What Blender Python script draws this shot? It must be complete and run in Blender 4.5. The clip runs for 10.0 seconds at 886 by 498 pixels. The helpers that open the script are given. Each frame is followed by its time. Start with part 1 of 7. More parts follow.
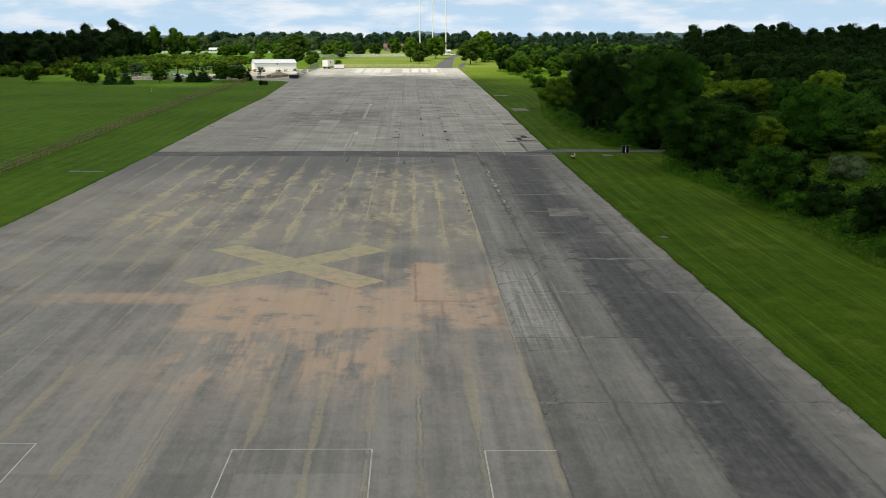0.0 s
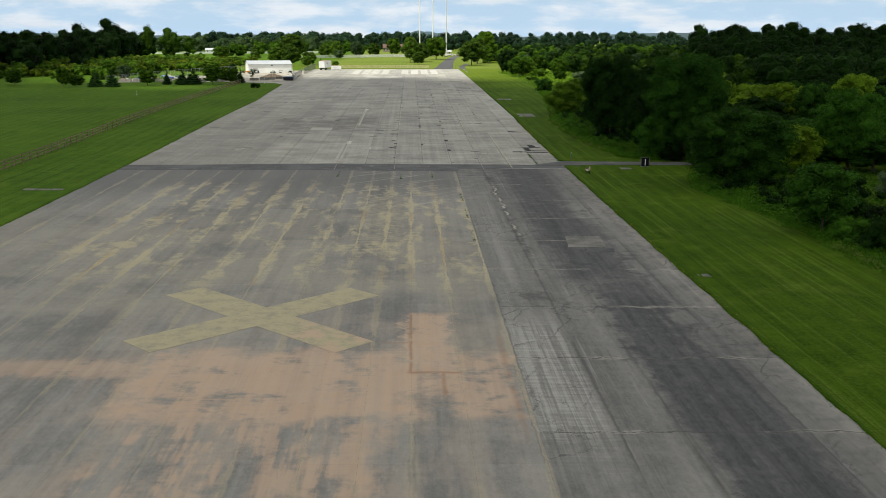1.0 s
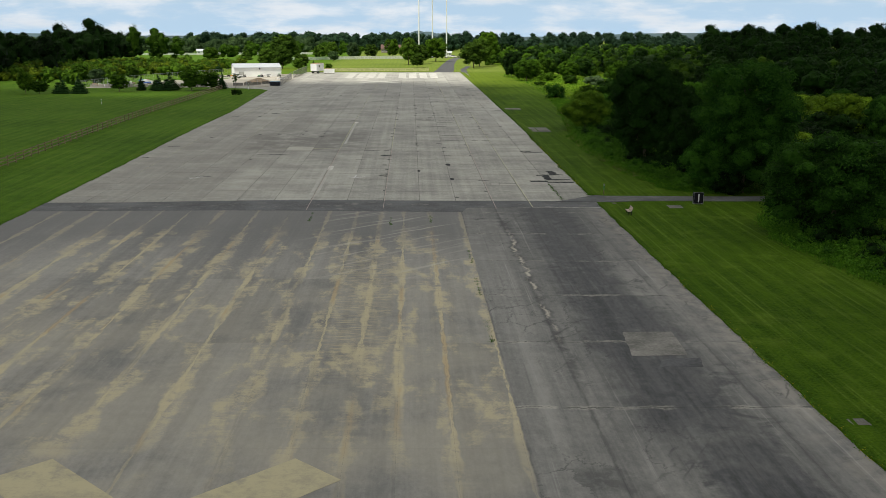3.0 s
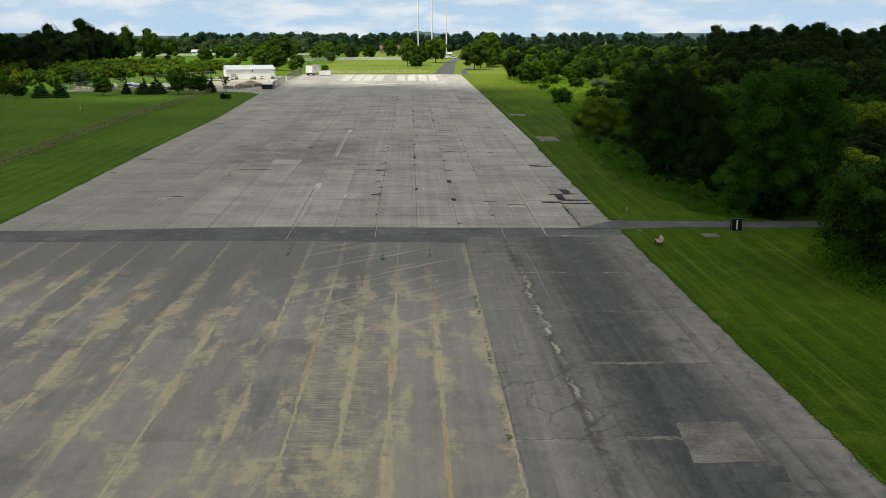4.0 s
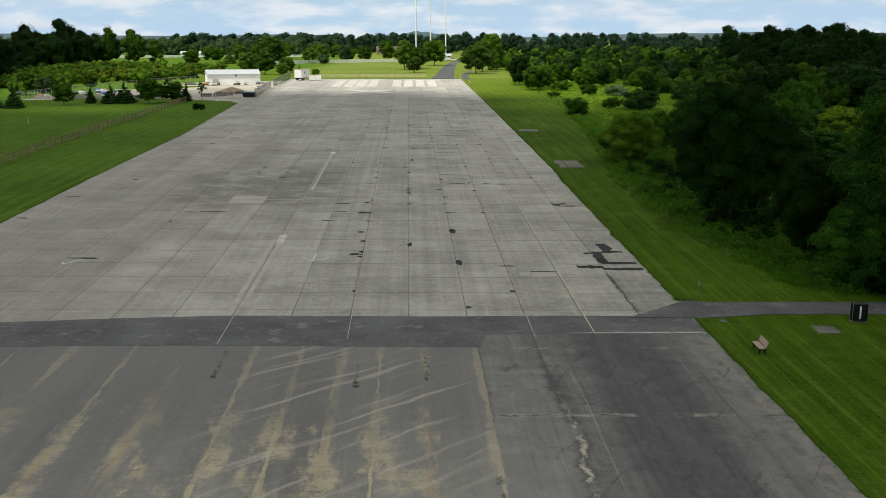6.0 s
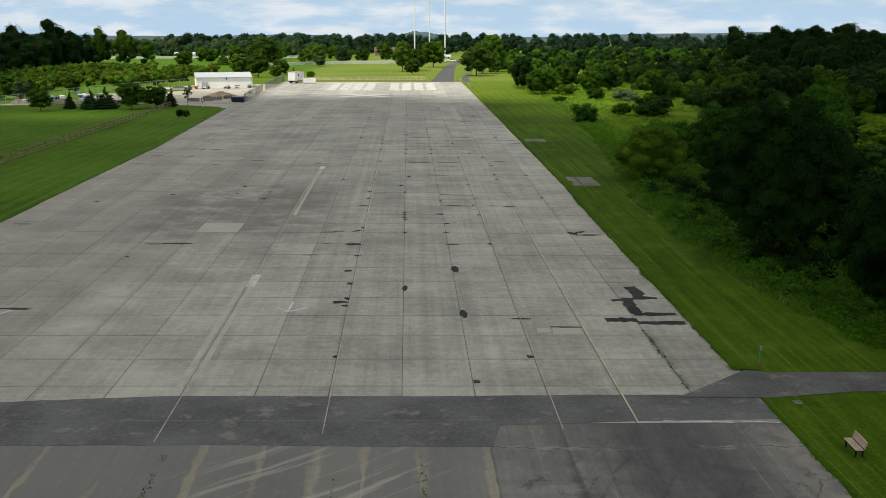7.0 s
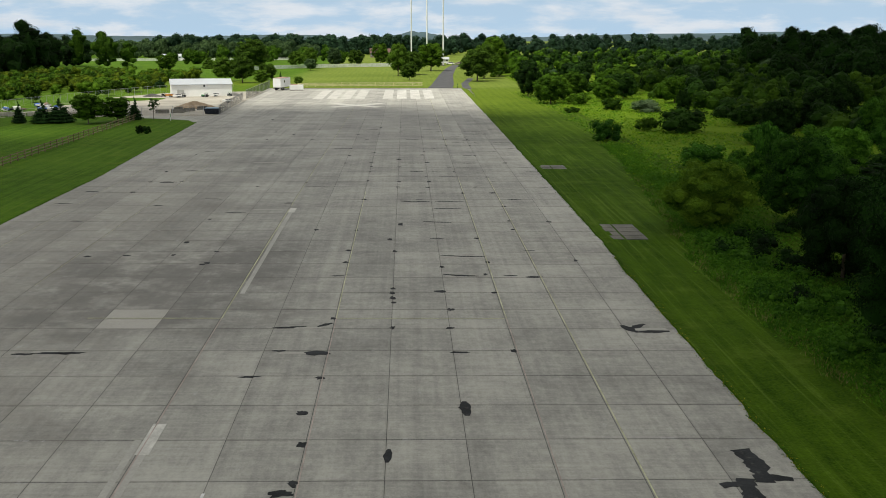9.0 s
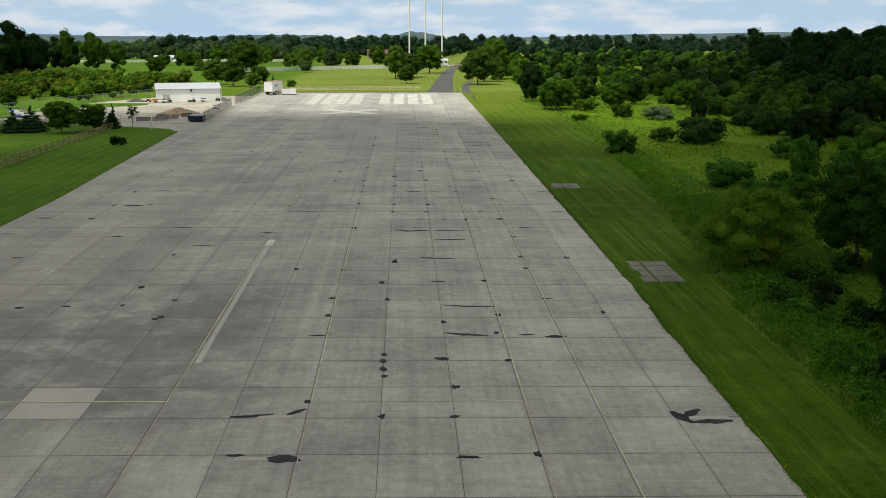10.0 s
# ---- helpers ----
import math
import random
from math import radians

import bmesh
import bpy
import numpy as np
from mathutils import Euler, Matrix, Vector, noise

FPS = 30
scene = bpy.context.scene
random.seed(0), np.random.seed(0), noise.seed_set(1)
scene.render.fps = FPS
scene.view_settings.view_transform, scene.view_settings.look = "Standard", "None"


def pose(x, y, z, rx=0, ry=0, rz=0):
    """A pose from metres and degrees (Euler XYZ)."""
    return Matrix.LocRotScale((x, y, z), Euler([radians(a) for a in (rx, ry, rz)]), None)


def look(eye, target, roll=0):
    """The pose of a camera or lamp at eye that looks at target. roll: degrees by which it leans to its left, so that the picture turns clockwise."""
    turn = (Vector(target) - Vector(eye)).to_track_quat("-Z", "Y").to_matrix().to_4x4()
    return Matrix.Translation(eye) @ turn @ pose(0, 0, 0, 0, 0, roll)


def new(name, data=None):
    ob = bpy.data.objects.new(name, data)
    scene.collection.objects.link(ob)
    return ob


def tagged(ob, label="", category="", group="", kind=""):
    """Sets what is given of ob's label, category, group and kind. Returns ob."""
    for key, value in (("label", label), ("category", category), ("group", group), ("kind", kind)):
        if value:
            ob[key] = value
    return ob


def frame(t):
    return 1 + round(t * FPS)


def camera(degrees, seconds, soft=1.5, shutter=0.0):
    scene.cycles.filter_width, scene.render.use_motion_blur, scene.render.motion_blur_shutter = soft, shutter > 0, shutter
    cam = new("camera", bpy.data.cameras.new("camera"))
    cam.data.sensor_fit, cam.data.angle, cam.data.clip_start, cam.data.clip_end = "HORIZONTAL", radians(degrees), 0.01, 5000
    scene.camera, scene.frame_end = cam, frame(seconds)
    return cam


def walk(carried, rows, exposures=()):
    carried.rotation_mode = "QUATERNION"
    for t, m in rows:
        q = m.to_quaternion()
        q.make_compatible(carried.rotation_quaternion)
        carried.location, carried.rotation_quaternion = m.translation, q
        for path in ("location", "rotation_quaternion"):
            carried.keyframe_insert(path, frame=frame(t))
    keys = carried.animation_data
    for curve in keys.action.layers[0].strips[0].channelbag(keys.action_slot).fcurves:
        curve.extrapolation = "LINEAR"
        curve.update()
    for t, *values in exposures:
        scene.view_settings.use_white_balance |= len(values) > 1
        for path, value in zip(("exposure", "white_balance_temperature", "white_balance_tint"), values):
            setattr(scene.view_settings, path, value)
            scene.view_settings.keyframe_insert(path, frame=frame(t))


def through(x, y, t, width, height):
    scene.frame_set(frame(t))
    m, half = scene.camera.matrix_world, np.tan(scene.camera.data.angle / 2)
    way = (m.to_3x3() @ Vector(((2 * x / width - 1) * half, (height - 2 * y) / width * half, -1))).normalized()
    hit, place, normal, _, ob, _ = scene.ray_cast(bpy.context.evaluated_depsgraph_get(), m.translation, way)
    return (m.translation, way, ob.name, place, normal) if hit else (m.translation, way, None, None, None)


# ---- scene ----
cam = camera(46.1, 10.0, soft=0.65)
ROWS = [
    (0.0, -1.90, 0.00, 16.739, -1.759, -11.53),
    (0.5, -1.73, 7.18, 16.800, -1.752, -11.53),
    (1.0, -1.55, 14.35, 16.872, -1.748, -11.53),
    (1.5, -1.38, 21.52, 16.955, -1.746, -11.53),
    (2.0, -1.21, 28.69, 17.049, -1.747, -11.53),
    (2.5, -1.04, 35.85, 17.155, -1.751, -11.53),
    (3.0, -0.87, 43.01, 17.271, -1.757, -11.53),
    (3.5, -0.70, 50.17, 17.398, -1.766, -11.53),
    (4.0, -0.54, 57.32, 17.537, -1.778, -11.53),
    (4.5, -0.37, 64.47, 17.687, -1.792, -11.53),
    (5.0, -0.21, 71.62, 17.847, -1.809, -11.53),
    (5.5, -0.05, 78.76, 18.019, -1.829, -11.53),
    (6.0, 0.11, 85.90, 18.202, -1.851, -11.53),
    (6.5, 0.27, 93.03, 18.396, -1.877, -11.53),
    (7.0, 0.42, 100.16, 18.601, -1.904, -11.53),
    (7.5, 0.58, 107.29, 18.817, -1.935, -11.54),
    (8.0, 0.73, 114.45, 19.044, -1.968, -11.54),
    (8.5, 0.88, 121.66, 19.282, -2.004, -11.54),
    (9.0, 1.03, 128.95, 19.531, -2.042, -11.54),
    (9.5, 1.18, 136.29, 19.791, -2.083, -11.54),
    (10.0, 1.33, 143.67, 20.063, -2.127, -11.54),
]
walk(cam, [(t, pose(x, y, z, 90 + pitch, 0, yaw)) for t, x, y, z, yaw, pitch in ROWS],
     exposures=[(0.0, 0.22), (2.5, 0.12), (5.5, 0.12), (10.0, 0.02)])

# ---- light ----
SUN_ELEVATION, SUN_AZIMUTH = radians(60), radians(230)   # azimuth from +y towards +x
world = bpy.data.worlds.new("sky")
scene.world = world
world.use_nodes = True
wt = world.node_tree
wt.nodes.clear()


def plug(nt, value, socket):
    if isinstance(value, bpy.types.NodeSocket):
        nt.links.new(value, socket)
    else:
        socket.default_value = value


def math_node(nt, op, a, b=0.0, c=0.0, clamp=False):
    nd = nt.nodes.new("ShaderNodeMath")
    nd.operation, nd.use_clamp = op, clamp
    plug(nt, a, nd.inputs[0]), plug(nt, b, nd.inputs[1]), plug(nt, c, nd.inputs[2])
    return nd.outputs[0]


def mix_node(nt, fac, a, b, blend="MIX"):
    nd = nt.nodes.new("ShaderNodeMix")
    nd.data_type, nd.blend_type, nd.clamp_factor = "RGBA", blend, True
    plug(nt, fac, nd.inputs[0])
    for value, socket in ((a, nd.inputs[6]), (b, nd.inputs[7])):
        plug(nt, value if isinstance(value, bpy.types.NodeSocket) else (*value, 1.0), socket)
    return nd.outputs[2]


def combine(nt, x, y, z):
    nd = nt.nodes.new("ShaderNodeCombineXYZ")
    plug(nt, x, nd.inputs[0]), plug(nt, y, nd.inputs[1]), plug(nt, z, nd.inputs[2])
    return nd.outputs[0]


def noise_node(nt, vec, scale=1.0, detail=4.0, rough=0.55, distort=0.0):
    nd = nt.nodes.new("ShaderNodeTexNoise")
    plug(nt, vec, nd.inputs["Vector"])
    nd.inputs["Scale"].default_value, nd.inputs["Detail"].default_value = scale, detail
    nd.inputs["Roughness"].default_value, nd.inputs["Distortion"].default_value = rough, distort
    return nd.outputs[0]


def smooth(nt, value, lo, hi, out_lo=0.0, out_hi=1.0):
    nd = nt.nodes.new("ShaderNodeMapRange")
    nd.interpolation_type = "SMOOTHSTEP"
    plug(nt, value, nd.inputs[0])
    for i, v in enumerate((lo, hi, out_lo, out_hi)):
        nd.inputs[1 + i].default_value = v
    return nd.outputs[0]


def band(nt, value, lo, hi, soft):
    """1 between lo and hi, falling to 0 over soft on either side."""
    return math_node(nt, "MULTIPLY", smooth(nt, value, lo - soft, lo + soft),
                     math_node(nt, "SUBTRACT", 1.0, smooth(nt, value, hi - soft, hi + soft)))


def mul(nt, *values):
    out = values[0]
    for v in values[1:]:
        out = math_node(nt, "MULTIPLY", out, v)
    return out


def most(nt, *values):
    out = values[0]
    for v in values[1:]:
        out = math_node(nt, "MAXIMUM", out, v)
    return out


# sky: blue with loose white cumulus all round
sky = wt.nodes.new("ShaderNodeTexSky")
sky.sky_type, sky.sun_disc = "NISHITA", False
sky.sun_elevation, sky.sun_rotation = SUN_ELEVATION, SUN_AZIMUTH
sky.air_density, sky.dust_density, sky.ozone_density = 1.0, 1.2, 1.2
tc = wt.nodes.new("ShaderNodeTexCoord")
sep = wt.nodes.new("ShaderNodeSeparateXYZ")
wt.links.new(tc.outputs["Generated"], sep.inputs[0])
up = math_node(wt, "ADD", math_node(wt, "MAXIMUM", sep.outputs[2], 0.0), 0.22)
flat = combine(wt, math_node(wt, "DIVIDE", sep.outputs[0], up), math_node(wt, "DIVIDE", sep.outputs[1], up), 0.0)
puff = noise_node(wt, flat, 3.0, 9.0, 0.58, 0.15)
high = smooth(wt, sep.outputs[2], 0.08, 0.45)          # the broken deck closes overhead
puff = smooth(wt, math_node(wt, "ADD", puff, mul(wt, high, 0.20)), 0.42, 0.66)
shade = noise_node(wt, flat, 2.3, 5.0, 0.6)
cloud = mix_node(wt, high, mix_node(wt, shade, (9.0, 9.6, 10.4), (14.2, 14.4, 14.5)), mix_node(wt, shade, (8.4, 8.3, 7.9), (13.2, 13.0, 12.2)))
haze = mix_node(wt, smooth(wt, sep.outputs[2], -0.02, 0.30), (6.8, 9.3, 11.8), sky.outputs[0])
bg = wt.nodes.new("ShaderNodeBackground")
plug(wt, mix_node(wt, math_node(wt, "MULTIPLY", puff, smooth(wt, sep.outputs[2], 0.05, 0.35, 0.80, 0.95)), haze, cloud), bg.inputs[0])
bg.inputs[1].default_value = 0.066
wo = wt.nodes.new("ShaderNodeOutputWorld")
wt.links.new(bg.outputs[0], wo.inputs[0])

sun = new("sun", bpy.data.lights.new("sun", "SUN"))
sun.data.energy, sun.data.angle, sun.data.color = 4.3, radians(1.2), (1.0, 0.962, 0.84)
sun.matrix_world = look((200 * math.sin(SUN_AZIMUTH) * math.cos(SUN_ELEVATION), 200 * math.cos(SUN_AZIMUTH) * math.cos(SUN_ELEVATION),
                         200 * math.sin(SUN_ELEVATION)), (0, 0, 0))

# ---- the lie of the land ----
LANE, ROW = 3.81, 4.572          # pavement slabs: 12.5 by 15 feet
RIGHT, LEFT, END = 5 * LANE, -10 * LANE, 467.0
SEAM = 151.5                     # where bare concrete takes over from the asphalt


def lie(x, y):
    """The height of the ground: a runway that dips and then climbs gently away, with a cross fall."""
    yy = min(max(y, -100.0), 200.0)
    z = -0.006889 * yy + 0.00006016 * yy * yy
    d = min(max(y - 200.0, 0.0), 420.0)
    z += 0.017175 * d - 0.0000806 * d * d if d < 60 else 0.7404 + 0.0075 * (d - 60)
    k = 1 - min(max((y - 200) / 150, 0.0), 1.0)
    return z - 0.010609 * min(max(x, -45.0), 45.0) * k


def tilt(x, y, up=0.0, turn=0.0):
    """A pose that lies on the ground at (x, y), turned about the ground's normal by turn degrees."""
    dx, dy = (lie(x + 1, y) - lie(x - 1, y)) / 2, (lie(x, y + 1) - lie(x, y - 1)) / 2
    n = Vector((-dx, -dy, 1)).normalized()
    a = Vector((1, 0, dx)).normalized()
    b = n.cross(a)
    m = Matrix((a, b, n)).transposed().to_4x4()
    return Matrix.Translation((x, y, lie(x, y) + up)) @ m @ pose(0, 0, 0, 0, 0, turn)


# ---- materials ----
def material(name):
    m = bpy.data.materials.new(name)
    m.use_nodes = True
    nt = m.node_tree
    nt.nodes.clear()
    out, pr = nt.nodes.new("ShaderNodeOutputMaterial"), nt.nodes.new("ShaderNodeBsdfPrincipled")
    nt.links.new(pr.outputs[0], out.inputs[0])
    return m, nt, pr


def place_of(nt):
    g = nt.nodes.new("ShaderNodeNewGeometry")
    s = nt.nodes.new("ShaderNodeSeparateXYZ")
    nt.links.new(g.outputs["Position"], s.inputs[0])
    return g.outputs["Position"], s.outputs[0], s.outputs[1], s.outputs[2], g.outputs["Random Per Island"]


def own_random(nt):
    return nt.nodes.new("ShaderNodeObjectInfo").outputs["Random"]


def bump(nt, pr, height, strength=0.3, distance=0.02):
    b = nt.nodes.new("ShaderNodeBump")
    b.inputs["Strength"].default_value, b.inputs["Distance"].default_value = strength, distance
    plug(nt, height, b.inputs["Height"])
    nt.links.new(b.outputs[0], pr.inputs["Normal"])


def plain(name, color, rough=0.7, metal=0.0, vary=0.12, scale=3.0, stain=None, relief=0.1):
    """A painted or raw surface with grain and blotches of its own."""
    m, nt, pr = material(name)
    pos, x, y, z, isl = place_of(nt)
    a, b = noise_node(nt, pos, scale * 0.35, 3.0), noise_node(nt, pos, scale * 6, 3.0)
    f = math_node(nt, "ADD", mul(nt, a, 0.6), mul(nt, b, 0.4))
    lo, hi = [c * (1 - vary * 1.6) for c in color], [min(c * (1 + vary), 0.95) for c in color]
    col = mix_node(nt, smooth(nt, f, 0.3, 0.7), lo, hi)
    if stain:
        col = mix_node(nt, mul(nt, smooth(nt, noise_node(nt, pos, scale, 5.0, 0.65), 0.55, 0.72), 0.7), col, stain)
    plug(nt, col, pr.inputs["Base Color"])
    pr.inputs["Roughness"].default_value, pr.inputs["Metallic"].default_value = rough, metal
    bump(nt, pr, b, relief, 0.01)
    return m


def leafy(name, dark, light, through=0.25):
    m, nt, pr = material(name)
    pos, x, y, z, isl = place_of(nt)
    f = math_node(nt, "ADD", mul(nt, isl, 0.34), mul(nt, noise_node(nt, pos, 0.6, 4.0, 0.6), 0.66))
    col = mix_node(nt, smooth(nt, f, 0.30, 0.70), dark, light)
    warm = mix_node(nt, mul(nt, own_random(nt), 0.22), col, [light[0] * 1.10, light[1] * 1.0, light[2] * 0.7])
    tone = smooth(nt, math_node(nt, "ADD", mul(nt, own_random(nt), 0.55), mul(nt, noise_node(nt, pos, 0.06, 2.0), 0.45)), 0.2, 0.8, 0.82, 1.38)
    warm = mix_node(nt, 1.0, warm, combine(nt, tone, tone, tone), "MULTIPLY")
    plug(nt, warm, pr.inputs["Base Color"])
    pr.inputs["Roughness"].default_value = 0.8
    pr.inputs["Specular IOR Level"].default_value = 0.06
    tr = nt.nodes.new("ShaderNodeBsdfTranslucent")
    plug(nt, mix_node(nt, 0.5, warm, [c * 1.4 for c in light]), tr.inputs[0])
    mx = nt.nodes.new("ShaderNodeMixShader")
    mx.inputs[0].default_value = through
    nt.links.new(pr.outputs[0], mx.inputs[1]), nt.links.new(tr.outputs[0], mx.inputs[2])
    nt.links.new(mx.outputs[0], nt.nodes["Material Output"].inputs[0])
    return m


def grass_material(name, dark, light, stripes, dry=(0.120, 0.172, 0.022), far=None, start=250.0):
    m, nt, pr = material(name)
    pos, x, y, z, isl = place_of(nt)
    big, mid, fine = noise_node(nt, pos, 0.035, 4.0), noise_node(nt, pos, 0.5, 5.0, 0.65), noise_node(nt, pos, 6.0, 4.0, 0.75)
    f = math_node(nt, "ADD", math_node(nt, "ADD", mul(nt, big, 0.34), mul(nt, mid, 0.30)), mul(nt, fine, 0.60))
    if stripes:
        wob = math_node(nt, "ADD", x, mul(nt, noise_node(nt, pos, 0.05, 2.0), 2.0))
        f = math_node(nt, "ADD", f, mul(nt, math_node(nt, "SINE", mul(nt, wob, 3.1)), 0.028))
        tracks = noise_node(nt, combine(nt, mul(nt, x, 2.6), mul(nt, y, 0.04), 0.0), 1.0, 4.0, 0.65)
        f = math_node(nt, "ADD", f, mul(nt, math_node(nt, "SUBTRACT", tracks, 0.5), 0.27))
    col = mix_node(nt, smooth(nt, f, 0.34, 0.86), dark, light)
    col = mix_node(nt, mul(nt, smooth(nt, noise_node(nt, pos, 0.22, 5.0, 0.7), 0.50, 0.78), 0.5), col, dry)
    if stripes:              # pale clippings left in lines by the mower
        col = mix_node(nt, mul(nt, smooth(nt, tracks, 0.52, 0.68), smooth(nt, fine, 0.35, 0.65, 0.3, 1.0), 0.55), col, (dry[0] * 1.05, dry[1] * 1.05, dry[2] * 1.3))
    if far:                  # sunlight put into the colour: brighter grass towards the runway's end
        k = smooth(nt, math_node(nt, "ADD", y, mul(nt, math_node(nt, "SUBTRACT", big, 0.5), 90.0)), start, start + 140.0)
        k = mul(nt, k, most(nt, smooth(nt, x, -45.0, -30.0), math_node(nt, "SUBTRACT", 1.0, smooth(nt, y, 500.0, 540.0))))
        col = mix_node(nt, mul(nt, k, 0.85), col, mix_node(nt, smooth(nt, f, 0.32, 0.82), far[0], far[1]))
    if far:                  # hay-coloured lawn past the end, sunlight put into its tone too
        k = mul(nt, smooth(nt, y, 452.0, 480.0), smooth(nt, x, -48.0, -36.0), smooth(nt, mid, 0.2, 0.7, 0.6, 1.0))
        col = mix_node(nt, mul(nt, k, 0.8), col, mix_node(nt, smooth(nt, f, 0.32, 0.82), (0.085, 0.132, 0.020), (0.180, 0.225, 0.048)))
    plug(nt, col, pr.inputs["Base Color"])
    pr.inputs["Roughness"].default_value = 0.95
    pr.inputs["Specular IOR Level"].default_value = 0.03
    bump(nt, pr, math_node(nt, "ADD", fine, mid), 0.7, 0.06)
    return m


# brighter copy of the grass, standing in for sun at the far end
SUNLIT_GRASS = ((0.052, 0.088, 0.006), (0.130, 0.180, 0.018))
M_GRASS = grass_material("mown_grass", (0.013, 0.039, 0.002), (0.070, 0.130, 0.007), True, far=SUNLIT_GRASS, start=300.0)
M_FIELD = grass_material("meadow_grass", (0.022, 0.062, 0.005), (0.092, 0.176, 0.014), True, far=SUNLIT_GRASS, start=400.0)
M_ROUGH = grass_material("rough_meadow", (0.040, 0.090, 0.004), (0.130, 0.200, 0.012), False)


def concrete_material():
    m, nt, pr = material("runway_concrete")
    pos, x, y, z, isl = place_of(nt)
    slab = math_node(nt, "FRACT", math_node(nt, "ADD", own_random(nt), isl))
    lane = noise_node(nt, combine(nt, math_node(nt, "FLOOR", mul(nt, x, 1 / LANE)), mul(nt, y, 0.006), 0.0), 1.7, 1.0)
    blot, fine = noise_node(nt, pos, 0.16, 5.0, 0.6), noise_node(nt, pos, 9.0, 3.0, 0.7)
    brush = noise_node(nt, combine(nt, mul(nt, x, 0.35), mul(nt, y, 4.0), 0.0), 1.0, 4.0, 0.6)
    wheel = noise_node(nt, combine(nt, mul(nt, x, 1.6), mul(nt, y, 0.02), 0.0), 1.0, 4.0, 0.6)
    grime = noise_node(nt, pos, 0.55, 6.0, 0.7, 0.5)
    speck = noise_node(nt, combine(nt, mul(nt, x, 3.2), mul(nt, y, 1.3), 6.0), 1.0, 5.0, 0.75)
    v = mul(nt, math_node(nt, "SUBTRACT", slab, 0.5), 0.05)
    for part_, w in ((lane, 0.22), (blot, 0.36), (brush, 0.16), (wheel, 0.20), (fine, 0.16), (speck, 0.26), (grime, 0.22)):
        v = math_node(nt, "ADD", v, mul(nt, math_node(nt, "SUBTRACT", part_, 0.5), w))
    col = mix_node(nt, smooth(nt, v, -0.20, 0.20), (0.175, 0.172, 0.159), (0.444, 0.435, 0.389))
    # the outer left lanes have weathered darker and browner
    dull = mul(nt, math_node(nt, "SUBTRACT", 1.0, smooth(nt, math_node(nt, "ADD", x, mul(nt, math_node(nt, "SUBTRACT", blot, 0.5), 30.0)), -26.0, -10.0)), math_node(nt, "SUBTRACT", 1.0, smooth(nt, y, 230.0, 300.0)))
    col = mix_node(nt, mul(nt, dull, smooth(nt, grime, 0.3, 0.6), 0.5), col, (0.207, 0.191, 0.166))
    # old oil and rubber stain on the left lanes
    wob = mul(nt, math_node(nt, "SUBTRACT", noise_node(nt, pos, 0.10, 4.0, 0.6), 0.5), 22.0)
    stain = mul(nt, band(nt, math_node(nt, "ADD", x, wob), -27.0, -7.0, 4.0), band(nt, math_node(nt, "ADD", y, wob), 192.0, 222.0, 7.0))
    stain = mul(nt, stain, smooth(nt, noise_node(nt, pos, 0.35, 4.0, 0.65), 0.30, 0.62))
    col = mix_node(nt, mul(nt, stain, 0.75), col, (0.138, 0.131, 0.120))
    rubber = mul(nt, band(nt, x, -14.0, 9.0, 8.0), band(nt, y, 300.0, 395.0, 40.0))
    col = mix_node(nt, mul(nt, rubber, smooth(nt, wheel, 0.3, 0.6), 0.35), col, (0.218, 0.207, 0.198))
    # dirt gathered in and beside the joints
    ja = math_node(nt, "PINGPONG", math_node(nt, "ADD", x, 200 * LANE), LANE / 2)
    jb = math_node(nt, "PINGPONG", math_node(nt, "ADD", y, 200 * ROW - 153.10), ROW / 2)
    near = math_node(nt, "SUBTRACT", 1.0, smooth(nt, math_node(nt, "MINIMUM", math_node(nt, "ADD", ja, 0.08), jb), 0.03, 0.22))
    near = mul(nt, near, smooth(nt, grime, 0.40, 0.62))
    col = mix_node(nt, mul(nt, near, 0.45), col, (0.168, 0.159, 0.138))
    chip = mul(nt, math_node(nt, "SUBTRACT", 1.0, smooth(nt, jb, 0.05, 0.20)), smooth(nt, noise_node(nt, pos, 1.1, 4.0, 0.7), 0.60, 0.66))
    col = mix_node(nt, mul(nt, chip, 0.4), col, (0.500, 0.500, 0.500))
    pale = smooth(nt, noise_node(nt, combine(nt, mul(nt, x, 0.7), mul(nt, y, 0.25), 3.0), 1.0, 5.0, 0.7), 0.62, 0.74)
    col = mix_node(nt, mul(nt, pale, 0.30), col, (0.500, 0.500, 0.500))
    plug(nt, col, pr.inputs["Base Color"])
    pr.inputs["Roughness"].default_value = 0.88
    bump(nt, pr, math_node(nt, "ADD", fine, brush), 0.25, 0.01)
    return m


SEAMS = [3.95, 0.95, -1.60, -3.80, -6.15, -8.90, -12.70, -15.90, -19.40, -22.50, -25.20, -28.30, -31.60, -34.90]   # paving lanes of the overlay
SIDE_SEAMS = [4.05, 7.60, 10.45, 13.30, 16.10]


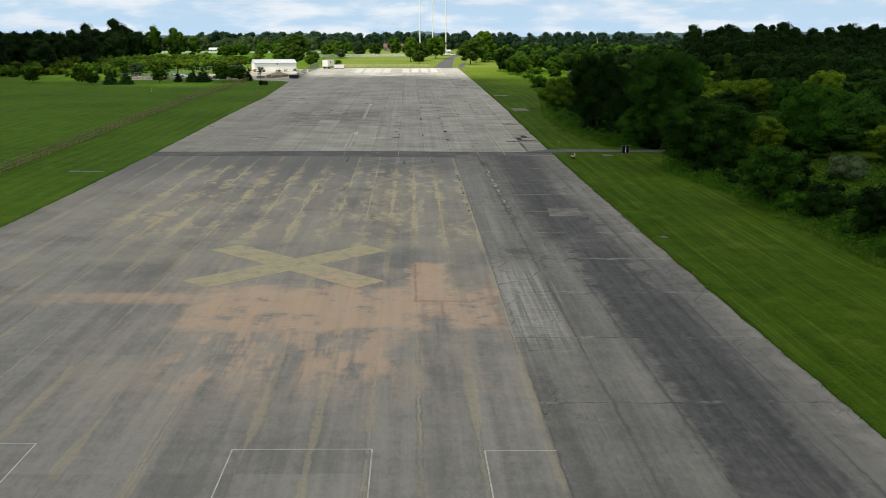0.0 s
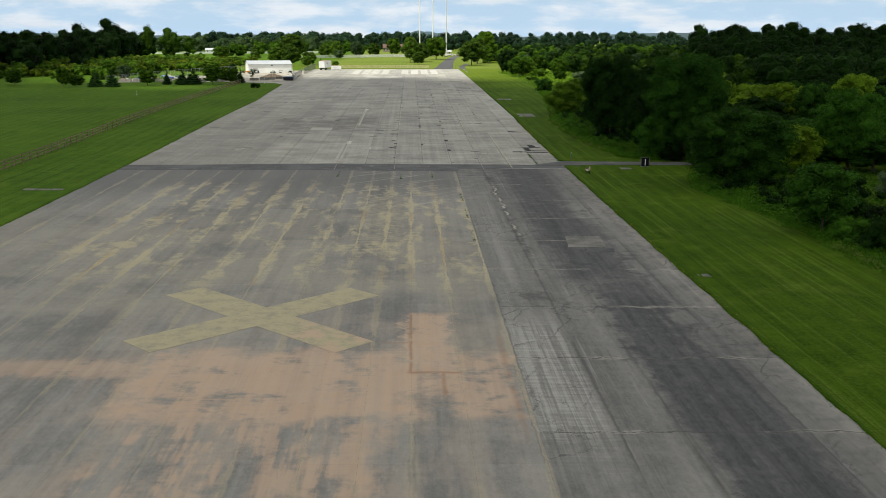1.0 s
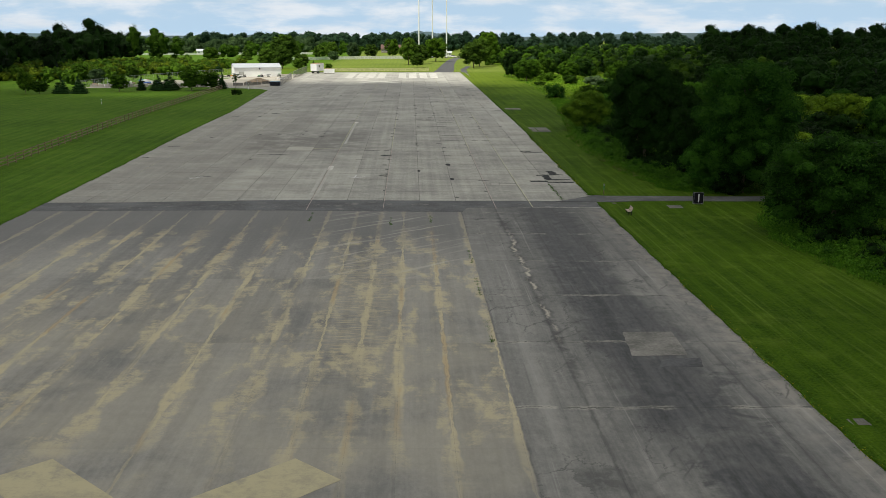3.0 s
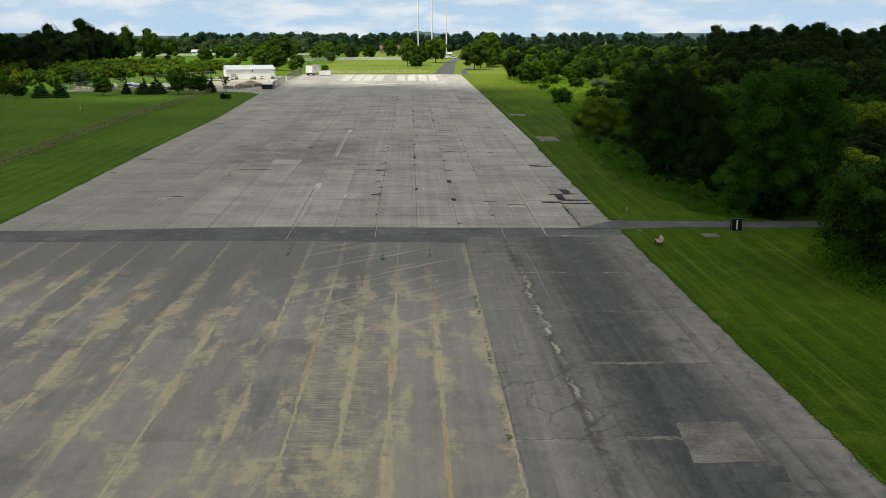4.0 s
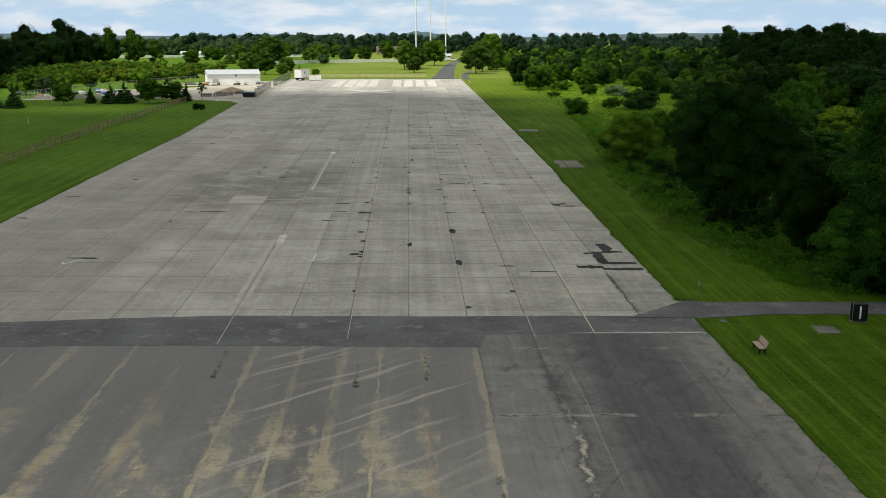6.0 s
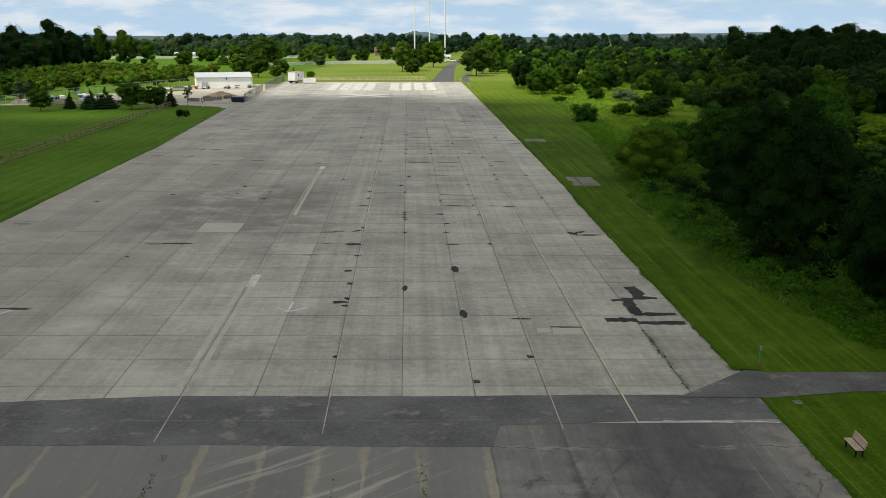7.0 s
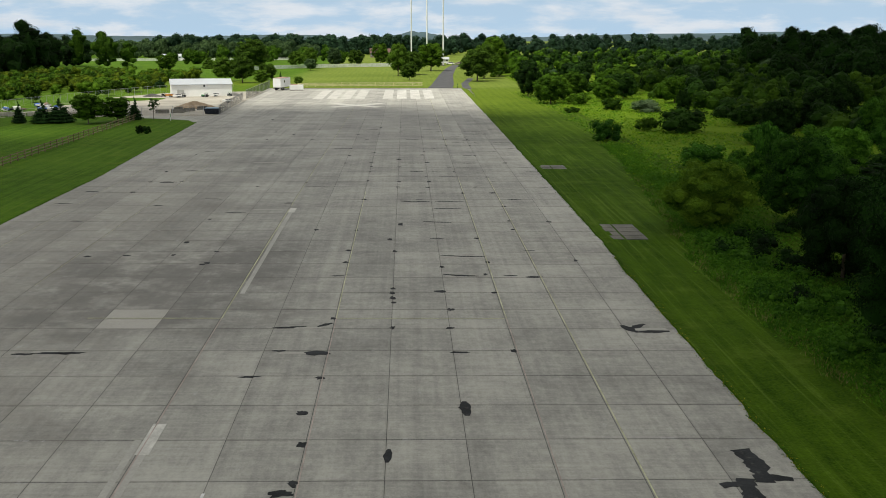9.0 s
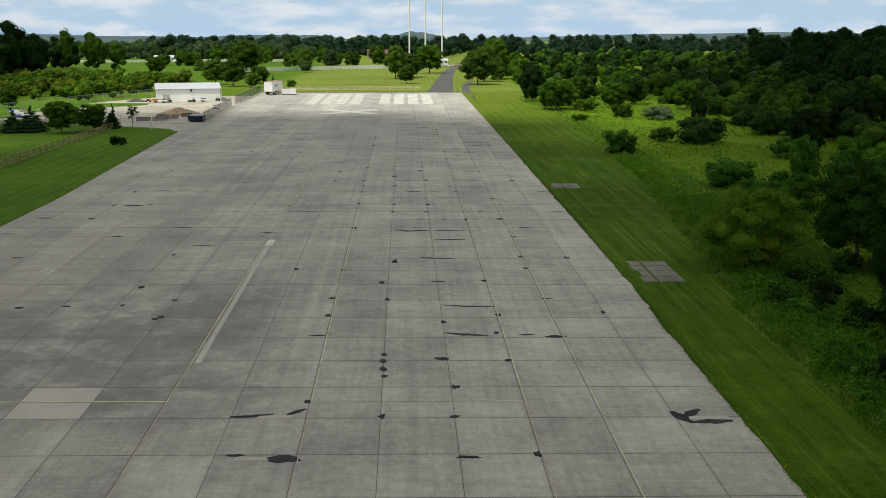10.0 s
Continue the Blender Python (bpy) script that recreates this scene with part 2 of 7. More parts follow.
def asphalt_material():
    m, nt, pr = material("worn_asphalt")
    pos, x, y, z, isl = place_of(nt)
    half = lambda v: math_node(nt, "SUBTRACT", v, 0.5)
    less = lambda v: math_node(nt, "SUBTRACT", 1.0, v)
    plus = lambda a, b: math_node(nt, "ADD", a, b)
    field = lambda sx, sy, seed, detail=5.0, rough=0.62, distort=0.0: noise_node(nt, combine(nt, mul(nt, x, sx), mul(nt, y, sy), seed), 1.0, detail, rough, distort)
    own = math_node(nt, "FRACT", plus(own_random(nt), isl))
    blot, mid, fine = noise_node(nt, pos, 0.11, 5.0, 0.62), noise_node(nt, pos, 0.7, 6.0, 0.65, 0.25), noise_node(nt, pos, 8.0, 3.0, 0.7)
    along, along2, across = field(1.5, 0.035, 0.0, 6.0, 0.65), field(0.28, 0.012, 7.0, 2.0), field(0.06, 1.3, 4.0, 6.0, 0.66)
    comb, speck = field(0.45, 3.4, 8.0, 4.0, 0.6), field(4.0, 1.5, 6.0, 5.0, 0.75)
    wander = mul(nt, half(noise_node(nt, pos, 0.8, 4.0, 0.6)), 0.30)

    def off_seam(seams):
        out = None
        for sx in seams:
            d = math_node(nt, "ABSOLUTE", math_node(nt, "SUBTRACT", plus(x, wander), sx))
            out = d if out is None else math_node(nt, "MINIMUM", out, d)
        return out

    j, js = off_seam(SEAMS), off_seam(SIDE_SEAMS)
    v = mul(nt, half(own), 0.12)
    for src, w in ((along, 0.46), (across, 0.12), (blot, 0.34), (along2, 0.44), (mid, 0.30), (fine, 0.16), (speck, 0.36)):
        v = plus(v, mul(nt, half(src), w))
    # ---- the main overlay
    left = mix_node(nt, smooth(nt, v, -0.27, 0.27), (0.128, 0.128, 0.125), (0.310, 0.300, 0.274))
    fade = less(smooth(nt, math_node(nt, "ABSOLUTE", math_node(nt, "SUBTRACT", j, 0.10)), 0.02, 0.08))        # thin dark edge beside each seam
    left = mix_node(nt, mul(nt, fade, smooth(nt, along, 0.40, 0.60), 0.35), left, (0.080, 0.078, 0.074))
    # washed-out sand, caught along the seams and spread in soft tongues from them
    gate = smooth(nt, field(0.30, 0.05, 2.0), 0.39, 0.53)
    girth = smooth(nt, field(0.20, 0.11, 22.0, 4.0), 0.36, 0.72, 0.05, 0.46)
    line = mul(nt, less(smooth(nt, math_node(nt, "DIVIDE", plus(j, mul(nt, half(mid), 0.30)), girth), 0.55, 1.15)), gate, smooth(nt, mid, 0.30, 0.46))
    tongue = plus(mul(nt, field(0.55, 0.17, 2.0, 6.0, 0.60, 0.3), 0.88), mul(nt, comb, 0.12))
    near = less(smooth(nt, j, 0.2, 1.5))
    blobs = mul(nt, smooth(nt, plus(tongue, mul(nt, near, 0.10)), 0.545, 0.66), smooth(nt, plus(mul(nt, mid, 0.7), mul(nt, fine, 0.3)), 0.38, 0.56))
    wx = plus(x, mul(nt, half(noise_node(nt, pos, 0.30, 7.0, 0.70)), 7.0))
    wy = plus(y, mul(nt, half(noise_node(nt, pos, 0.26, 7.0, 0.70)), 8.0))
    zone = mul(nt, band(nt, plus(y, mul(nt, half(blot), 30.0)), 86.0, 131.0, 8.0), smooth(nt, wx, -33.0, -27.0))
    outer = mul(nt, band(nt, y, 20.0, 146.0, 10.0), 0.40)
    ripple = mul(nt, band(nt, wx, -6.0, -2.5, 0.7), band(nt, wy, 96.0, 124.0, 4.0), smooth(nt, field(0.7, 5.0, 40.0, 4.0, 0.6, 0.4), 0.46, 0.62))
    sand = most(nt, mul(nt, zone, most(nt, line, mul(nt, blobs, 0.9), mul(nt, ripple, 0.7))), mul(nt, outer, line))
    veil = mul(nt, band(nt, plus(y, mul(nt, half(blot), 24.0)), 74.0, 116.0, 14.0), smooth(nt, blot, 0.30, 0.62))
    left = mix_node(nt, mul(nt, smooth(nt, plus(y, mul(nt, half(blot), 20.0)), 120.0, 136.0), smooth(nt, along, 0.30, 0.52, 0.35, 1.0), 0.72), left, (0.112, 0.112, 0.112))     # less dusty towards the joint with the concrete
    left = mix_node(nt, mul(nt, veil, 0.45), left, (0.345, 0.318, 0.250))
    left = mix_node(nt, mul(nt, sand, smooth(nt, comb, 0.25, 0.55, 0.60, 0.90)), left, mix_node(nt, mid, (0.520, 0.452, 0.290), (0.430, 0.370, 0.232)))
    stain = mul(nt, less(smooth(nt, j, 0.05, 0.22)), smooth(nt, field(0.4, 0.06, 51.0), 0.52, 0.62), zone)
    left = mix_node(nt, mul(nt, stain, 0.6), left, (0.400, 0.285, 0.150))
    # pale arcs left by a sweeper
    u, w = plus(mul(nt, x, 0.72), mul(nt, y, 0.69)), math_node(nt, "SUBTRACT", mul(nt, y, 0.72), mul(nt, x, 0.69))
    arc = noise_node(nt, combine(nt, mul(nt, u, 0.09), plus(mul(nt, w, 1.5), mul(nt, blot, 2.0)), 5.0), 1.0, 3.0, 0.55)
    arc = mul(nt, smooth(nt, arc, 0.54, 0.68), band(nt, wx, -9.0, 3.2, 2.5), band(nt, wy, 116.0, 146.0, 6.0))
    left = mix_node(nt, mul(nt, arc, 0.42), left, (0.470, 0.445, 0.380))
    # clay, washed out from a spread below the cross
    clay = mul(nt, band(nt, wx, -15.6, -1.6, 0.9), band(nt, wy, 59.0, 69.6, 1.1))
    clay = most(nt, clay, mul(nt, band(nt, wx, -1.7, 0.85, 0.35), band(nt, wy, 62.0, 77.6, 0.8)))
    clay = most(nt, clay, mul(nt, band(nt, wx, 0.6, 3.6, 0.6), band(nt, wy, 60.0, 69.6, 1.2), 0.9))
    clay = most(nt, clay, mul(nt, smooth(nt, x, -30.0, -20.0), less(smooth(nt, x, -15.5, -13.5)), band(nt, plus(y, mul(nt, half(mid), 3.0)), 65.2, 68.0, 0.7), 0.75))
    tail = mul(nt, band(nt, wx, -14.6, -3.0, 1.2), smooth(nt, wy, 44.0, 53.0), less(smooth(nt, wy, 59.0, 62.0)),
               smooth(nt, plus(mul(nt, field(0.9, 0.10, 61.0), 0.75), mul(nt, mid, 0.25)), 0.46, 0.56))
    worn = smooth(nt, plus(plus(mul(nt, mid, 0.46), mul(nt, field(0.35, 0.30, 71.0), 0.42)), mul(nt, comb, 0.12)), 0.37, 0.50)
    clay = mul(nt, most(nt, clay, mul(nt, tail, 0.85)), worn)
    left = mix_node(nt, mul(nt, clay, smooth(nt, along, 0.30, 0.62, 0.66, 0.90)), left, mix_node(nt, mid, (0.555, 0.405, 0.298), (0.500, 0.338, 0.225)))
    hint = mul(nt, band(nt, wx, -20.0, 3.4, 3.0), band(nt, wy, 45.0, 77.0, 5.0), smooth(nt, tongue, 0.40, 0.60))
    left = mix_node(nt, mul(nt, hint, 0.28), left, (0.500, 0.400, 0.315))
    # old rust-red joints within the clay
    rx, ry = plus(x, mul(nt, wander, 0.7)), plus(y, mul(nt, wander, 1.4))
    rust = most(nt, mul(nt, band(nt, rx, -1.72, -1.58, 0.10), band(nt, y, 65.8, 78.4, 0.4)), mul(nt, band(nt, ry, 65.85, 66.1, 0.15), band(nt, x, -1.8, 1.0, 0.2)),
                mul(nt, band(nt, rx, -0.05, 0.10, 0.12), band(nt, y, 62.4, 66.0, 0.3)), mul(nt, band(nt, rx, 3.30, 3.55, 0.2), band(nt, y, 58.0, 74.0, 2.0), 0.6),
                mul(nt, band(nt, ry, 71.2, 71.4, 0.15), band(nt, x, -3.2, -1.6, 0.3), 0.7))
    left = mix_node(nt, mul(nt, rust, smooth(nt, mid, 0.34, 0.52), 0.75), left, (0.310, 0.165, 0.095))
    # ---- the side strip, laid at another time
    side = mix_node(nt, smooth(nt, v, -0.27, 0.27), (0.092, 0.092, 0.090), (0.262, 0.256, 0.238))
    streak = field(2.6, 0.05, 81.0, 5.0, 0.7)
    jag = plus(x, plus(mul(nt, half(noise_node(nt, pos, 0.35, 6.0, 0.68)), 3.4), mul(nt, half(own), 0.8)))
    low = less(smooth(nt, plus(y, mul(nt, half(blot), 16.0)), 82.0, 90.0))
    sealed = mul(nt, math_node(nt, "MAXIMUM", band(nt, jag, 10.7, 15.3, 0.5), mul(nt, band(nt, jag, 14.5, 18.2, 0.8), 0.45)), low, smooth(nt, plus(y, mul(nt, half(mid), 9.0)), 26.0, 44.0, 0.55, 1.0))
    sealed = most(nt, sealed, mul(nt, band(nt, jag, 9.6, 14.9, 1.3), less(low), smooth(nt, field(0.20, 0.06, 1.0), 0.26, 0.46, 0.55, 1.0)))
    sealed = mul(nt, sealed, smooth(nt, plus(mul(nt, mid, 0.5), mul(nt, streak, 0.5)), 0.30, 0.48, 0.55, 1.0))
    side = mix_node(nt, mul(nt, sealed, 0.95), side, mix_node(nt, smooth(nt, plus(mul(nt, speck, 0.45), mul(nt, along, 0.55)), 0.34, 0.66), (0.022, 0.024, 0.027), (0.080, 0.081, 0.086)))
    smear = mul(nt, smooth(nt, noise_node(nt, pos, 0.30, 6.0, 0.66, 0.6), 0.56, 0.66), band(nt, x, 9.5, 17.0, 1.5), smooth(nt, y, 60.0, 70.0, 0.5, 1.0))
    side = mix_node(nt, mul(nt, smear, 0.72), side, (0.036, 0.038, 0.042))
    white = mul(nt, band(nt, plus(x, mul(nt, half(mid), 1.0)), 4.0, 7.3, 0.5), band(nt, plus(y, mul(nt, half(blot), 10.0)), 56.0, 76.0, 4.0), smooth(nt, plus(mul(nt, streak, 0.75), mul(nt, comb, 0.25)), 0.42, 0.62))
    side = mix_node(nt, mul(nt, white, 0.72), side, (0.480, 0.470, 0.440))
    side = mix_node(nt, mul(nt, smooth(nt, plus(y, mul(nt, half(blot), 24.0)), 112.0, 138.0), smooth(nt, mid, 0.30, 0.60, 0.35, 1.0), 0.50), side, (0.062, 0.063, 0.066))
    dust = mul(nt, smooth(nt, plus(x, mul(nt, half(mid), 3.0)), 16.4, 18.4), smooth(nt, mid, 0.36, 0.58))
    side = mix_node(nt, mul(nt, dust, smooth(nt, y, 70.0, 100.0, 0.30, 0.50)), side, (0.285, 0.262, 0.228))
    open_ = mul(nt, less(smooth(nt, plus(js, mul(nt, half(mid), 0.35)), 0.02, 0.16)), smooth(nt, field(0.3, 0.06, 21.0), 0.42, 0.56))
    side = mix_node(nt, mul(nt, open_, 0.55), side, (0.055, 0.054, 0.054))
    side = mix_node(nt, mul(nt, smooth(nt, streak, 0.54, 0.70), 0.38), side, (0.070, 0.070, 0.072))
    side = mix_node(nt, mul(nt, smooth(nt, field(3.2, 0.04, 85.0, 4.0, 0.7), 0.58, 0.72), less(sealed), 0.35), side, (0.400, 0.392, 0.365))
    vo = nt.nodes.new("ShaderNodeTexVoronoi")
    vo.feature = "DISTANCE_TO_EDGE"
    vo.inputs["Scale"].default_value = 1.0
    kink = mul(nt, noise_node(nt, pos, 0.9, 5.0, 0.7), 0.9)
    plug(nt, combine(nt, plus(mul(nt, x, 0.42), kink), plus(mul(nt, y, 0.26), kink), 0.0), vo.inputs["Vector"])
    crack = mul(nt, less(smooth(nt, vo.outputs["Distance"], 0.006, 0.026)), smooth(nt, field(0.16, 0.07, 95.0), 0.46, 0.58), smooth(nt, mid, 0.34, 0.50))
    side = mix_node(nt, mul(nt, crack, 0.6), side, (0.036, 0.037, 0.038))
    # a crumbled seam with grit in it
    off = math_node(nt, "ABSOLUTE", plus(math_node(nt, "SUBTRACT", x, 7.75), mul(nt, half(field(0.1, 0.30, 31.0, 7.0, 0.72)), 2.0)))
    crumb = mul(nt, less(smooth(nt, off, 0.05, 0.60)), smooth(nt, mid, 0.36, 0.54), band(nt, y, 94.0, 144.0, 6.0))
    side = mix_node(nt, mul(nt, crumb, 0.85), side, (0.048, 0.048, 0.050))
    grit = mul(nt, less(smooth(nt, off, 0.02, 0.22)), smooth(nt, field(1.4, 0.45, 91.0, 6.0, 0.72), 0.44, 0.56), smooth(nt, blot, 0.38, 0.52), band(nt, y, 104.0, 134.0, 6.0))
    side = mix_node(nt, mul(nt, grit, 0.7), side, (0.560, 0.515, 0.425))
    # ragged cross joints, open in places and dusted pale along their lips
    ty = math_node(nt, "PINGPONG", plus(plus(y, mul(nt, half(noise_node(nt, pos, 0.5, 6.0, 0.68)), 1.5)), 1090.0 - 57.6), 5.45)
    some = smooth(nt, field(0.22, 0.12, 9.0), 0.42, 0.58)
    side = mix_node(nt, mul(nt, less(smooth(nt, ty, 0.06, 0.30)), some, smooth(nt, mid, 0.40, 0.56), 0.5), side, (0.440, 0.415, 0.360))
    side = mix_node(nt, mul(nt, less(smooth(nt, ty, 0.02, 0.08)), smooth(nt, field(0.3, 0.2, 19.0), 0.40, 0.52), 0.8), side, (0.045, 0.047, 0.042))
    col = mix_node(nt, smooth(nt, plus(x, mul(nt, half(mid), 0.25)), 4.0, 4.12), left, side)
    plug(nt, col, pr.inputs["Base Color"])
    plug(nt, smooth(nt, mid, 0.2, 0.8, 0.75, 0.95), pr.inputs["Roughness"])
    bump(nt, pr, plus(fine, mul(nt, mid, 0.5)), 0.3, 0.015)
    return m


M_CONCRETE, M_ASPHALT = concrete_material(), asphalt_material()
M_NEWSLAB = plain("pale_slab_concrete", (0.375, 0.360, 0.325), 0.88, vary=0.08, scale=1.0)
M_SCUFF = plain("scuffed_pale_paint", (0.405, 0.395, 0.362), 0.88, vary=0.12, scale=1.2, stain=(0.330, 0.320, 0.290))
M_BLACKTOP = plain("smooth_blacktop", (0.088, 0.090, 0.095), 0.85, vary=0.3, scale=0.8, stain=(0.198, 0.191, 0.175))
M_DARKPATCH = plain("dark_patch", (0.069, 0.071, 0.076), 0.9, vary=0.4, scale=1.0, stain=(0.127, 0.124, 0.120))
M_OLDPATCH = plain("old_patch", (0.184, 0.177, 0.161), 0.9, vary=0.35, scale=1.2, stain=(0.143, 0.140, 0.133))
M_ROAD = plain("dark_road_asphalt", (0.060, 0.061, 0.064), 0.85, vary=0.25, scale=0.8, stain=(0.10, 0.098, 0.09))
M_BED = plain("joint_filler", (0.069, 0.067, 0.062), 0.9, vary=0.3, scale=2.0)
M_TAR = plain("tar", (0.0253, 0.0276, 0.0299), 0.85, vary=0.4, scale=2.0, stain=(0.090, 0.087, 0.083))
M_TAR.node_tree.nodes["Principled BSDF"].inputs["Specular IOR Level"].default_value = 0.2
M_YELLOW = plain("worn_yellow_paint", (0.500, 0.500, 0.317), 0.85, vary=0.3, scale=1.6, stain=(0.396, 0.386, 0.345))


def cross_paint():
    """Old yellow paint, thin in places, clay washed over one arm."""
    m, nt, pr = material("faded_yellow_paint")
    pos, x, y, z, isl = place_of(nt)
    wear, fine = noise_node(nt, pos, 0.9, 6.0, 0.7), noise_node(nt, pos, 7.0, 3.0, 0.7)
    rub = noise_node(nt, combine(nt, mul(nt, x, 0.25), mul(nt, y, 2.4), 1.0), 1.0, 4.0, 0.65)
    f = math_node(nt, "ADD", math_node(nt, "ADD", mul(nt, wear, 0.65), mul(nt, rub, 0.12)), mul(nt, fine, 0.23))
    col = mix_node(nt, smooth(nt, f, 0.36, 0.56), (0.325, 0.296, 0.212), (0.435, 0.388, 0.246))
    bare = smooth(nt, noise_node(nt, pos, 0.55, 6.0, 0.72), 0.54, 0.66)
    col = mix_node(nt, mul(nt, bare, 0.55), col, (0.235, 0.226, 0.200))
    wash = mul(nt, smooth(nt, math_node(nt, "ADD", x, mul(nt, math_node(nt, "SUBTRACT", wear, 0.5), 8.0)), -10.0, -7.0),
               math_node(nt, "SUBTRACT", 1.0, smooth(nt, math_node(nt, "ADD", y, mul(nt, math_node(nt, "SUBTRACT", wear, 0.5), 8.0)), 74.0, 77.5)), smooth(nt, f, 0.36, 0.5))
    plug(nt, mix_node(nt, mul(nt, wash, smooth(nt, noise_node(nt, pos, 0.45, 5.0, 0.65), 0.42, 0.58), 0.75), col, (0.520, 0.372, 0.272)), pr.inputs["Base Color"])
    pr.inputs["Roughness"].default_value = 0.9
    return m


M_XPAINT = cross_paint()
M_REDPAINT = plain("faded_red_paint", (0.416, 0.340, 0.306), 0.85, vary=0.25, scale=2.5, stain=(0.396, 0.375, 0.345))
M_WHITEPAINT = plain("worn_white_paint", (0.50, 0.49, 0.455), 0.85, vary=0.2, scale=1.5, stain=(0.34, 0.33, 0.30))
M_OLDBAR = plain("old_white_paint", (0.455, 0.445, 0.41), 0.85, vary=0.16, scale=1.0, stain=(0.34, 0.33, 0.30))
M_FADED = plain("faded_white_paint", (0.564, 0.554, 0.511), 0.88, vary=0.2, scale=2.0, stain=(0.396, 0.386, 0.352))
M_CHALK = plain("thin_white_line", (0.620, 0.620, 0.620), 0.85, vary=0.25, scale=4.0, stain=(0.474, 0.465, 0.446))
M_GRAVEL = plain("pale_gravel", (0.36, 0.335, 0.285), 0.95, vary=0.2, scale=0.4, stain=(0.28, 0.26, 0.22), relief=0.5)
M_DIRT = plain("brown_earth", (0.22, 0.165, 0.11), 0.95, vary=0.3, scale=2.0, relief=0.6)
M_PAD = plain("old_pad_concrete", (0.150, 0.142, 0.122), 0.9, vary=0.3, scale=1.2, stain=(0.130, 0.150, 0.080))
M_BARK = plain("bark", (0.115, 0.087, 0.062), 0.95, vary=0.35, scale=5.0, relief=0.8)
M_WOOD = plain("weathered_fence_wood", (0.185, 0.142, 0.074), 0.85, vary=0.3, scale=4.0)
M_PALEWOOD = plain("pale_fence_wood", (0.56, 0.50, 0.28), 0.8, vary=0.2, scale=4.0)
M_WHITE = plain("white_paint", (0.78, 0.78, 0.76), 0.55, vary=0.06, scale=1.0)
M_SIDING = plain("white_metal_siding", (0.88, 0.88, 0.85), 0.5, vary=0.05, scale=0.6)
M_ROOF = plain("grey_metal_roof", (0.47, 0.50, 0.53), 0.45, 0.2, vary=0.08, scale=0.5)
M_RUST = plain("rusty_sheet", (0.34, 0.22, 0.17), 0.8, vary=0.3, scale=2.0)
M_STEEL = plain("galvanised_steel", (0.38, 0.39, 0.40), 0.45, 0.7, vary=0.1)
M_DARK = plain("black_paint", (0.0138, 0.0138, 0.0161), 0.9, vary=0.2)
M_DARK.node_tree.nodes["Principled BSDF"].inputs["Specular IOR Level"].default_value = 0.1
M_SCREEN = plain("dark_fence_screen", (0.055, 0.060, 0.058), 0.9, vary=0.25, scale=1.0)
M_NAVY = plain("navy_steel", (0.010, 0.015, 0.028), 0.5, vary=0.2)
M_PALEBLUE = plain("pale_blue_steel", (0.24, 0.34, 0.42), 0.5, vary=0.15)
M_TYRE = plain("rubber", (0.02, 0.02, 0.02), 0.85)
M_GREENPAINT = plain("green_paint", (0.03, 0.20, 0.05), 0.4)
M_ORANGE = plain("orange_paint", (0.55, 0.22, 0.04), 0.5)
M_BLUETARP = plain("blue_tarp", (0.05, 0.14, 0.50), 0.6)
M_GREYDOOR = plain("grey_door", (0.45, 0.45, 0.42), 0.6)
M_DARKGLASS = plain("dark_glass", (0.03, 0.035, 0.04), 0.1)
M_REDROOF = plain("red_shingle", (0.13, 0.075, 0.065), 0.85, vary=0.15)
M_BRICK = plain("tan_wall", (0.22, 0.18, 0.15), 0.85, vary=0.15)
M_BENCH = plain("pinkish_bench_boards", (0.42, 0.315, 0.265), 0.7, vary=0.12, scale=6.0)
# the blue of distance haze is put into the ridge colour
M_HILL = plain("haze_blue_ridge", (0.036, 0.070, 0.082), 1.0, vary=0.25, scale=0.02, relief=0.0)
M_CLOUD = leafy("cloud_vapour", (0.80, 0.80, 0.80), (0.88, 0.88, 0.88), 0.5)
M_FLOWER = leafy("yellow_weed", (0.20, 0.22, 0.02), (0.55, 0.42, 0.03), 0.2)
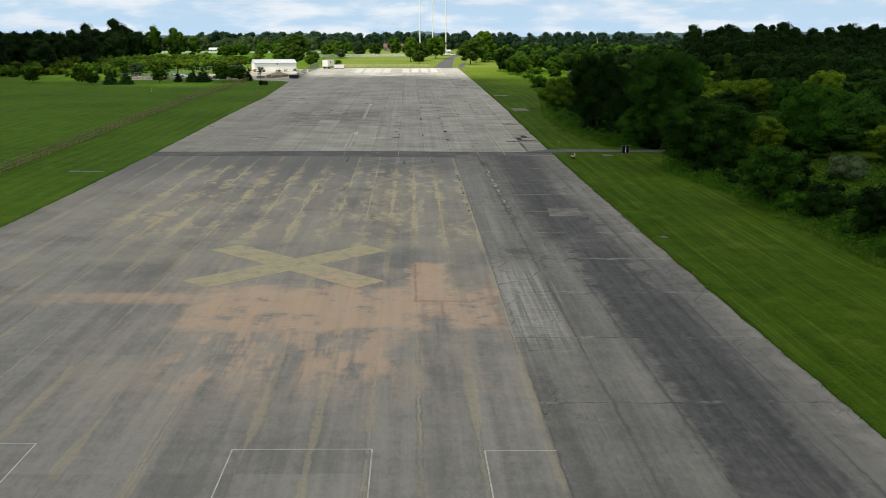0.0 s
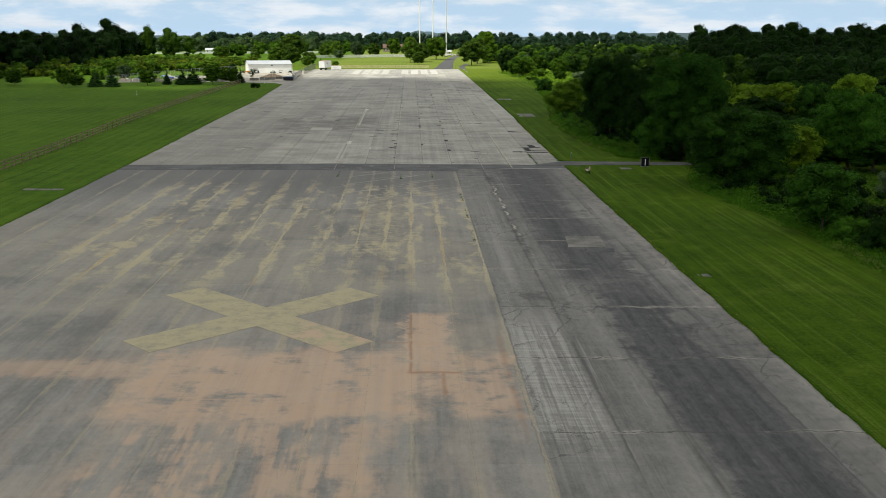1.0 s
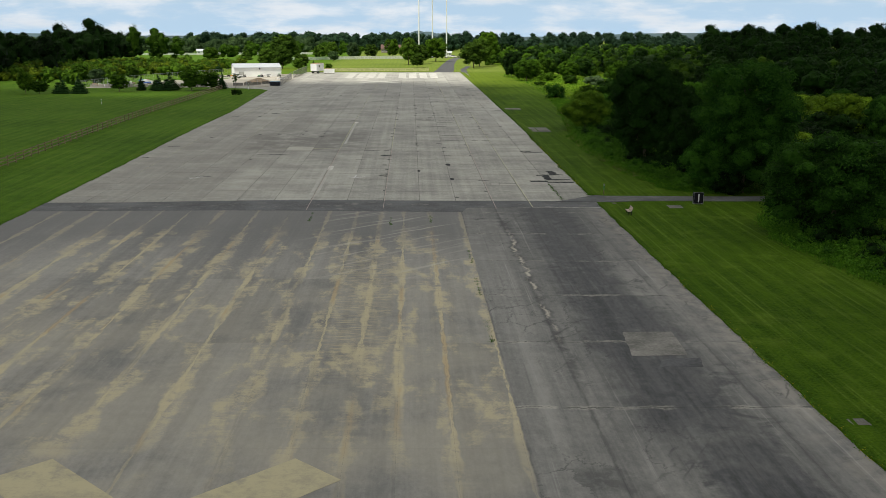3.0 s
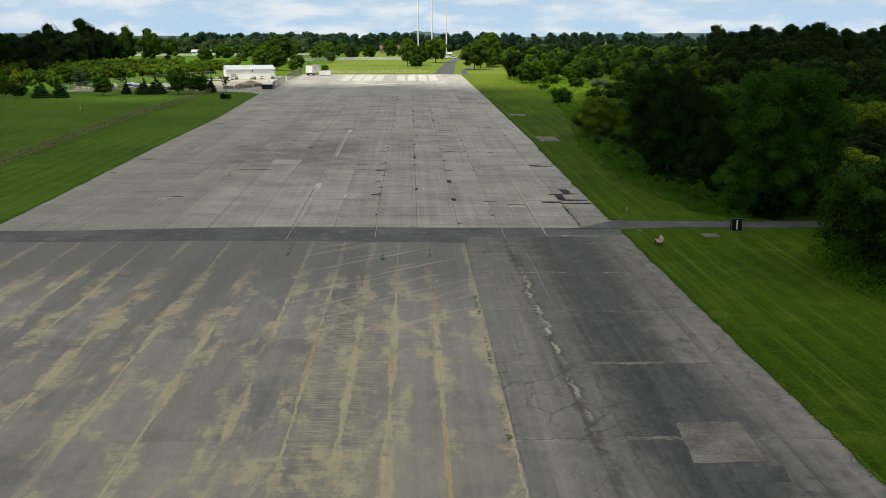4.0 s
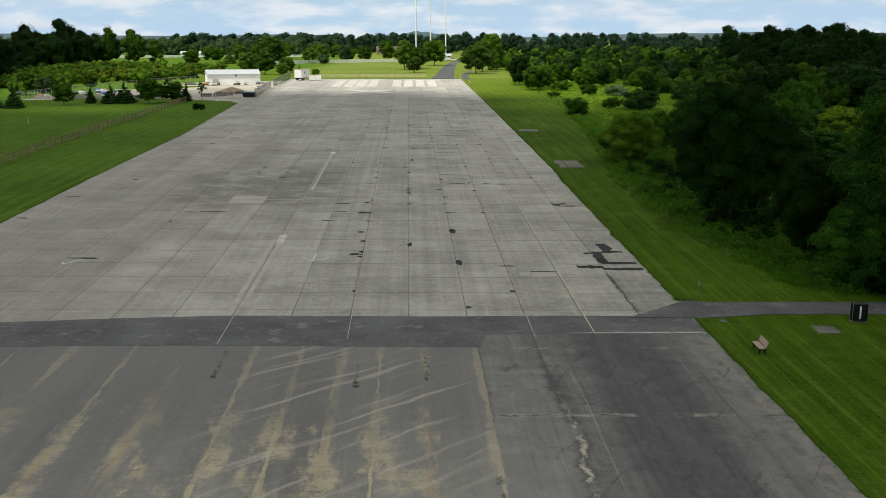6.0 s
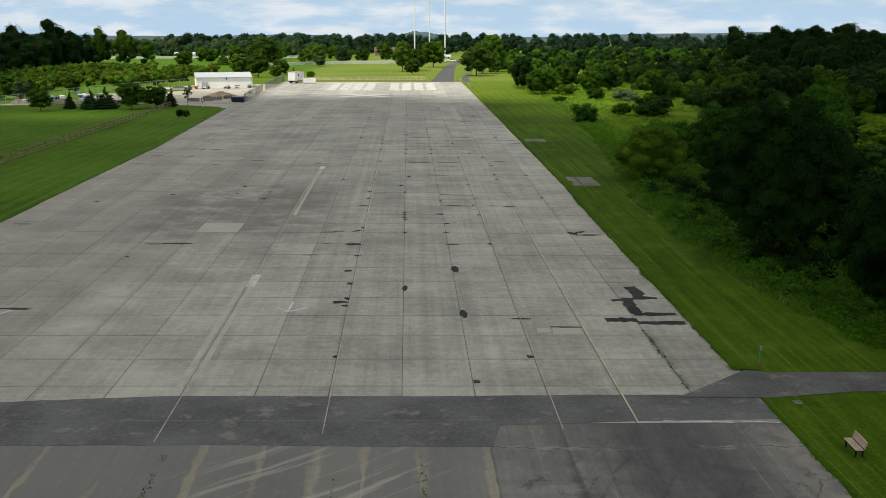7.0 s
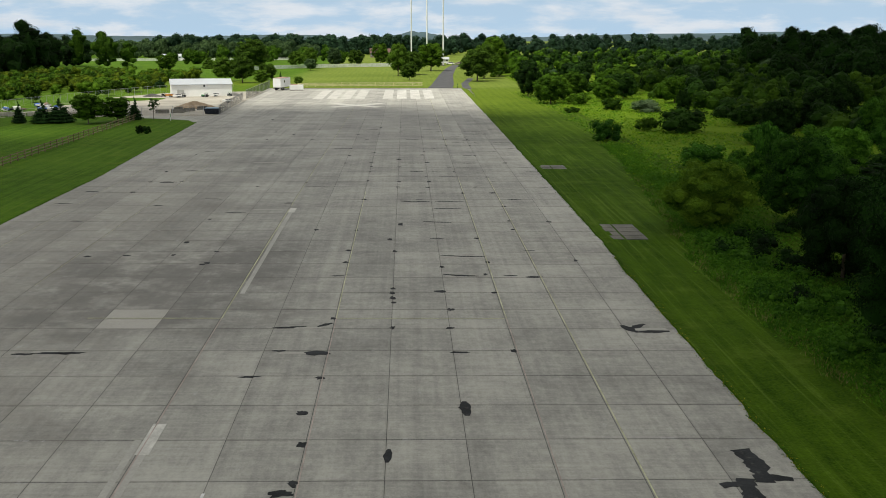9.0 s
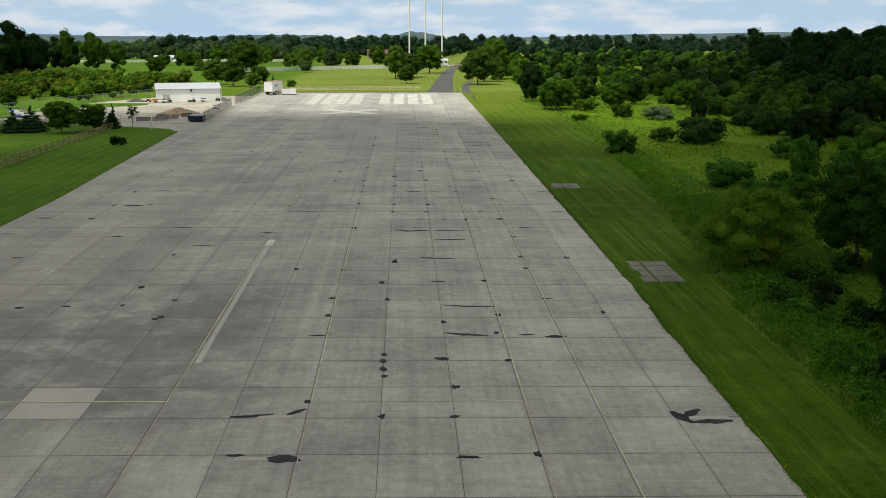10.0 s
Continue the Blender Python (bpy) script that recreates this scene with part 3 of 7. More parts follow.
LEAF = {
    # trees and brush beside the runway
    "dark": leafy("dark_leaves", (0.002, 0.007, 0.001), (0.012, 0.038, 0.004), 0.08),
    "deep": leafy("deep_green_leaves", (0.0031, 0.014, 0.002), (0.0328, 0.096, 0.008), 0.10),
    "mid": leafy("green_leaves", (0.0094, 0.042, 0.003), (0.0671, 0.170, 0.012), 0.20),
    "green": leafy("wood_leaves", (0.0062, 0.030, 0.003), (0.0452, 0.130, 0.011), 0.16),
    "olive": leafy("olive_leaves", (0.030, 0.074, 0.003), (0.150, 0.250, 0.014), 0.20),
    "willow": leafy("willow_leaves", (0.032, 0.085, 0.006), (0.150, 0.255, 0.018), 0.22),
    "weed": leafy("weed_leaves", (0.0203, 0.070, 0.004), (0.0897, 0.205, 0.012), 0.22),
    "silver": leafy("grey_green_leaves", (0.040, 0.072, 0.034), (0.120, 0.175, 0.085)),
    "straw": leafy("dry_stalks", (0.14, 0.14, 0.040), (0.30, 0.27, 0.095), 0.3),
    # the farther country
    "pale": leafy("fresh_leaves", (0.008, 0.028, 0.002), (0.070, 0.140, 0.009), 0.2),
    "yellow": leafy("yellow_green_leaves", (0.014, 0.034, 0.002), (0.100, 0.145, 0.008), 0.2),
    # darker copies of mid and deep, with shade put into the colour
    "leafy": leafy("hedge_leaves", (0.005, 0.020, 0.001), (0.044, 0.098, 0.006), 0.18),
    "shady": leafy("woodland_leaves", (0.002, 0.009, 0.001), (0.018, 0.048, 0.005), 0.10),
    "pine": leafy("needles", (0.003, 0.012, 0.004), (0.022, 0.058, 0.014), 0.1),
    # distance haze is put into these two colours as a bluish tint
    "hazy": leafy("haze_tinted_leaves", (0.022, 0.048, 0.020), (0.075, 0.125, 0.046)),
    "far": leafy("haze_tinted_horizon_leaves", (0.005, 0.016, 0.010), (0.026, 0.056, 0.028), 0.1),
    "bright": leafy("sunny_leaves", (0.010, 0.030, 0.003), (0.074, 0.138, 0.014), 0.20),
}


# ---- makers ----
def mesh_of(name, verts, faces, mat, flat=True):
    me = bpy.data.meshes.new(name)
    me.from_pydata(verts, [], faces)
    me.materials.append(mat)
    if not flat:
        me.shade_smooth()
    return me


def part(name, bm, mat, parent=None, label=""):
    """Links a bmesh as one mesh object, under a thing or a part if one is given."""
    me = bpy.data.meshes.new(name)
    bm.to_mesh(me)
    bm.free()
    me.materials.append(mat)
    ob = new(name, me)
    ob.parent = parent
    return tagged(ob, label)


def piece(name, me, parent, m=None, label=""):
    ob = new(name, me)
    ob.parent = parent
    if m is not None:
        ob.matrix_basis = m
    return tagged(ob, label)


def thing(name, label, category, m=None, group="", kind=""):
    ob = tagged(new(name), label, category, group, kind)
    if m is not None:
        ob.matrix_basis = m
    return ob


def box(bm, x0, x1, y0, y1, z0, z1, bevel=0.0):
    r = bmesh.ops.create_cube(bm, size=1.0, matrix=Matrix.Translation(((x0 + x1) / 2, (y0 + y1) / 2, (z0 + z1) / 2)) @
                              Matrix.Diagonal((x1 - x0, y1 - y0, z1 - z0, 1)))
    if bevel:
        edges = {e for v in r["verts"] for e in v.link_edges}
        bmesh.ops.bevel(bm, geom=list(edges), offset=bevel, segments=1, affect="EDGES", profile=0.5)
    return bm


def boxes(*args, bevel=0.0):
    bm = bmesh.new()
    for a in args:
        box(bm, *a, bevel=bevel)
    return bm


def rod(bm, a, b, r0, r1=None, sides=8):
    a, b = Vector(a), Vector(b)
    q = (b - a).to_track_quat("Z", "Y").to_matrix().to_4x4()
    bmesh.ops.create_cone(bm, cap_ends=True, segments=sides, radius1=r0, radius2=r0 if r1 is None else r1, depth=(b - a).length,
                          matrix=Matrix.Translation((a + b) / 2) @ q)
    return bm


def sheet(name, x0, x1, y0, y1, step, up, mat, skirt=0.3, wave=0.0, seed=1):
    """A slab of ground surface that follows the land, with a skirt; its edges may wander by wave metres."""
    nx, ny = max(1, round((x1 - x0) / step)), max(1, round((y1 - y0) / step))
    verts, faces = [], []
    for jy in range(ny + 1):
        for ix in range(nx + 1):
            x, y = x0 + (x1 - x0) * ix / nx, y0 + (y1 - y0) * jy / ny
            if wave:
                w = noise.noise((x * 0.35, y * 0.35, seed)) + 0.6 * noise.noise((x * 1.3, y * 1.3, seed + 5))
                if ix in (0, nx):
                    x += wave * w
                if jy in (0, ny):
                    y += wave * w
            verts.append((x, y, lie(x, y) + up))
    for jy in range(ny):
        for ix in range(nx):
            a = jy * (nx + 1) + ix
            faces.append((a, a + 1, a + nx + 2, a + nx + 1))
    rim = list(range(nx + 1)) + [(k + 1) * (nx + 1) + nx for k in range(ny)] + [ny * (nx + 1) + k for k in range(nx - 1, -1, -1)] + \
        [k * (nx + 1) for k in range(ny - 1, 0, -1)]
    base = len(verts)
    verts += [(verts[k][0], verts[k][1], verts[k][2] - skirt) for k in rim]
    for k in range(len(rim)):
        k2 = (k + 1) % len(rim)
        faces.append((rim[k], base + k, base + k2, rim[k2]))
    return mesh_of(name, verts, faces, mat)


def flat_shape(name, pts, up, thick, mat, sub=2.5):
    """A thin plate with the outline pts (world x, y), draped on the land."""
    out = []
    for k in range(len(pts)):
        a, b = pts[k], pts[(k + 1) % len(pts)]
        n = max(1, int(math.hypot(b[0] - a[0], b[1] - a[1]) / sub))
        out += [(a[0] + (b[0] - a[0]) * i / n, a[1] + (b[1] - a[1]) * i / n) for i in range(n)]
    bm = bmesh.new()
    vs = [bm.verts.new((x, y, lie(x, y) + up)) for x, y in out]
    f = bm.faces.new(vs)
    if f.normal.z < 0 or f.calc_area() and (f.normal_update() or f.normal.z < 0):
        f.normal_flip()
    low = [bm.verts.new((v.co.x, v.co.y, v.co.z - thick)) for v in vs]
    for k in range(len(vs)):
        bm.faces.new((vs[k], low[k], low[(k + 1) % len(vs)], vs[(k + 1) % len(vs)]))
    bmesh.ops.triangulate(bm, faces=[f])
    bmesh.ops.recalc_face_normals(bm, faces=bm.faces)
    me = bpy.data.meshes.new(name)
    bm.to_mesh(me)
    bm.free()
    me.materials.append(mat)
    return me


def strip(name, x0, y0, x1, y1, width, up, mat, step=3.0):
    """A painted line from (x0, y0) to (x1, y1)."""
    d = Vector((x1 - x0, y1 - y0))
    n = Vector((-d.y, d.x)).normalized() * width / 2
    k = max(1, round(d.length / step))
    verts, faces = [], []
    for i in range(k + 1):
        c = Vector((x0, y0)) + d * (i / k)
        for s in (-1, 1):
            p = c + n * s
            verts.append((p.x, p.y, lie(p.x, p.y) + up))
        if i:
            faces.append((2 * i - 2, 2 * i, 2 * i + 1, 2 * i - 1))
    return mesh_of(name, verts, faces, mat)


# ---- leaves and trees ----
import functools


def leaf_quads(rng, centres, normals, size, stretch=1.6, tri=False):
    """Small leaf clumps at the centres; returns verts and faces (folded kites, or plain points if tri)."""
    n = len(centres)
    a = rng.normal(size=(n, 3))
    t = np.cross(normals, a)
    t /= np.linalg.norm(t, axis=1, keepdims=True) + 1e-9
    b = np.cross(normals, t)
    s = (size * rng.uniform(0.6, 1.3, n))[:, None]
    if tri:
        w = rng.uniform(0.3, 0.7, (n, 1))
        v = np.stack((centres - t * s * stretch / 2, centres + t * s * stretch / 2 - b * s * 0.3, centres + b * s * w + normals * s * 0.2), 1).reshape(-1, 3)
        return v, np.arange(n * 3).reshape(-1, 3)
    fold = normals * s * 0.25
    v = np.stack((centres - t * s * stretch / 2, centres - b * s / 2 + fold, centres + t * s * stretch / 2, centres + b * s / 2 + fold), 1).reshape(-1, 3)
    f = np.arange(n * 4).reshape(-1, 4)
    return v, f


@functools.lru_cache(None)
def ico(level):
    bm = bmesh.new()
    bmesh.ops.create_icosphere(bm, subdivisions=level, radius=1.0)
    out = (np.array([v.co[:] for v in bm.verts]), [tuple(v.index for v in f.verts) for f in bm.faces])
    bm.free()
    return out


def lobes_mesh(rng, lobes, per_area, size, core=0.82, droop=0.0, fine=False):
    """Verts and faces of leafy lobes (x, y, z, rx, ry, rz): an uneven core each, with leaf clumps on and round it."""
    vs, fs, base = [], [], 0
    iv, ifc = ico(2 if fine else 1)
    for cx, cy, cz, rx, ry, rz in lobes:
        c, r = np.array((cx, cy, cz)), np.array((rx, ry, rz))
        rough = 1 + 0.16 * np.sin(iv[:, :1] * 5 + cx * 3) * np.sin(iv[:, 1:2] * 6 + cy * 2) + rng.normal(0, 0.07, (len(iv), 1))
        vs.append(c + iv * r * core * rough)
        fs += [tuple(k + base for k in f) for f in ifc]
        base += len(iv)
        n = max(8, int(per_area * (rx * ry + ry * rz + rx * rz) * 4 / 3))
        d = rng.normal(size=(n, 3))
        d /= np.linalg.norm(d, axis=1, keepdims=True)
        d[:, 2] = np.where((d[:, 2] < -0.10) & (rng.uniform(size=n) < 0.75), -d[:, 2], d[:, 2])       # leaves sit on top of their boughs
        lump = 1 + (0.26 if fine else 0.17) * np.sin(d[:, :1] * 6 + cy * 2) * np.sin(d[:, 1:2] * 7 + cx) * np.sin(d[:, 2:] * 6 + cz)
        p = c + d * r * lump * rng.uniform(0.80 if fine else 0.84, 1.10 if fine else 0.98, (n, 1))
        if droop:
            p[:, 2] -= droop * rng.uniform(0, 1, n) * np.linalg.norm(d[:, :2], axis=1)
        nm = d * 0.8 + rng.normal(0, 0.38, (n, 3)) + np.array((0, 0, 0.35))
        nm /= np.linalg.norm(nm, axis=1, keepdims=True)
        lv, lf = leaf_quads(rng, p, nm, size, 1.6, not fine)
        vs.append(lv)
        fs += [tuple(f) for f in (lf + base).tolist()]
        base += len(lv)
    return np.concatenate(vs), fs


def np_mesh(name, verts, faces, mat):
    me = bpy.data.meshes.new(name)
    me.from_pydata(verts.tolist(), [], faces)
    me.materials.append(mat)
    return me


def trunk_mesh(rng, name, height, radius, limbs=6, spread=2.0):
    bm = bmesh.new()
    lean = rng.uniform(-0.04, 0.04, 2) * height
    top = (lean[0], lean[1], height * 0.75)
    mid = (lean[0] * 0.3, lean[1] * 0.3, height * 0.3)
    rod(bm, (0, 0, -0.3), mid, radius, radius * 0.75, 8)
    rod(bm, mid, top, radius * 0.75, radius * 0.25, 7)
    for k in range(limbs):
        a, t = k * 2.4 + rng.uniform(-0.4, 0.4), rng.uniform(0.28, 0.65)
        s = (lean[0] * t, lean[1] * t, height * t)
        e = (s[0] + math.cos(a) * spread, s[1] + math.sin(a) * spread, s[2] + height * rng.uniform(0.10, 0.25))
        rod(bm, s, e, radius * 0.4, radius * 0.12, 5)
    me = bpy.data.meshes.new(name)
    bm.to_mesh(me)
    bm.free()
    me.materials.append(M_BARK)
    return me


def round_lobes(rng, n, width, height, bottom, lobe):
    """Lobes scattered over an egg-shaped crown."""
    out = []
    hz = (height - bottom) / 2
    for k in range(n):
        z = -0.85 + 1.75 * (k + 0.5) / n
        w = math.sqrt(max(0.05, 1 - abs(z) ** 2.2))
        a = k * 2.39996 + rng.uniform(-0.5, 0.5)
        q = rng.uniform(0.50, 0.92) * w
        s = lobe * rng.uniform(0.75, 1.25) * (0.75 + 0.35 * w)
        out.append((math.cos(a) * q * width / 2, math.sin(a) * q * width / 2, bottom + hz * (1 + z * 0.86), s, s * rng.uniform(0.85, 1.15), s * rng.uniform(0.65, 0.85)))
    out.append((0, 0, bottom + hz, width * 0.32, width * 0.32, hz * 0.74))
    return out


def cone_lobes(rng, tiers, width, height, bottom):
    out = []
    for k in range(tiers):
        t = k / (tiers - 1)
        w, z = width / 2 * (1 - t) ** 0.85 + 0.12, bottom + (height - bottom) * (t * 0.93)
        m = max(1, int(6 * (1 - t)))
        for i in range(m):
            a = i * 6.283 / m + k * 0.9 + rng.uniform(-0.3, 0.3)
            out.append((math.cos(a) * w * 0.55, math.sin(a) * w * 0.55, z, w * 0.55 + 0.1, w * 0.55 + 0.1, (height - bottom) / tiers * 0.75))
    return out


TEMPLATES = {}


def tree_meshes(kind, leaf, variant, fine):
    """Trunk and crown of a tree of a kind, one metre high and wide by scale; kept for repeats."""
    key = (kind, leaf, variant, fine)
    if key in TEMPLATES:
        return TEMPLATES[key]
    rng = np.random.default_rng(abs(hash_of(kind) + hash_of(leaf) * 7 + variant * 101) % 99991)
    if kind == "big":          # 15 m high, 13 m wide
        lobes, dens, size, h, r, sp = round_lobes(rng, 66, 12.0, 15.0, 0.0, 1.45), 50, 0.24, 15.0, 0.30, 3.5
    elif kind == "broad":      # 10 m high, 9 m wide
        lobes, dens, size, h, r, sp = round_lobes(rng, 40, 8.2, 10.0, 0.5, 1.15), 48, 0.25, 10.0, 0.20, 2.4
    elif kind == "bushy":      # 7.5 m high, 9 m wide, leafy to the ground
        lobes, dens, size, h, r, sp = round_lobes(rng, 48, 8.6, 7.5, 0.0, 0.98), 80, 0.18, 6.5, 0.18, 2.4
    elif kind == "young":      # 6 m high, 5 m wide
        lobes, dens, size, h, r, sp = round_lobes(rng, 26, 4.4, 6.0, 0.35, 0.78), 50, 0.24, 6.0, 0.10, 1.3
    elif kind == "thin":       # 5 m high, sparse
        lobes, dens, size, h, r, sp = round_lobes(rng, 9, 2.6, 5.0, 1.6, 0.42), 60, 0.20, 5.0, 0.06, 1.0
    elif kind == "conifer":    # 5 m high, 4 m wide
        lobes, dens, size, h, r, sp = cone_lobes(rng, 8, 4.2, 5.2, 0.3), 55, 0.20, 5.0, 0.09, 0.6
    else:                      # shrub, 3 m high, 5 m wide
        lobes, dens, size, h, r, sp = round_lobes(rng, 13, 4.8, 3.0, -0.3, 0.85), 60, 0.18, 2.2, 0.05, 1.2
    core = 0.5 if kind == "thin" else 0.66 if fine else 0.72
    if fine:
        dens, size = dens * 2.1, size * 0.56
    else:
        dens, size = dens * 0.75, size * 1.15
    v, f = lobes_mesh(rng, lobes, dens, size, core, 0.25 if kind == "bushy" else 0.0, fine)
    TEMPLATES[key] = (trunk_mesh(rng, "trunk", h, r, 7, sp), np_mesh("crown", v, f, LEAF[leaf]))
    return TEMPLATES[key]


def hash_of(s):
    return sum((k + 1) * ord(c) for k, c in enumerate(s))


SIZE = {"big": (15.0, 12.5), "broad": (10.0, 8.6), "bushy": (7.5, 9.0), "young": (6.0, 4.6), "thin": (5.0, 2.8), "conifer": (5.2, 4.2), "shrub": (3.0, 5.0)}
tree_count = 0


def tree(kind, leaf, x, y, h, w, label, group="", name="tree", category="tree", fine=False):
    global tree_count
    tree_count += 1
    tr, cr = tree_meshes(kind, leaf, tree_count % 3, fine)
    hs, ws = SIZE[kind]
    root = thing(name, label, category, Matrix.Translation((x, y, lie(x, y))) @ pose(0, 0, 0, 0, 0, tree_count * 77 % 360) @ Matrix.Diagonal((w / ws, w / ws, h / hs, 1)), group)
    piece("trunk", tr, root)
    piece("crown", cr, root)
    return root


def wood(name, label, spots, leaf, per_area, size, seed, lobes_each=7, core=0.88):
    """Woodland too far off to tell its trees apart: crowns with leaf clumps, one mesh. spots: x, y, height, width."""
    rng = np.random.default_rng(seed)
    lobes = []
    for x, y, h, w in spots:
        z = lie(x, y)
        squat = rng.uniform(0.36, 0.46)
        for k in range(lobes_each):
            t = (k - 1) / max(1, lobes_each - 2)                         # from the skirt to the top
            full = math.sqrt(max(0.05, 1 - ((t - 0.40) / 0.72) ** 2))
            a, q = k * 2.4 + rng.uniform(0, 1), 0.0 if k == 0 else rng.uniform(0.22, 0.34) * full * w
            r = w * (0.36 if k == 0 else rng.uniform(0.19, 0.27))
            zz = z + h * (0.52 if k == 0 else 0.16 + 0.66 * t)
            lobes.append((x + math.cos(a) * q, y + math.sin(a) * q, min(zz, z + h - r * 0.75), r, r * rng.uniform(0.85, 1.15), h * squat if k == 0 else r * rng.uniform(0.75, 0.95)))
    v, f = lobes_mesh(rng, lobes, per_area * 0.65, size * 1.15, core)
    ob = new(name, np_mesh(name, v, f, LEAF[leaf]))
    return tagged(ob, label, "trees", kind="stuff")


def carpet(name, label, category, spots, leaf, size, seed, height=0.6, each=5, spread=0.5, blades=False):
    """Low growth: leaf clumps standing on the ground at the spots (x, y, scale)."""
    rng = np.random.default_rng(seed)
    pts, nms = [], []
    for x, y, s in spots:
        z = lie(x, y)
        for _ in range(each):
            dx, dy = rng.normal(0, spread, 2)
            pts.append((x + dx, y + dy, z + rng.uniform(0.02, 1) * height * s))
            nms.append((rng.normal(0, 0.5), rng.normal(0, 0.5), rng.uniform(0.3, 1)))
    if blades:               # standing grass: a narrow blade from the ground up at each point
        p = np.array(pts)
        n = len(p)
        foot = np.array([lie(x, y) for x, y, _ in pts])
        a, w = rng.uniform(0, 6.283, n), size * rng.uniform(0.5, 1.2, n)
        lean = rng.normal(0, 0.16, (n, 2))
        v = np.stack((np.stack((p[:, 0] - np.cos(a) * w, p[:, 1] - np.sin(a) * w, foot - 0.02), 1), np.stack((p[:, 0] + np.cos(a) * w, p[:, 1] + np.sin(a) * w, foot - 0.02), 1),
                      np.stack((p[:, 0] + lean[:, 0], p[:, 1] + lean[:, 1], np.maximum(p[:, 2], foot + 0.3 * height)), 1)), 1).reshape(-1, 3)
        ob = new(name, np_mesh(name, v, [(3 * k, 3 * k + 1, 3 * k + 2) for k in range(n)], LEAF[leaf]))
        return tagged(ob, label, category, kind="stuff")
    nms = np.array(nms)
    nms /= np.linalg.norm(nms, axis=1, keepdims=True)
    v, f = leaf_quads(rng, np.array(pts), nms, size, 2.0, True)
    ob = new(name, np_mesh(name, v, [tuple(k) for k in f.tolist()], LEAF[leaf] if leaf in LEAF else M_FLOWER))
    return tagged(ob, label, category, kind="stuff")


# ---- ground ----
def ground():
    xs = [-4600, -3000, -2000, -1300, -900, -650, -500, -400, -320, -260, -210, -170] + list(range(-140, -60, 10)) + [-60, -55, -50, -46, -42, -38.6, -37.7] + \
         list(range(-34, 18, 6)) + [18.6, 19.4, 22, 26, 30, 35, 40, 46, 54, 64, 76, 90, 110, 140, 180, 240, 320, 420, 560, 750, 1000, 1400, 2000, 3000, 4600]
    ys = [-1500, -800, -400, -220, -130] + list(range(-100, 280, 8)) + list(range(280, 460, 12)) + [464.5, 467.5] + list(range(480, 700, 15)) + [760, 850, 1000, 1200, 1500, 2000, 2800, 4700]
    verts, faces = [], []
    for y in ys:
        for x in xs:
            low = 0.35 if -38 < x < 19 and -125 < y < 466 else 0.0
            rough = 0.0 if -62 < x < 36 or y > 2000 else 0.25 * noise.noise((x * 0.04, y * 0.04, 0))
            verts.append((x, y, lie(x, y) - low + rough))
    n = len(xs)
    for j in range(len(ys) - 1):
        for i in range(n - 1):
            a = j * n + i
            faces.append((a, a + 1, a + n + 1, a + n))
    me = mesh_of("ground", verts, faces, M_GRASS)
    for extra in (M_ROUGH, M_FIELD):
        me.materials.append(extra)
    for f in me.polygons:
        cx, cy = f.center.x, f.center.y
        if cx > 38 and 226 < cy < 900:
            f.material_index = 1
        elif cx < -38:
            f.material_index = 2
    me.shade_smooth()
    return tagged(new("ground", me), "mown green grass beside an old runway", "grass", kind="structure")


ground()

# wooded ridges on the horizon
def ridge(name, x0, x1, y, top, seed):
    n = 60
    verts, faces = [], []
    for i in range(n + 1):
        x, t = x0 + (x1 - x0) * i / n, i / n
        h = top * math.sin(math.pi * t) ** 0.6 * (0.8 + 0.25 * noise.noise((t * 6, seed, 0))) + 2.0 * noise.noise((t * 40, seed, 3))
        verts += [(x, y - 260, 0.0), (x, y - 60, 5 + h * 0.8), (x, y, 8 + h), (x, y + 300, 0.0)]
        if i:
            for k in range(3):
                a = 4 * (i - 1) + k
                faces.append((a, a + 4, a + 5, a + 1))
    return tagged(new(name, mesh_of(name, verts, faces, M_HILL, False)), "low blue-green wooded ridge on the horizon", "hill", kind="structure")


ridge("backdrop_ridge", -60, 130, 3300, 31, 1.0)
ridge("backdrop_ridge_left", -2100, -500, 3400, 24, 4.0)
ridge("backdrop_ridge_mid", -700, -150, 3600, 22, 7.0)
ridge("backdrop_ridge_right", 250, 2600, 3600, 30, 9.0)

# ---- roads, paths and pads ----
road = tagged(new("road", flat_shape("road", [(8.3, 467.2), (16.3, 467.2), (17.6, 490), (20.5, 560), (25.5, 640), (31, 700), (27, 702), (21, 642), (14.8, 560), (10.2, 490)], 0.05, 0.2, M_ROAD, 8)),
              "dark asphalt road leading off beyond the runway's end", "road", kind="structure")
side_road = tagged(new("side_road", flat_shape("side_road", [(19.2, 462), (22.0, 462), (22.6, 492), (27.0, 530), (25.0, 533), (20.4, 494)], 0.04, 0.2, M_ROAD, 8)),
                   "narrow asphalt drive beside the road", "road", kind="structure")
path = tagged(new("path", flat_shape("path", [(14.4, 151.3), (19.3, 151.2), (24, 152.1), (34, 152.2), (44, 153.0), (58, 156), (58, 159.2), (44, 156.0), (34, 155.3), (20.4, 155.2), (19.2, 155.6), (17.0, 153.6)], 0.045, 0.2, M_BLACKTOP, 3)),
              "asphalt footpath leaving the runway for the trees", "path", kind="structure")
yard = tagged(new("yard", flat_shape("yard", [(-41, 360.5), (-57, 359.5), (-72, 356.5), (-98, 354.5), (-95, 372), (-91, 388), (-84, 409), (-77, 428), (-68.5, 443), (-60, 446), (-41.2, 450)], 0.05, 0.3, M_GRAVEL, 6)), "pale gravel storage yard behind a fence", "yard", kind="structure")
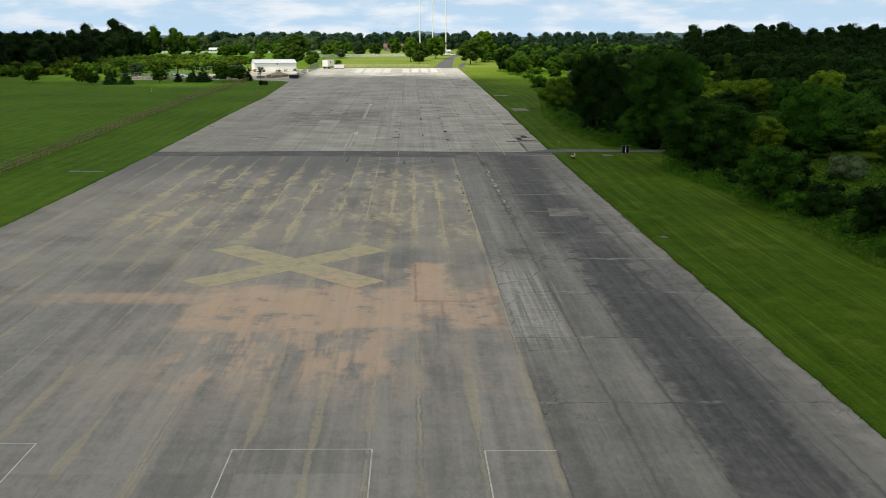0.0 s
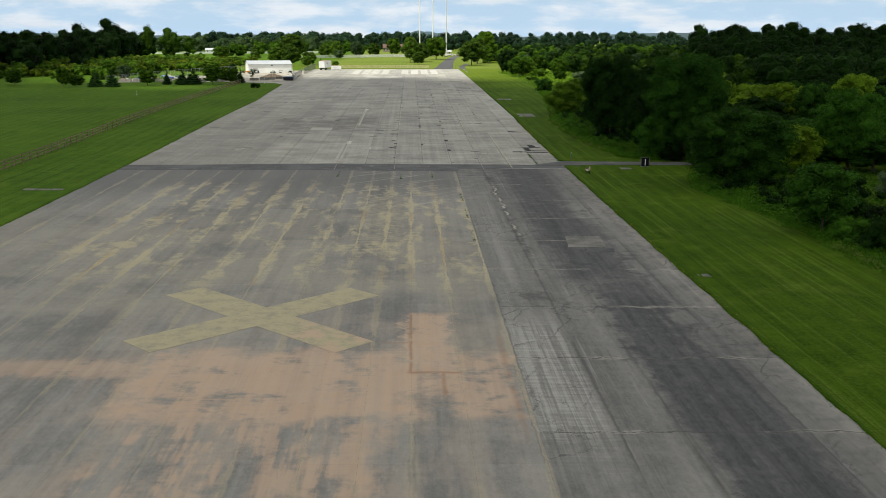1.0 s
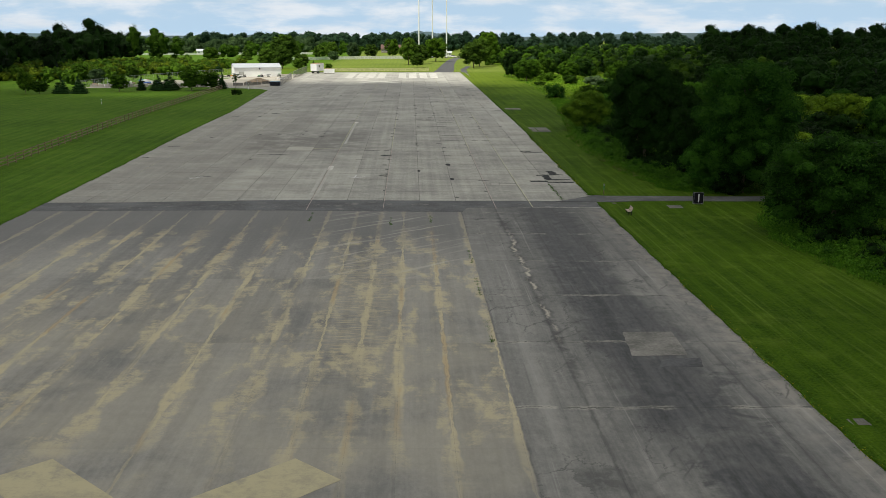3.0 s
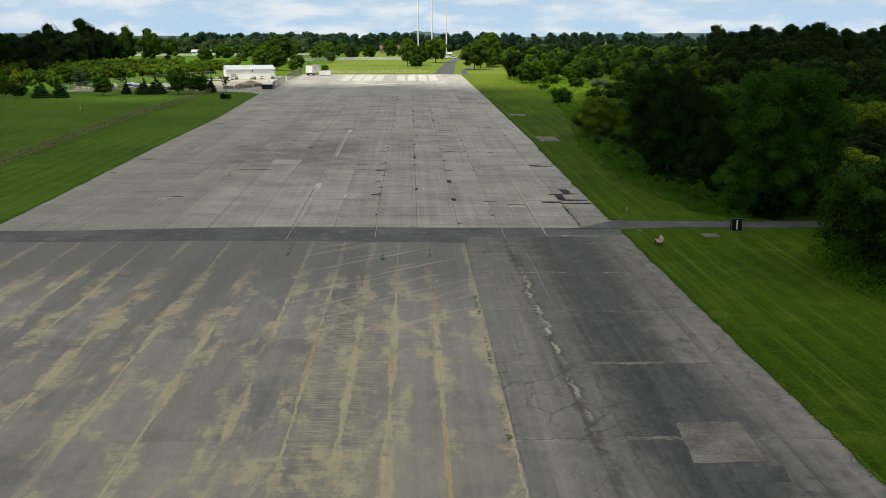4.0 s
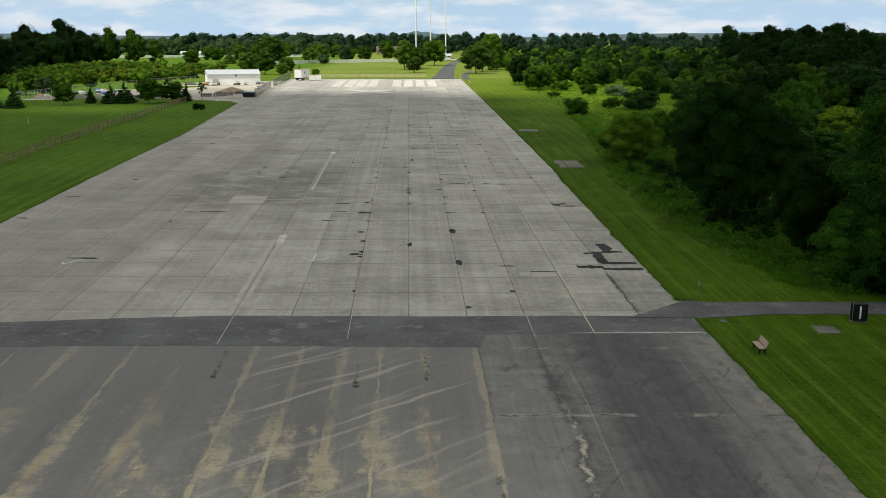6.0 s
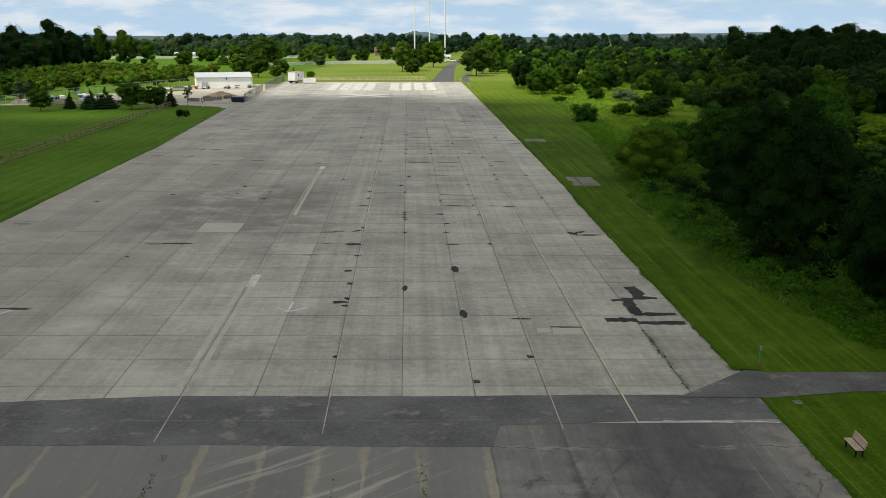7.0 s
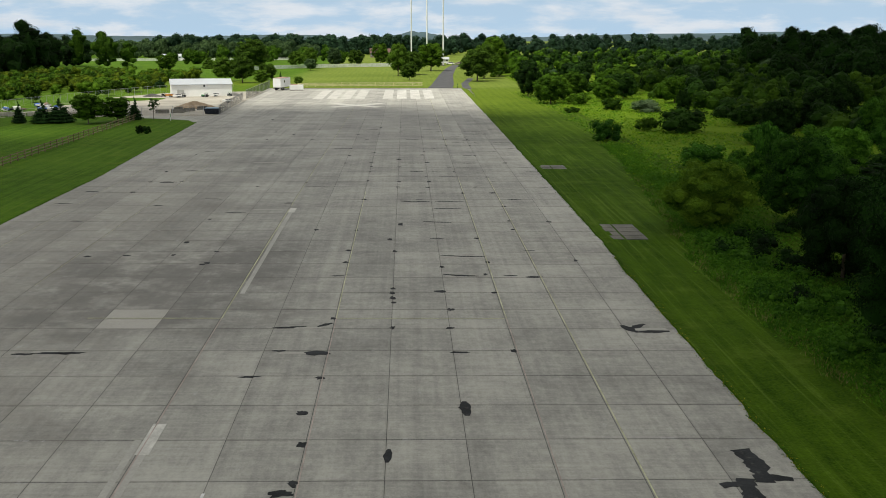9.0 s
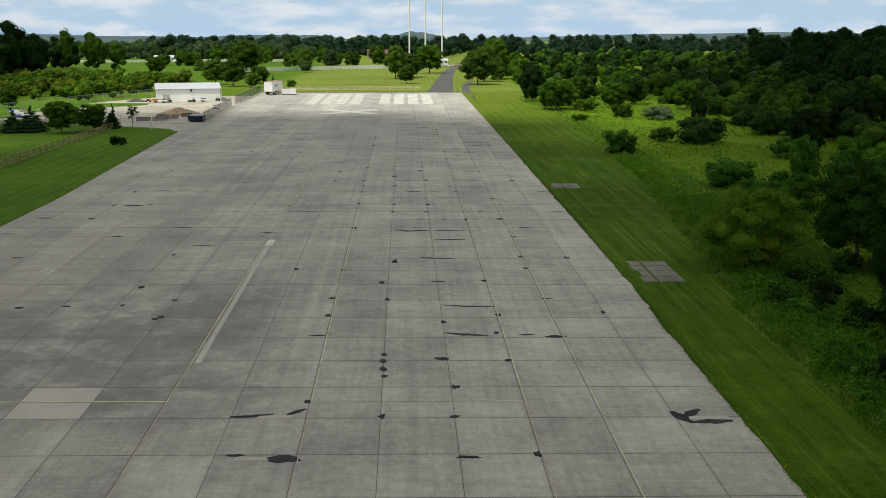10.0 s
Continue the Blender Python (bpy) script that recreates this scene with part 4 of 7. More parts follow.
shoulder = tagged(new("shoulder", flat_shape("shoulder", [(19.0, 380), (21.3, 440), (21.3, 466.5), (19.0, 466.5)], 0.0, 0.3, M_CONCRETE, 6)), "pale concrete shoulder at the runway's end", "pavement", kind="structure")
apron = tagged(new("apron", flat_shape("apron", [(-37.9, 262), (-37.9, 466.6), (-42.4, 466.6), (-42.2, 409), (-41.0, 362), (-58, 362), (-58, 355), (-50, 352), (-44, 348), (-41.6, 342), (-40.6, 325), (-39.2, 285)], 0.02, 0.3, M_CONCRETE, 6)),
               "old grey concrete apron along the runway's edge", "pavement", kind="structure")


def pad(name, x0, x1, y0, y1, seed, cells):
    """A broken concrete pad in the grass, its slabs apart."""
    root = thing(name, "broken old concrete pad set in the grass", "pad", None, "pads in the grass", "structure")
    rng = np.random.default_rng(seed)
    nx, ny = cells
    for i in range(nx):
        for j in range(ny):
            a, b = x0 + (x1 - x0) * i / nx, x0 + (x1 - x0) * (i + 1) / nx
            c, d = y0 + (y1 - y0) * j / ny, y0 + (y1 - y0) * (j + 1) / ny
            g = rng.uniform(0.03, 0.14, 4)
            piece("slab", flat_shape("slab", [(a + g[0], c + g[1]), (b - g[2], c + g[3]), (b - g[1], d - g[2]), (a + g[3], d - g[0])], 0.03 + rng.uniform(0, 0.02), 0.12, M_PAD, 9), root)
    return root


pad("concrete_pad", 19.0, 23.4, 222.4, 229.8, 1, (2, 4))
pad("concrete_pad", 19.0, 23.2, 270.2, 274.2, 2, (2, 3))
pad("concrete_pad", 25.6, 27.2, 147.7, 149.5, 3, (1, 1))
pad("concrete_pad", 18.9, 20.4, 87.8, 88.8, 4, (2, 1))
pad("concrete_pad", 19.6, 20.7, 150.2, 150.9, 5, (1, 1))
pad("concrete_pad", -43.8, -39.4, 127.4, 128.6, 6, (3, 1))

def line_points(pts, step):
    out = []
    for (x0, y0), (x1, y1) in zip(pts, pts[1:]):
        n = max(1, round(math.hypot(x1 - x0, y1 - y0) / step))
        out += [(x0 + (x1 - x0) * k / n, y0 + (y1 - y0) * k / n) for k in range(n)]
    return out + [pts[-1]]


# ---- runway ----
runway = thing("runway", "wide disused runway of bare concrete and stained asphalt", "runway", kind="structure")
piece("joint_bed", sheet("joint_bed", LEFT - 0.05, RIGHT + 0.02, -120, END - 0.2, 3.0, -0.012, M_BED, 0.5), runway, label="dark filled joints")


# painted marks
def mark(me, label=""):
    return piece("painted_mark", me, runway, label=label)


def cross(cx, cy, mat, label):
    arm, wide = 8.85, 1.5
    s = math.sqrt(0.5)
    pts = []
    for k in range(4):
        a = math.pi / 4 + k * math.pi / 2
        d, n = Vector((math.cos(a), math.sin(a))), Vector((-math.sin(a), math.cos(a)))
        for p in (d * arm - n * wide, d * arm + n * wide, d * (wide) + n * wide):
            pts.append((cx + p.x * 0.97, cy + p.y * 1.02))
    me = flat_shape("painted_cross", pts, 0.012, 0.008, mat, 3)
    return piece("painted_cross", me, runway, label=label)


cross(-10.85, 76.8, M_XPAINT, "faded yellow closed-runway cross")
cross(-11.2, 390.2, M_FADED, "faded pale closed-runway cross")
for x, y, x1, y1 in ((-9.4, 41.0, -3.6, 41.0), (-9.4, 41.0, -9.4, 24.0), (-3.6, 41.0, -3.6, 24.0), (1.1, 40.8, 4.1, 40.8), (1.1, 40.8, 1.1, 24.0), (-17.7, 41.7, -24.5, 41.7), (-17.7, 41.7, -17.7, 24.0)):
    mark(strip("painted_mark", x, y, x1, y1, 0.06, 0.006, M_FADED), "thin white court line")
for lane, y0, y1, w, mat in ((3, 147.8, 262.0, 0.13, M_YELLOW), (2, 196.6, 262.0, 0.12, M_YELLOW), (-1, 196.6, 250.0, 0.12, M_YELLOW), (-3, 196.6, 238.0, 0.16, M_YELLOW),
                             (2, 147.0, 196.6, 0.10, M_REDPAINT), (-1, 146.5, 196.6, 0.10, M_REDPAINT), (-3, 145.5, 196.6, 0.12, M_REDPAINT), (-7, 205, 330, 0.07, M_YELLOW),
                             (-9, 170, 300, 0.07, M_YELLOW), (2, 300, 420, 0.12, M_YELLOW), (-3, 240, 380, 0.10, M_YELLOW)):
    mark(strip("painted_mark", lane * LANE + 0.10, y0, lane * LANE + 0.10, y1, w * 0.5, 0.020, mat))
mark(strip("painted_mark", -20.2, 196.6, -11.3, 196.6, 0.14, 0.014, M_YELLOW))
mark(strip("painted_mark", -3.8, 196.6, 7.6, 196.6, 0.08, 0.014, M_YELLOW))
for x, y0, y1 in ((-10.95, 203.0, 236.5), (-11.75, 153.0, 176.0), (-11.15, 156.0, 176.5)):
    mark(strip("painted_mark", x, y0, x, y1, 0.34, 0.010, M_SCUFF), "pale scuffed stripe")
mark(flat_shape("painted_mark", [(-11.5, 174.2), (-10.85, 174.2), (-10.85, 178.0), (-11.5, 178.0)], 0.016, 0.004, M_FADED), "small white painted block")
mark(flat_shape("painted_mark", [(-11.25, 236.0), (-10.6, 236.0), (-10.6, 238.6), (-11.25, 238.6)], 0.016, 0.004, M_FADED), "small white painted block")
mark(strip("painted_mark", -8.6, 168.9, -7.7, 167.7, 0.14, 0.012, M_CHALK)), mark(strip("painted_mark", -7.7, 167.7, -6.5, 168.7, 0.14, 0.012, M_CHALK))
for a, b, c, d in ((-27.3, 166.9, -26.9, 166.2), (-26.9, 166.2, -25.9, 167.9), (-7.7, 167.7, -7.6, 170.2)):
    mark(strip("painted_mark", a, b, c, d, 0.14, 0.012, M_CHALK))
for k in range(8):                # threshold bars
    x = -24.4 + k * LANE + (0.15 if k < 4 else 3.95)
    mark(flat_shape("threshold_bar", [(x, 414.5), (x + 2.7, 414.5), (x + 2.7, 456), (x, 456)], 0.014, 0.006, M_WHITEPAINT if k > 4 else M_OLDBAR, 6), "broad worn white threshold bar")
for y, x0, x1 in ((148.0, 12.8, 16.2), (147.95, 16.7, 18.5)):
    mark(strip("painted_mark", x0, y, x1, y - 0.2, 0.10, 0.022, M_CHALK))


# tar repairs
def tar(x, y, lx, ly, seed):
    rng = np.random.default_rng(seed)
    n = 15
    pts = []
    for k in range(n):
        a = 6.2832 * k / n
        r = 1 + 0.5 * noise.noise((math.cos(a) * 1.7 + seed, math.sin(a) * 1.7, 0)) + rng.uniform(-0.32, 0.22)
        pts.append((x + math.cos(a) * r * lx / 2, y + math.sin(a) * r * ly / 2))
    return piece("tar_patch", flat_shape("tar_patch", pts, 0.018, 0.012, M_TAR, 9), runway)


def tar_stroke(pts, width, seed, up=0.018, blunt=0.4):
    """A poured streak of tar with ragged sides."""
    line, left, right = line_points(pts, 0.22), [], []
    for k, (x, y) in enumerate(line):
        (xa, ya), (xb, yb) = line[max(k - 1, 0)], line[min(k + 1, len(line) - 1)]
        n = Vector((ya - yb, xb - xa)).normalized()
        for out, s in ((left, 1), (right, -1)):
            w = width / 2 * (blunt + (1 - blunt) * min(1.0, 3.0 * k / len(line), 3.0 * (len(line) - 1 - k) / len(line))) * (1.2 + 0.55 * noise.noise((x * 1.3, y * 1.3, seed + s)) + 0.6 * noise.noise((x * 4, y * 4, seed + s)))
            out.append((x + n.x * s * w, y + n.y * s * w))
    return piece("tar_patch", flat_shape("tar_patch", left + right[::-1], up, 0.012, M_TAR, 9), runway)


for k, (pts, w) in enumerate((([(16.6, 174.6), (16.9, 173.3), (16.7, 171.0)], 0.85), ([(16.3, 171.5), (17.2, 171.5), (18.0, 171.3)], 0.55), ([(14.6, 170.7), (15.4, 170.9), (16.2, 170.9)], 0.5),
                              ([(15.9, 171.4), (15.6, 169.2), (15.8, 166.9)], 0.75), ([(15.5, 167.2), (16.8, 167.2), (18.3, 167.3)], 0.65), ([(13.3, 165.8), (15.4, 165.85)], 0.95), ([(15.3, 165.1), (18.4, 165.2)], 0.75),
                              ([(9.4, 164.2), (11.4, 164.1)], 0.26), ([(4.0, 168.1), (4.05, 166.3)], 0.42), ([(4.0, 181.0), (4.05, 179.0)], 0.48), ([(0.15, 174.8), (0.05, 173.3)], 0.32), ([(-4.8, 170.2), (-3.9, 170.2)], 0.5),
                              ([(-4.1, 171.3), (-3.85, 170.7)], 0.28), ([(15.2, 195.0), (15.9, 193.4)], 0.5), ([(15.6, 194.2), (16.8, 195.3)], 0.45), ([(15.9, 193.5), (18.1, 193.7)], 0.40), ([(7.1, 166.1), (8.4, 166.0)], 0.3))):
    tar_stroke(pts, w * (0.9 if k < 7 else 1.0), k, 0.016 + 0.0015 * (k % 5), 0.9 if k < 7 else 0.4)
DABS = [(7.4, 158.1), (4.1, 153.8), (-3.9, 158.1), (-4.3, 179.4), (-4.0, 175.4), (-3.9, 171.2), (-4.0, 169.2), (3.9, 180.0), (-3.8, 184.7), (-3.9, 196.6), (0.0, 194.5), (3.8, 194.4), (4.1, 198.8),
        (7.6, 189.6), (7.5, 203.4), (0.0, 204.5), (0.0, 203.2), (0.0, 201.8), (0.0, 200.6), (7.3, 209.0), (3.9, 211.5), (7.6, 213.1), (-4.0, 213.0), (-4.0, 217.6), (-7.5, 226.8), (-3.7, 226.6),
        (0.0, 217.3), (7.5, 222.9), (-0.5, 222.4), (11.3, 227.1), (11.3, 231.5), (15.2, 231.1), (-15.2, 217.1), (-18.6, 220.9), (-18.6, 215.7), (-18.5, 232.1), (15.3, 213.9), (-15.3, 212.7), (-22.6, 184.1)]
LONG = [(-7.8, 184.9, 1.1, 0.3), (-4.4, 189.2, 1.5, 0.8), (-6.7, 189.6, 0.9, 0.25), (-4.4, 170.1, 1.1, 0.6), (4.2, 189.3, 1.2, 0.3), (3.5, 203.7, 0.9, 0.55), (11.0, 208.2, 1.3, 0.5), (9.2, 208.6, 1.0, 0.25), (-4.3, 208.4, 1.2, 0.3),
        (3.8, 222.7, 1.1, 0.3), (11.7, 217.6, 1.0, 0.25), (-16.8, 235.9, 2.0, 0.3), (-11.7, 241.9, 1.0, 0.5), (0.5, 229.6, 0.5, 1.2), (-20.0, 189.2, 2.2, 0.35), (11.6, 307.2, 2.0, 0.4), (14.2, 319.4, 1.8, 0.4)]
for k, pts in enumerate((((-7.7, 194.4), (-6.6, 194.5), (-5.5, 194.8)), ((-4.8, 194.7), (-3.9, 195.5)), ((3.9, 209.0), (5.0, 208.6), (6.7, 208.4)), ((3.9, 215.8), (5.6, 215.4), (7.7, 215.3)), ((2.7, 231.1), (4.0, 230.8), (5.5, 230.7)),
                         ((0.3, 243.5), (1.6, 242.8), (3.6, 243.2)), ((4.2, 243.0), (7.4, 243.3)), ((4.0, 238.6), (6.9, 238.8)))):
    tar_stroke(pts, 0.24 + 0.05 * (k % 3), 300 + k, 0.015)
rng = np.random.default_rng(77)
LONG += [(-26.0, 168.3, 2.2, 0.5), (-21.8, 189.0, 1.3, 0.3), (-19.1, 189.2, 1.5, 0.5), (-36.9, 185.4, 1.2, 0.4), (-35.9, 197.6, 1.6, 0.3), (-25.6, 215.0, 0.6, 0.5), (-22.5, 215.4, 0.6, 0.4), (-32.6, 210.3, 0.7, 0.5), (-31.4, 230.9, 1.3, 0.3),
         (-28.3, 257.4, 1.8, 0.9), (-27.6, 268.2, 2.2, 0.3), (-25.3, 268.7, 1.2, 0.4), (-35.3, 249.6, 1.5, 0.4), (-35.9, 241.2, 2.0, 0.25), (-15.6, 212.2, 0.5, 0.5)]
TAR = [(x + rng.normal(0, 0.05), y, rng.uniform(0.32, 0.58), rng.uniform(0.42, 0.80)) for x, y in DABS] + LONG
for row in range(19, 44):             # small dabs where joints meet, and cracks filled along the cross joints
    for lane in range(-8, 5):
        y, q = 153.10 + row * ROW, rng.uniform()
        if q < (0.24 if -2 < lane < 4 else 0.10):
            TAR.append((lane * LANE + rng.normal(0, 0.12), y + rng.normal(0, 0.5), rng.uniform(0.3, 0.7), rng.uniform(0.5, 1.1)))
        elif q < (0.52 if lane >= 0 else 0.20):
            x0, x1 = sorted(rng.uniform(0.1, LANE - 0.1, 2))
            tar_stroke([(lane * LANE + x0, y + rng.normal(0, 0.07)), (lane * LANE + (x0 + x1) / 2, y + rng.normal(0, 0.12)), (lane * LANE + x1 + 0.3, y + rng.normal(0, 0.07))], rng.uniform(0.14, 0.32), row * 20 + lane, 0.015)
for k, (x, y, lx, ly) in enumerate(TAR):
    tar(x, y, lx, ly, k + 1)
for x, y, lx, ly in ((10.35, 163.25, 1.9, 1.55), (8.9, 163.4, 0.9, 1.1), (16.9, 194.1, 2.4, 0.5), (5.6, 215.0, 3.2, 0.4), (14.2, 214.8, 1.0, 0.6), (-5.4, 194.4, 1.8, 0.4), (-5.6, 189.2, 2.2, 0.4), (5.4, 208.4, 2.8, 0.4), (14.0, 213.9, 3.0, 0.12), (-13.4, 237.6, 3.4, 0.35), (-18.4, 277.0, 4.5, 0.5), (-27.0, 257.6, 2.6, 0.9), (-27.5, 268.0, 3.6, 0.6), (-36.4, 185.8, 2.2, 0.5), (-35.0, 272.6, 3.4, 0.5), (-20.6, 189.4, 1.6, 0.3)):
    pts = [(x - lx / 2, y - ly / 2), (x + lx / 2, y - ly / 2 * 0.8), (x + lx / 2 * 0.9, y + ly / 2), (x - lx / 2 * 0.9, y + ly / 2 * 0.9)]
    piece("cement_patch", flat_shape("cement_patch", pts, 0.012, 0.01, M_NEWSLAB, 9), runway, label="pale cement repair")

# the smooth band of newer blacktop across the seam
band_far = [(LEFT + 0.05, 148.9), (-31.1, 149.2), (-18.9, 150.9), (-12, 151.6), (2.1, 151.5), (9, 151.7), (18.8, 151.7)]
band_near = [(18.8, 148.3), (11.6, 148.0), (4.75, 147.5), (4.2, 144.9), (-2.8, 145.0), (-8, 145.2), (-18.2, 145.2), (-31.7, 144.4), (LEFT + 0.05, 144.0)]
ragged = [(x, y + 0.10 * noise.noise((x * 0.9, y, 3))) for x, y in line_points(band_far, 0.8) + line_points(band_near, 0.8)]
piece("blacktop_band", flat_shape("blacktop_band", ragged, 0.012, 0.05, M_BLACKTOP, 9), runway, label="strip of smooth dark blacktop")

for k in range(14):                   # a worn filled joint along its middle
    x = -33.0 + k * 2.7
    mark(strip("painted_mark", x, 148.1 + 0.05 * (k % 3), x + 2.3, 148.1 + 0.05 * ((k + 1) % 3), 0.045 + 0.015 * (k % 2), 0.016, M_OLDPATCH), "worn filled joint")

# asphalt: one strip a lane, in lengths
ALEN = 15.6
def plate(name, w, l, gap, t, mat, bevel=0.01, end=None):
    x, y, b = w / 2 - gap, l / 2 - (gap if end is None else end), bevel
    v = [(-x, -y, -t), (x, -y, -t), (x, y, -t), (-x, y, -t), (-x, -y, -b), (x, -y, -b), (x, y, -b), (-x, y, -b),
         (-x + b, -y + b, 0), (x - b, -y + b, 0), (x - b, y - b, 0), (-x + b, y - b, 0)]
    f = [(8, 9, 10, 11)]
    for k in range(4):
        j = (k + 1) % 4
        f += [(k, j, 4 + j, 4 + k), (4 + k, 4 + j, 8 + j, 8 + k)]
    return mesh_of(name, v, f, mat)


lanes = list(zip(sorted(SEAMS), sorted(SEAMS)[1:])) + [(LEFT, SEAMS[-1]), (SEAMS[0], SIDE_SEAMS[1])] + list(zip(SIDE_SEAMS[1:], SIDE_SEAMS[2:])) + [(SIDE_SEAMS[-1], RIGHT)]
rest_v, rest_f = [], []
for x0, x1 in lanes:
    length = ALEN if x1 < 4 else 10.9
    strip_mesh = plate("asphalt_strip", x1 - x0, length, 0.002, 0.10, M_ASPHALT, 0.003)
    for k in range(int(270 / length)):
        y, x = (147.75 if x1 < 4 else 144.8 + 10.9) - length * (k + 0.5), (x0 + x1) / 2
        if y > 28:
            piece("asphalt_strip", strip_mesh, runway, tilt(x, min(y, 147.75 - length / 2)))
            continue
        b = len(rest_v)
        for px, py in ((x0, -1), (x1, -1), (x1, 1), (x0, 1)):
            qx, qy = px, y + py * (length / 2 - 0.004)
            rest_v.append((qx, qy, lie(qx, qy)))
        rest_f.append((b, b + 1, b + 2, b + 3))
tagged(piece("asphalt_strips", mesh_of("asphalt_strips", rest_v, rest_f, M_ASPHALT), runway), kind="stuff")

# patches let into the side strip
def patch(x0, x1, y0, y1, seed, mat, label):
    pts = line_points([(x0, y0), (x1, y0 + 0.1), (x1 + 0.25, y1), (x0 + 0.4, y1 - 0.1), (x0, y0)], 0.5)[:-1]
    pts = [(x + 0.10 * noise.noise((x * 1.7, y * 1.7, seed)), y + 0.14 * noise.noise((x * 1.7, y * 1.7, seed + 9))) for x, y in pts]
    return piece("road_patch", flat_shape("road_patch", pts, 0.010, 0.02, mat, 9), runway, label=label)


patch(11.4, 14.6, 98.5, 103.3, 1, M_OLDPATCH, "weathered grey patch in the asphalt")
patch(12.5, 14.9, 96.5, 98.1, 2, M_DARKPATCH, "dark square patch in the asphalt")

# ---- the cloud between the runway and the sun ----
def shade_edge(x):
    """How far up the land the cloud's shadow reaches."""
    pts = ((-700, 760), (-300, 740), (-170, 690), (-135, 410), (-110, 330), (-70, 344), (-45, 388), (-20, 414), (8, 414), (19, 372), (30, 292), (45, 280), (58, 320), (75, 440), (110, 560), (180, 720), (400, 800), (700, 800))
    for (x0, y0), (x1, y1) in zip(pts, pts[1:]):
        if x0 <= x <= x1:
            return y0 + (y1 - y0) * (x - x0) / (x1 - x0)
    return 760.0


def cumulus(height=1400.0, step=34.0):
    """A broad flat-based cumulus far up behind the camera, heaped of billows, thinning to shreds along its edge."""
    rng = np.random.default_rng(404)
    away = height / math.tan(SUN_ELEVATION)
    ox, oy = away * math.sin(SUN_AZIMUTH), away * math.cos(SUN_AZIMUTH)
    iv, ifc = ico(1)
    verts, faces, base = [], [], 0
    for i in range(-16, 17):
        for j in range(-8, 28):
            x, y = i * step + rng.uniform(-9, 9), j * step + rng.uniform(-9, 9)
            inside = shade_edge(x) - y
            if inside < -45 or inside < 55 and rng.uniform() > 0.25 + (inside + 45) / 130:
                continue
            r = rng.uniform(28, 38) * (1.0 if inside > 55 else rng.uniform(0.35, 0.75))
            lump = 1 + rng.normal(0, 0.10, (len(iv), 1))
            v = iv * np.array((r, r, r * 0.8)) * lump
            v[:, 2] = np.maximum(v[:, 2], -r * 0.25)
            verts.append(v + np.array((x + ox, y + oy, height)))
            faces += [tuple(k + base for k in f) for f in ifc]
            base += len(iv)
    me = np_mesh("cloud", np.concatenate(verts), faces, M_CLOUD)
    me.shade_smooth()
    return tagged(new("cloud", me), "broad white cumulus cloud shading the near runway", "cloud", kind="structure")


cumulus()

# ---- fences ----
def rail_fence(name, label, pts, step, height, rails, mat, post_w, rail_h, rail_t, seed=1):
    """Posts with boards between them; every post and rail a part."""
    rng = np.random.default_rng(seed)
    root = thing(name, label, "fence", None, "", "structure")
    spots = line_points(pts, step)
    post = bpy.data.meshes.new("post")
    bm = boxes((-post_w / 2, post_w / 2, -post_w / 2, post_w / 2, -0.3, height + 0.08), bevel=0.012)
    bm.to_mesh(post)
    bm.free()
    post.materials.append(mat)
    bm = boxes((-0.5, 0.5, -rail_t / 2, rail_t / 2, -rail_h / 2, rail_h / 2))
    rail = bpy.data.meshes.new("rail")
    bm.to_mesh(rail)
    bm.free()
    rail.materials.append(mat)
    for k, (x, y) in enumerate(spots):
        piece("post", post, root, pose(x, y, lie(x, y), rng.uniform(-2, 2), rng.uniform(-2, 2), rng.uniform(-4, 4)))
        if k + 1 < len(spots):
            x1, y1 = spots[k + 1]
            for r in range(rails):
                z = height * (r + 0.72) / (rails - 0.02)
                a, b = Vector((x, y, lie(x, y) + z + rng.uniform(-0.03, 0.03))), Vector((x1, y1, lie(x1, y1) + z + rng.uniform(-0.03, 0.03)))
                d = b - a
                m = Matrix.Translation((a + b) / 2) @ d.to_track_quat("X", "Z").to_matrix().to_4x4() @ Matrix.Diagonal((d.length + 0.1, 1, 1, 1))
                piece("rail", rail, root, m)
    return root


rail_fence("wooden_fence", "weathered brown three-rail wooden fence in the grass", [(-50.9, 92), (-51.3, 126), (-52.7, 195), (-54.2, 276), (-55.2, 350)], 3.0, 1.25, 3, M_WOOD, 0.15, 0.13, 0.06)
rail_fence("end_fence", "pale wooden three-rail fence across the runway's end", [(-34, 474), (-20, 476), (-6, 477), (6.5, 477.5)], 2.8, 1.25, 3, M_PALEWOOD, 0.16, 0.20, 0.06, 2)
rail_fence("white_fence", "long white board fence along the far meadow", [(-72, 610), (-49, 640), (-32, 652), (-14, 662), (-2, 668)], 2.6, 1.7, 4, M_WHITE, 0.18, 0.33, 0.05, 3)
rail_fence("field_fence", "distant white board fence beyond the field", [(-230, 782), (-175, 790), (-115, 806), (-60, 815)], 5.0, 1.6, 3, M_WHITE, 0.18, 0.30, 0.06, 4)


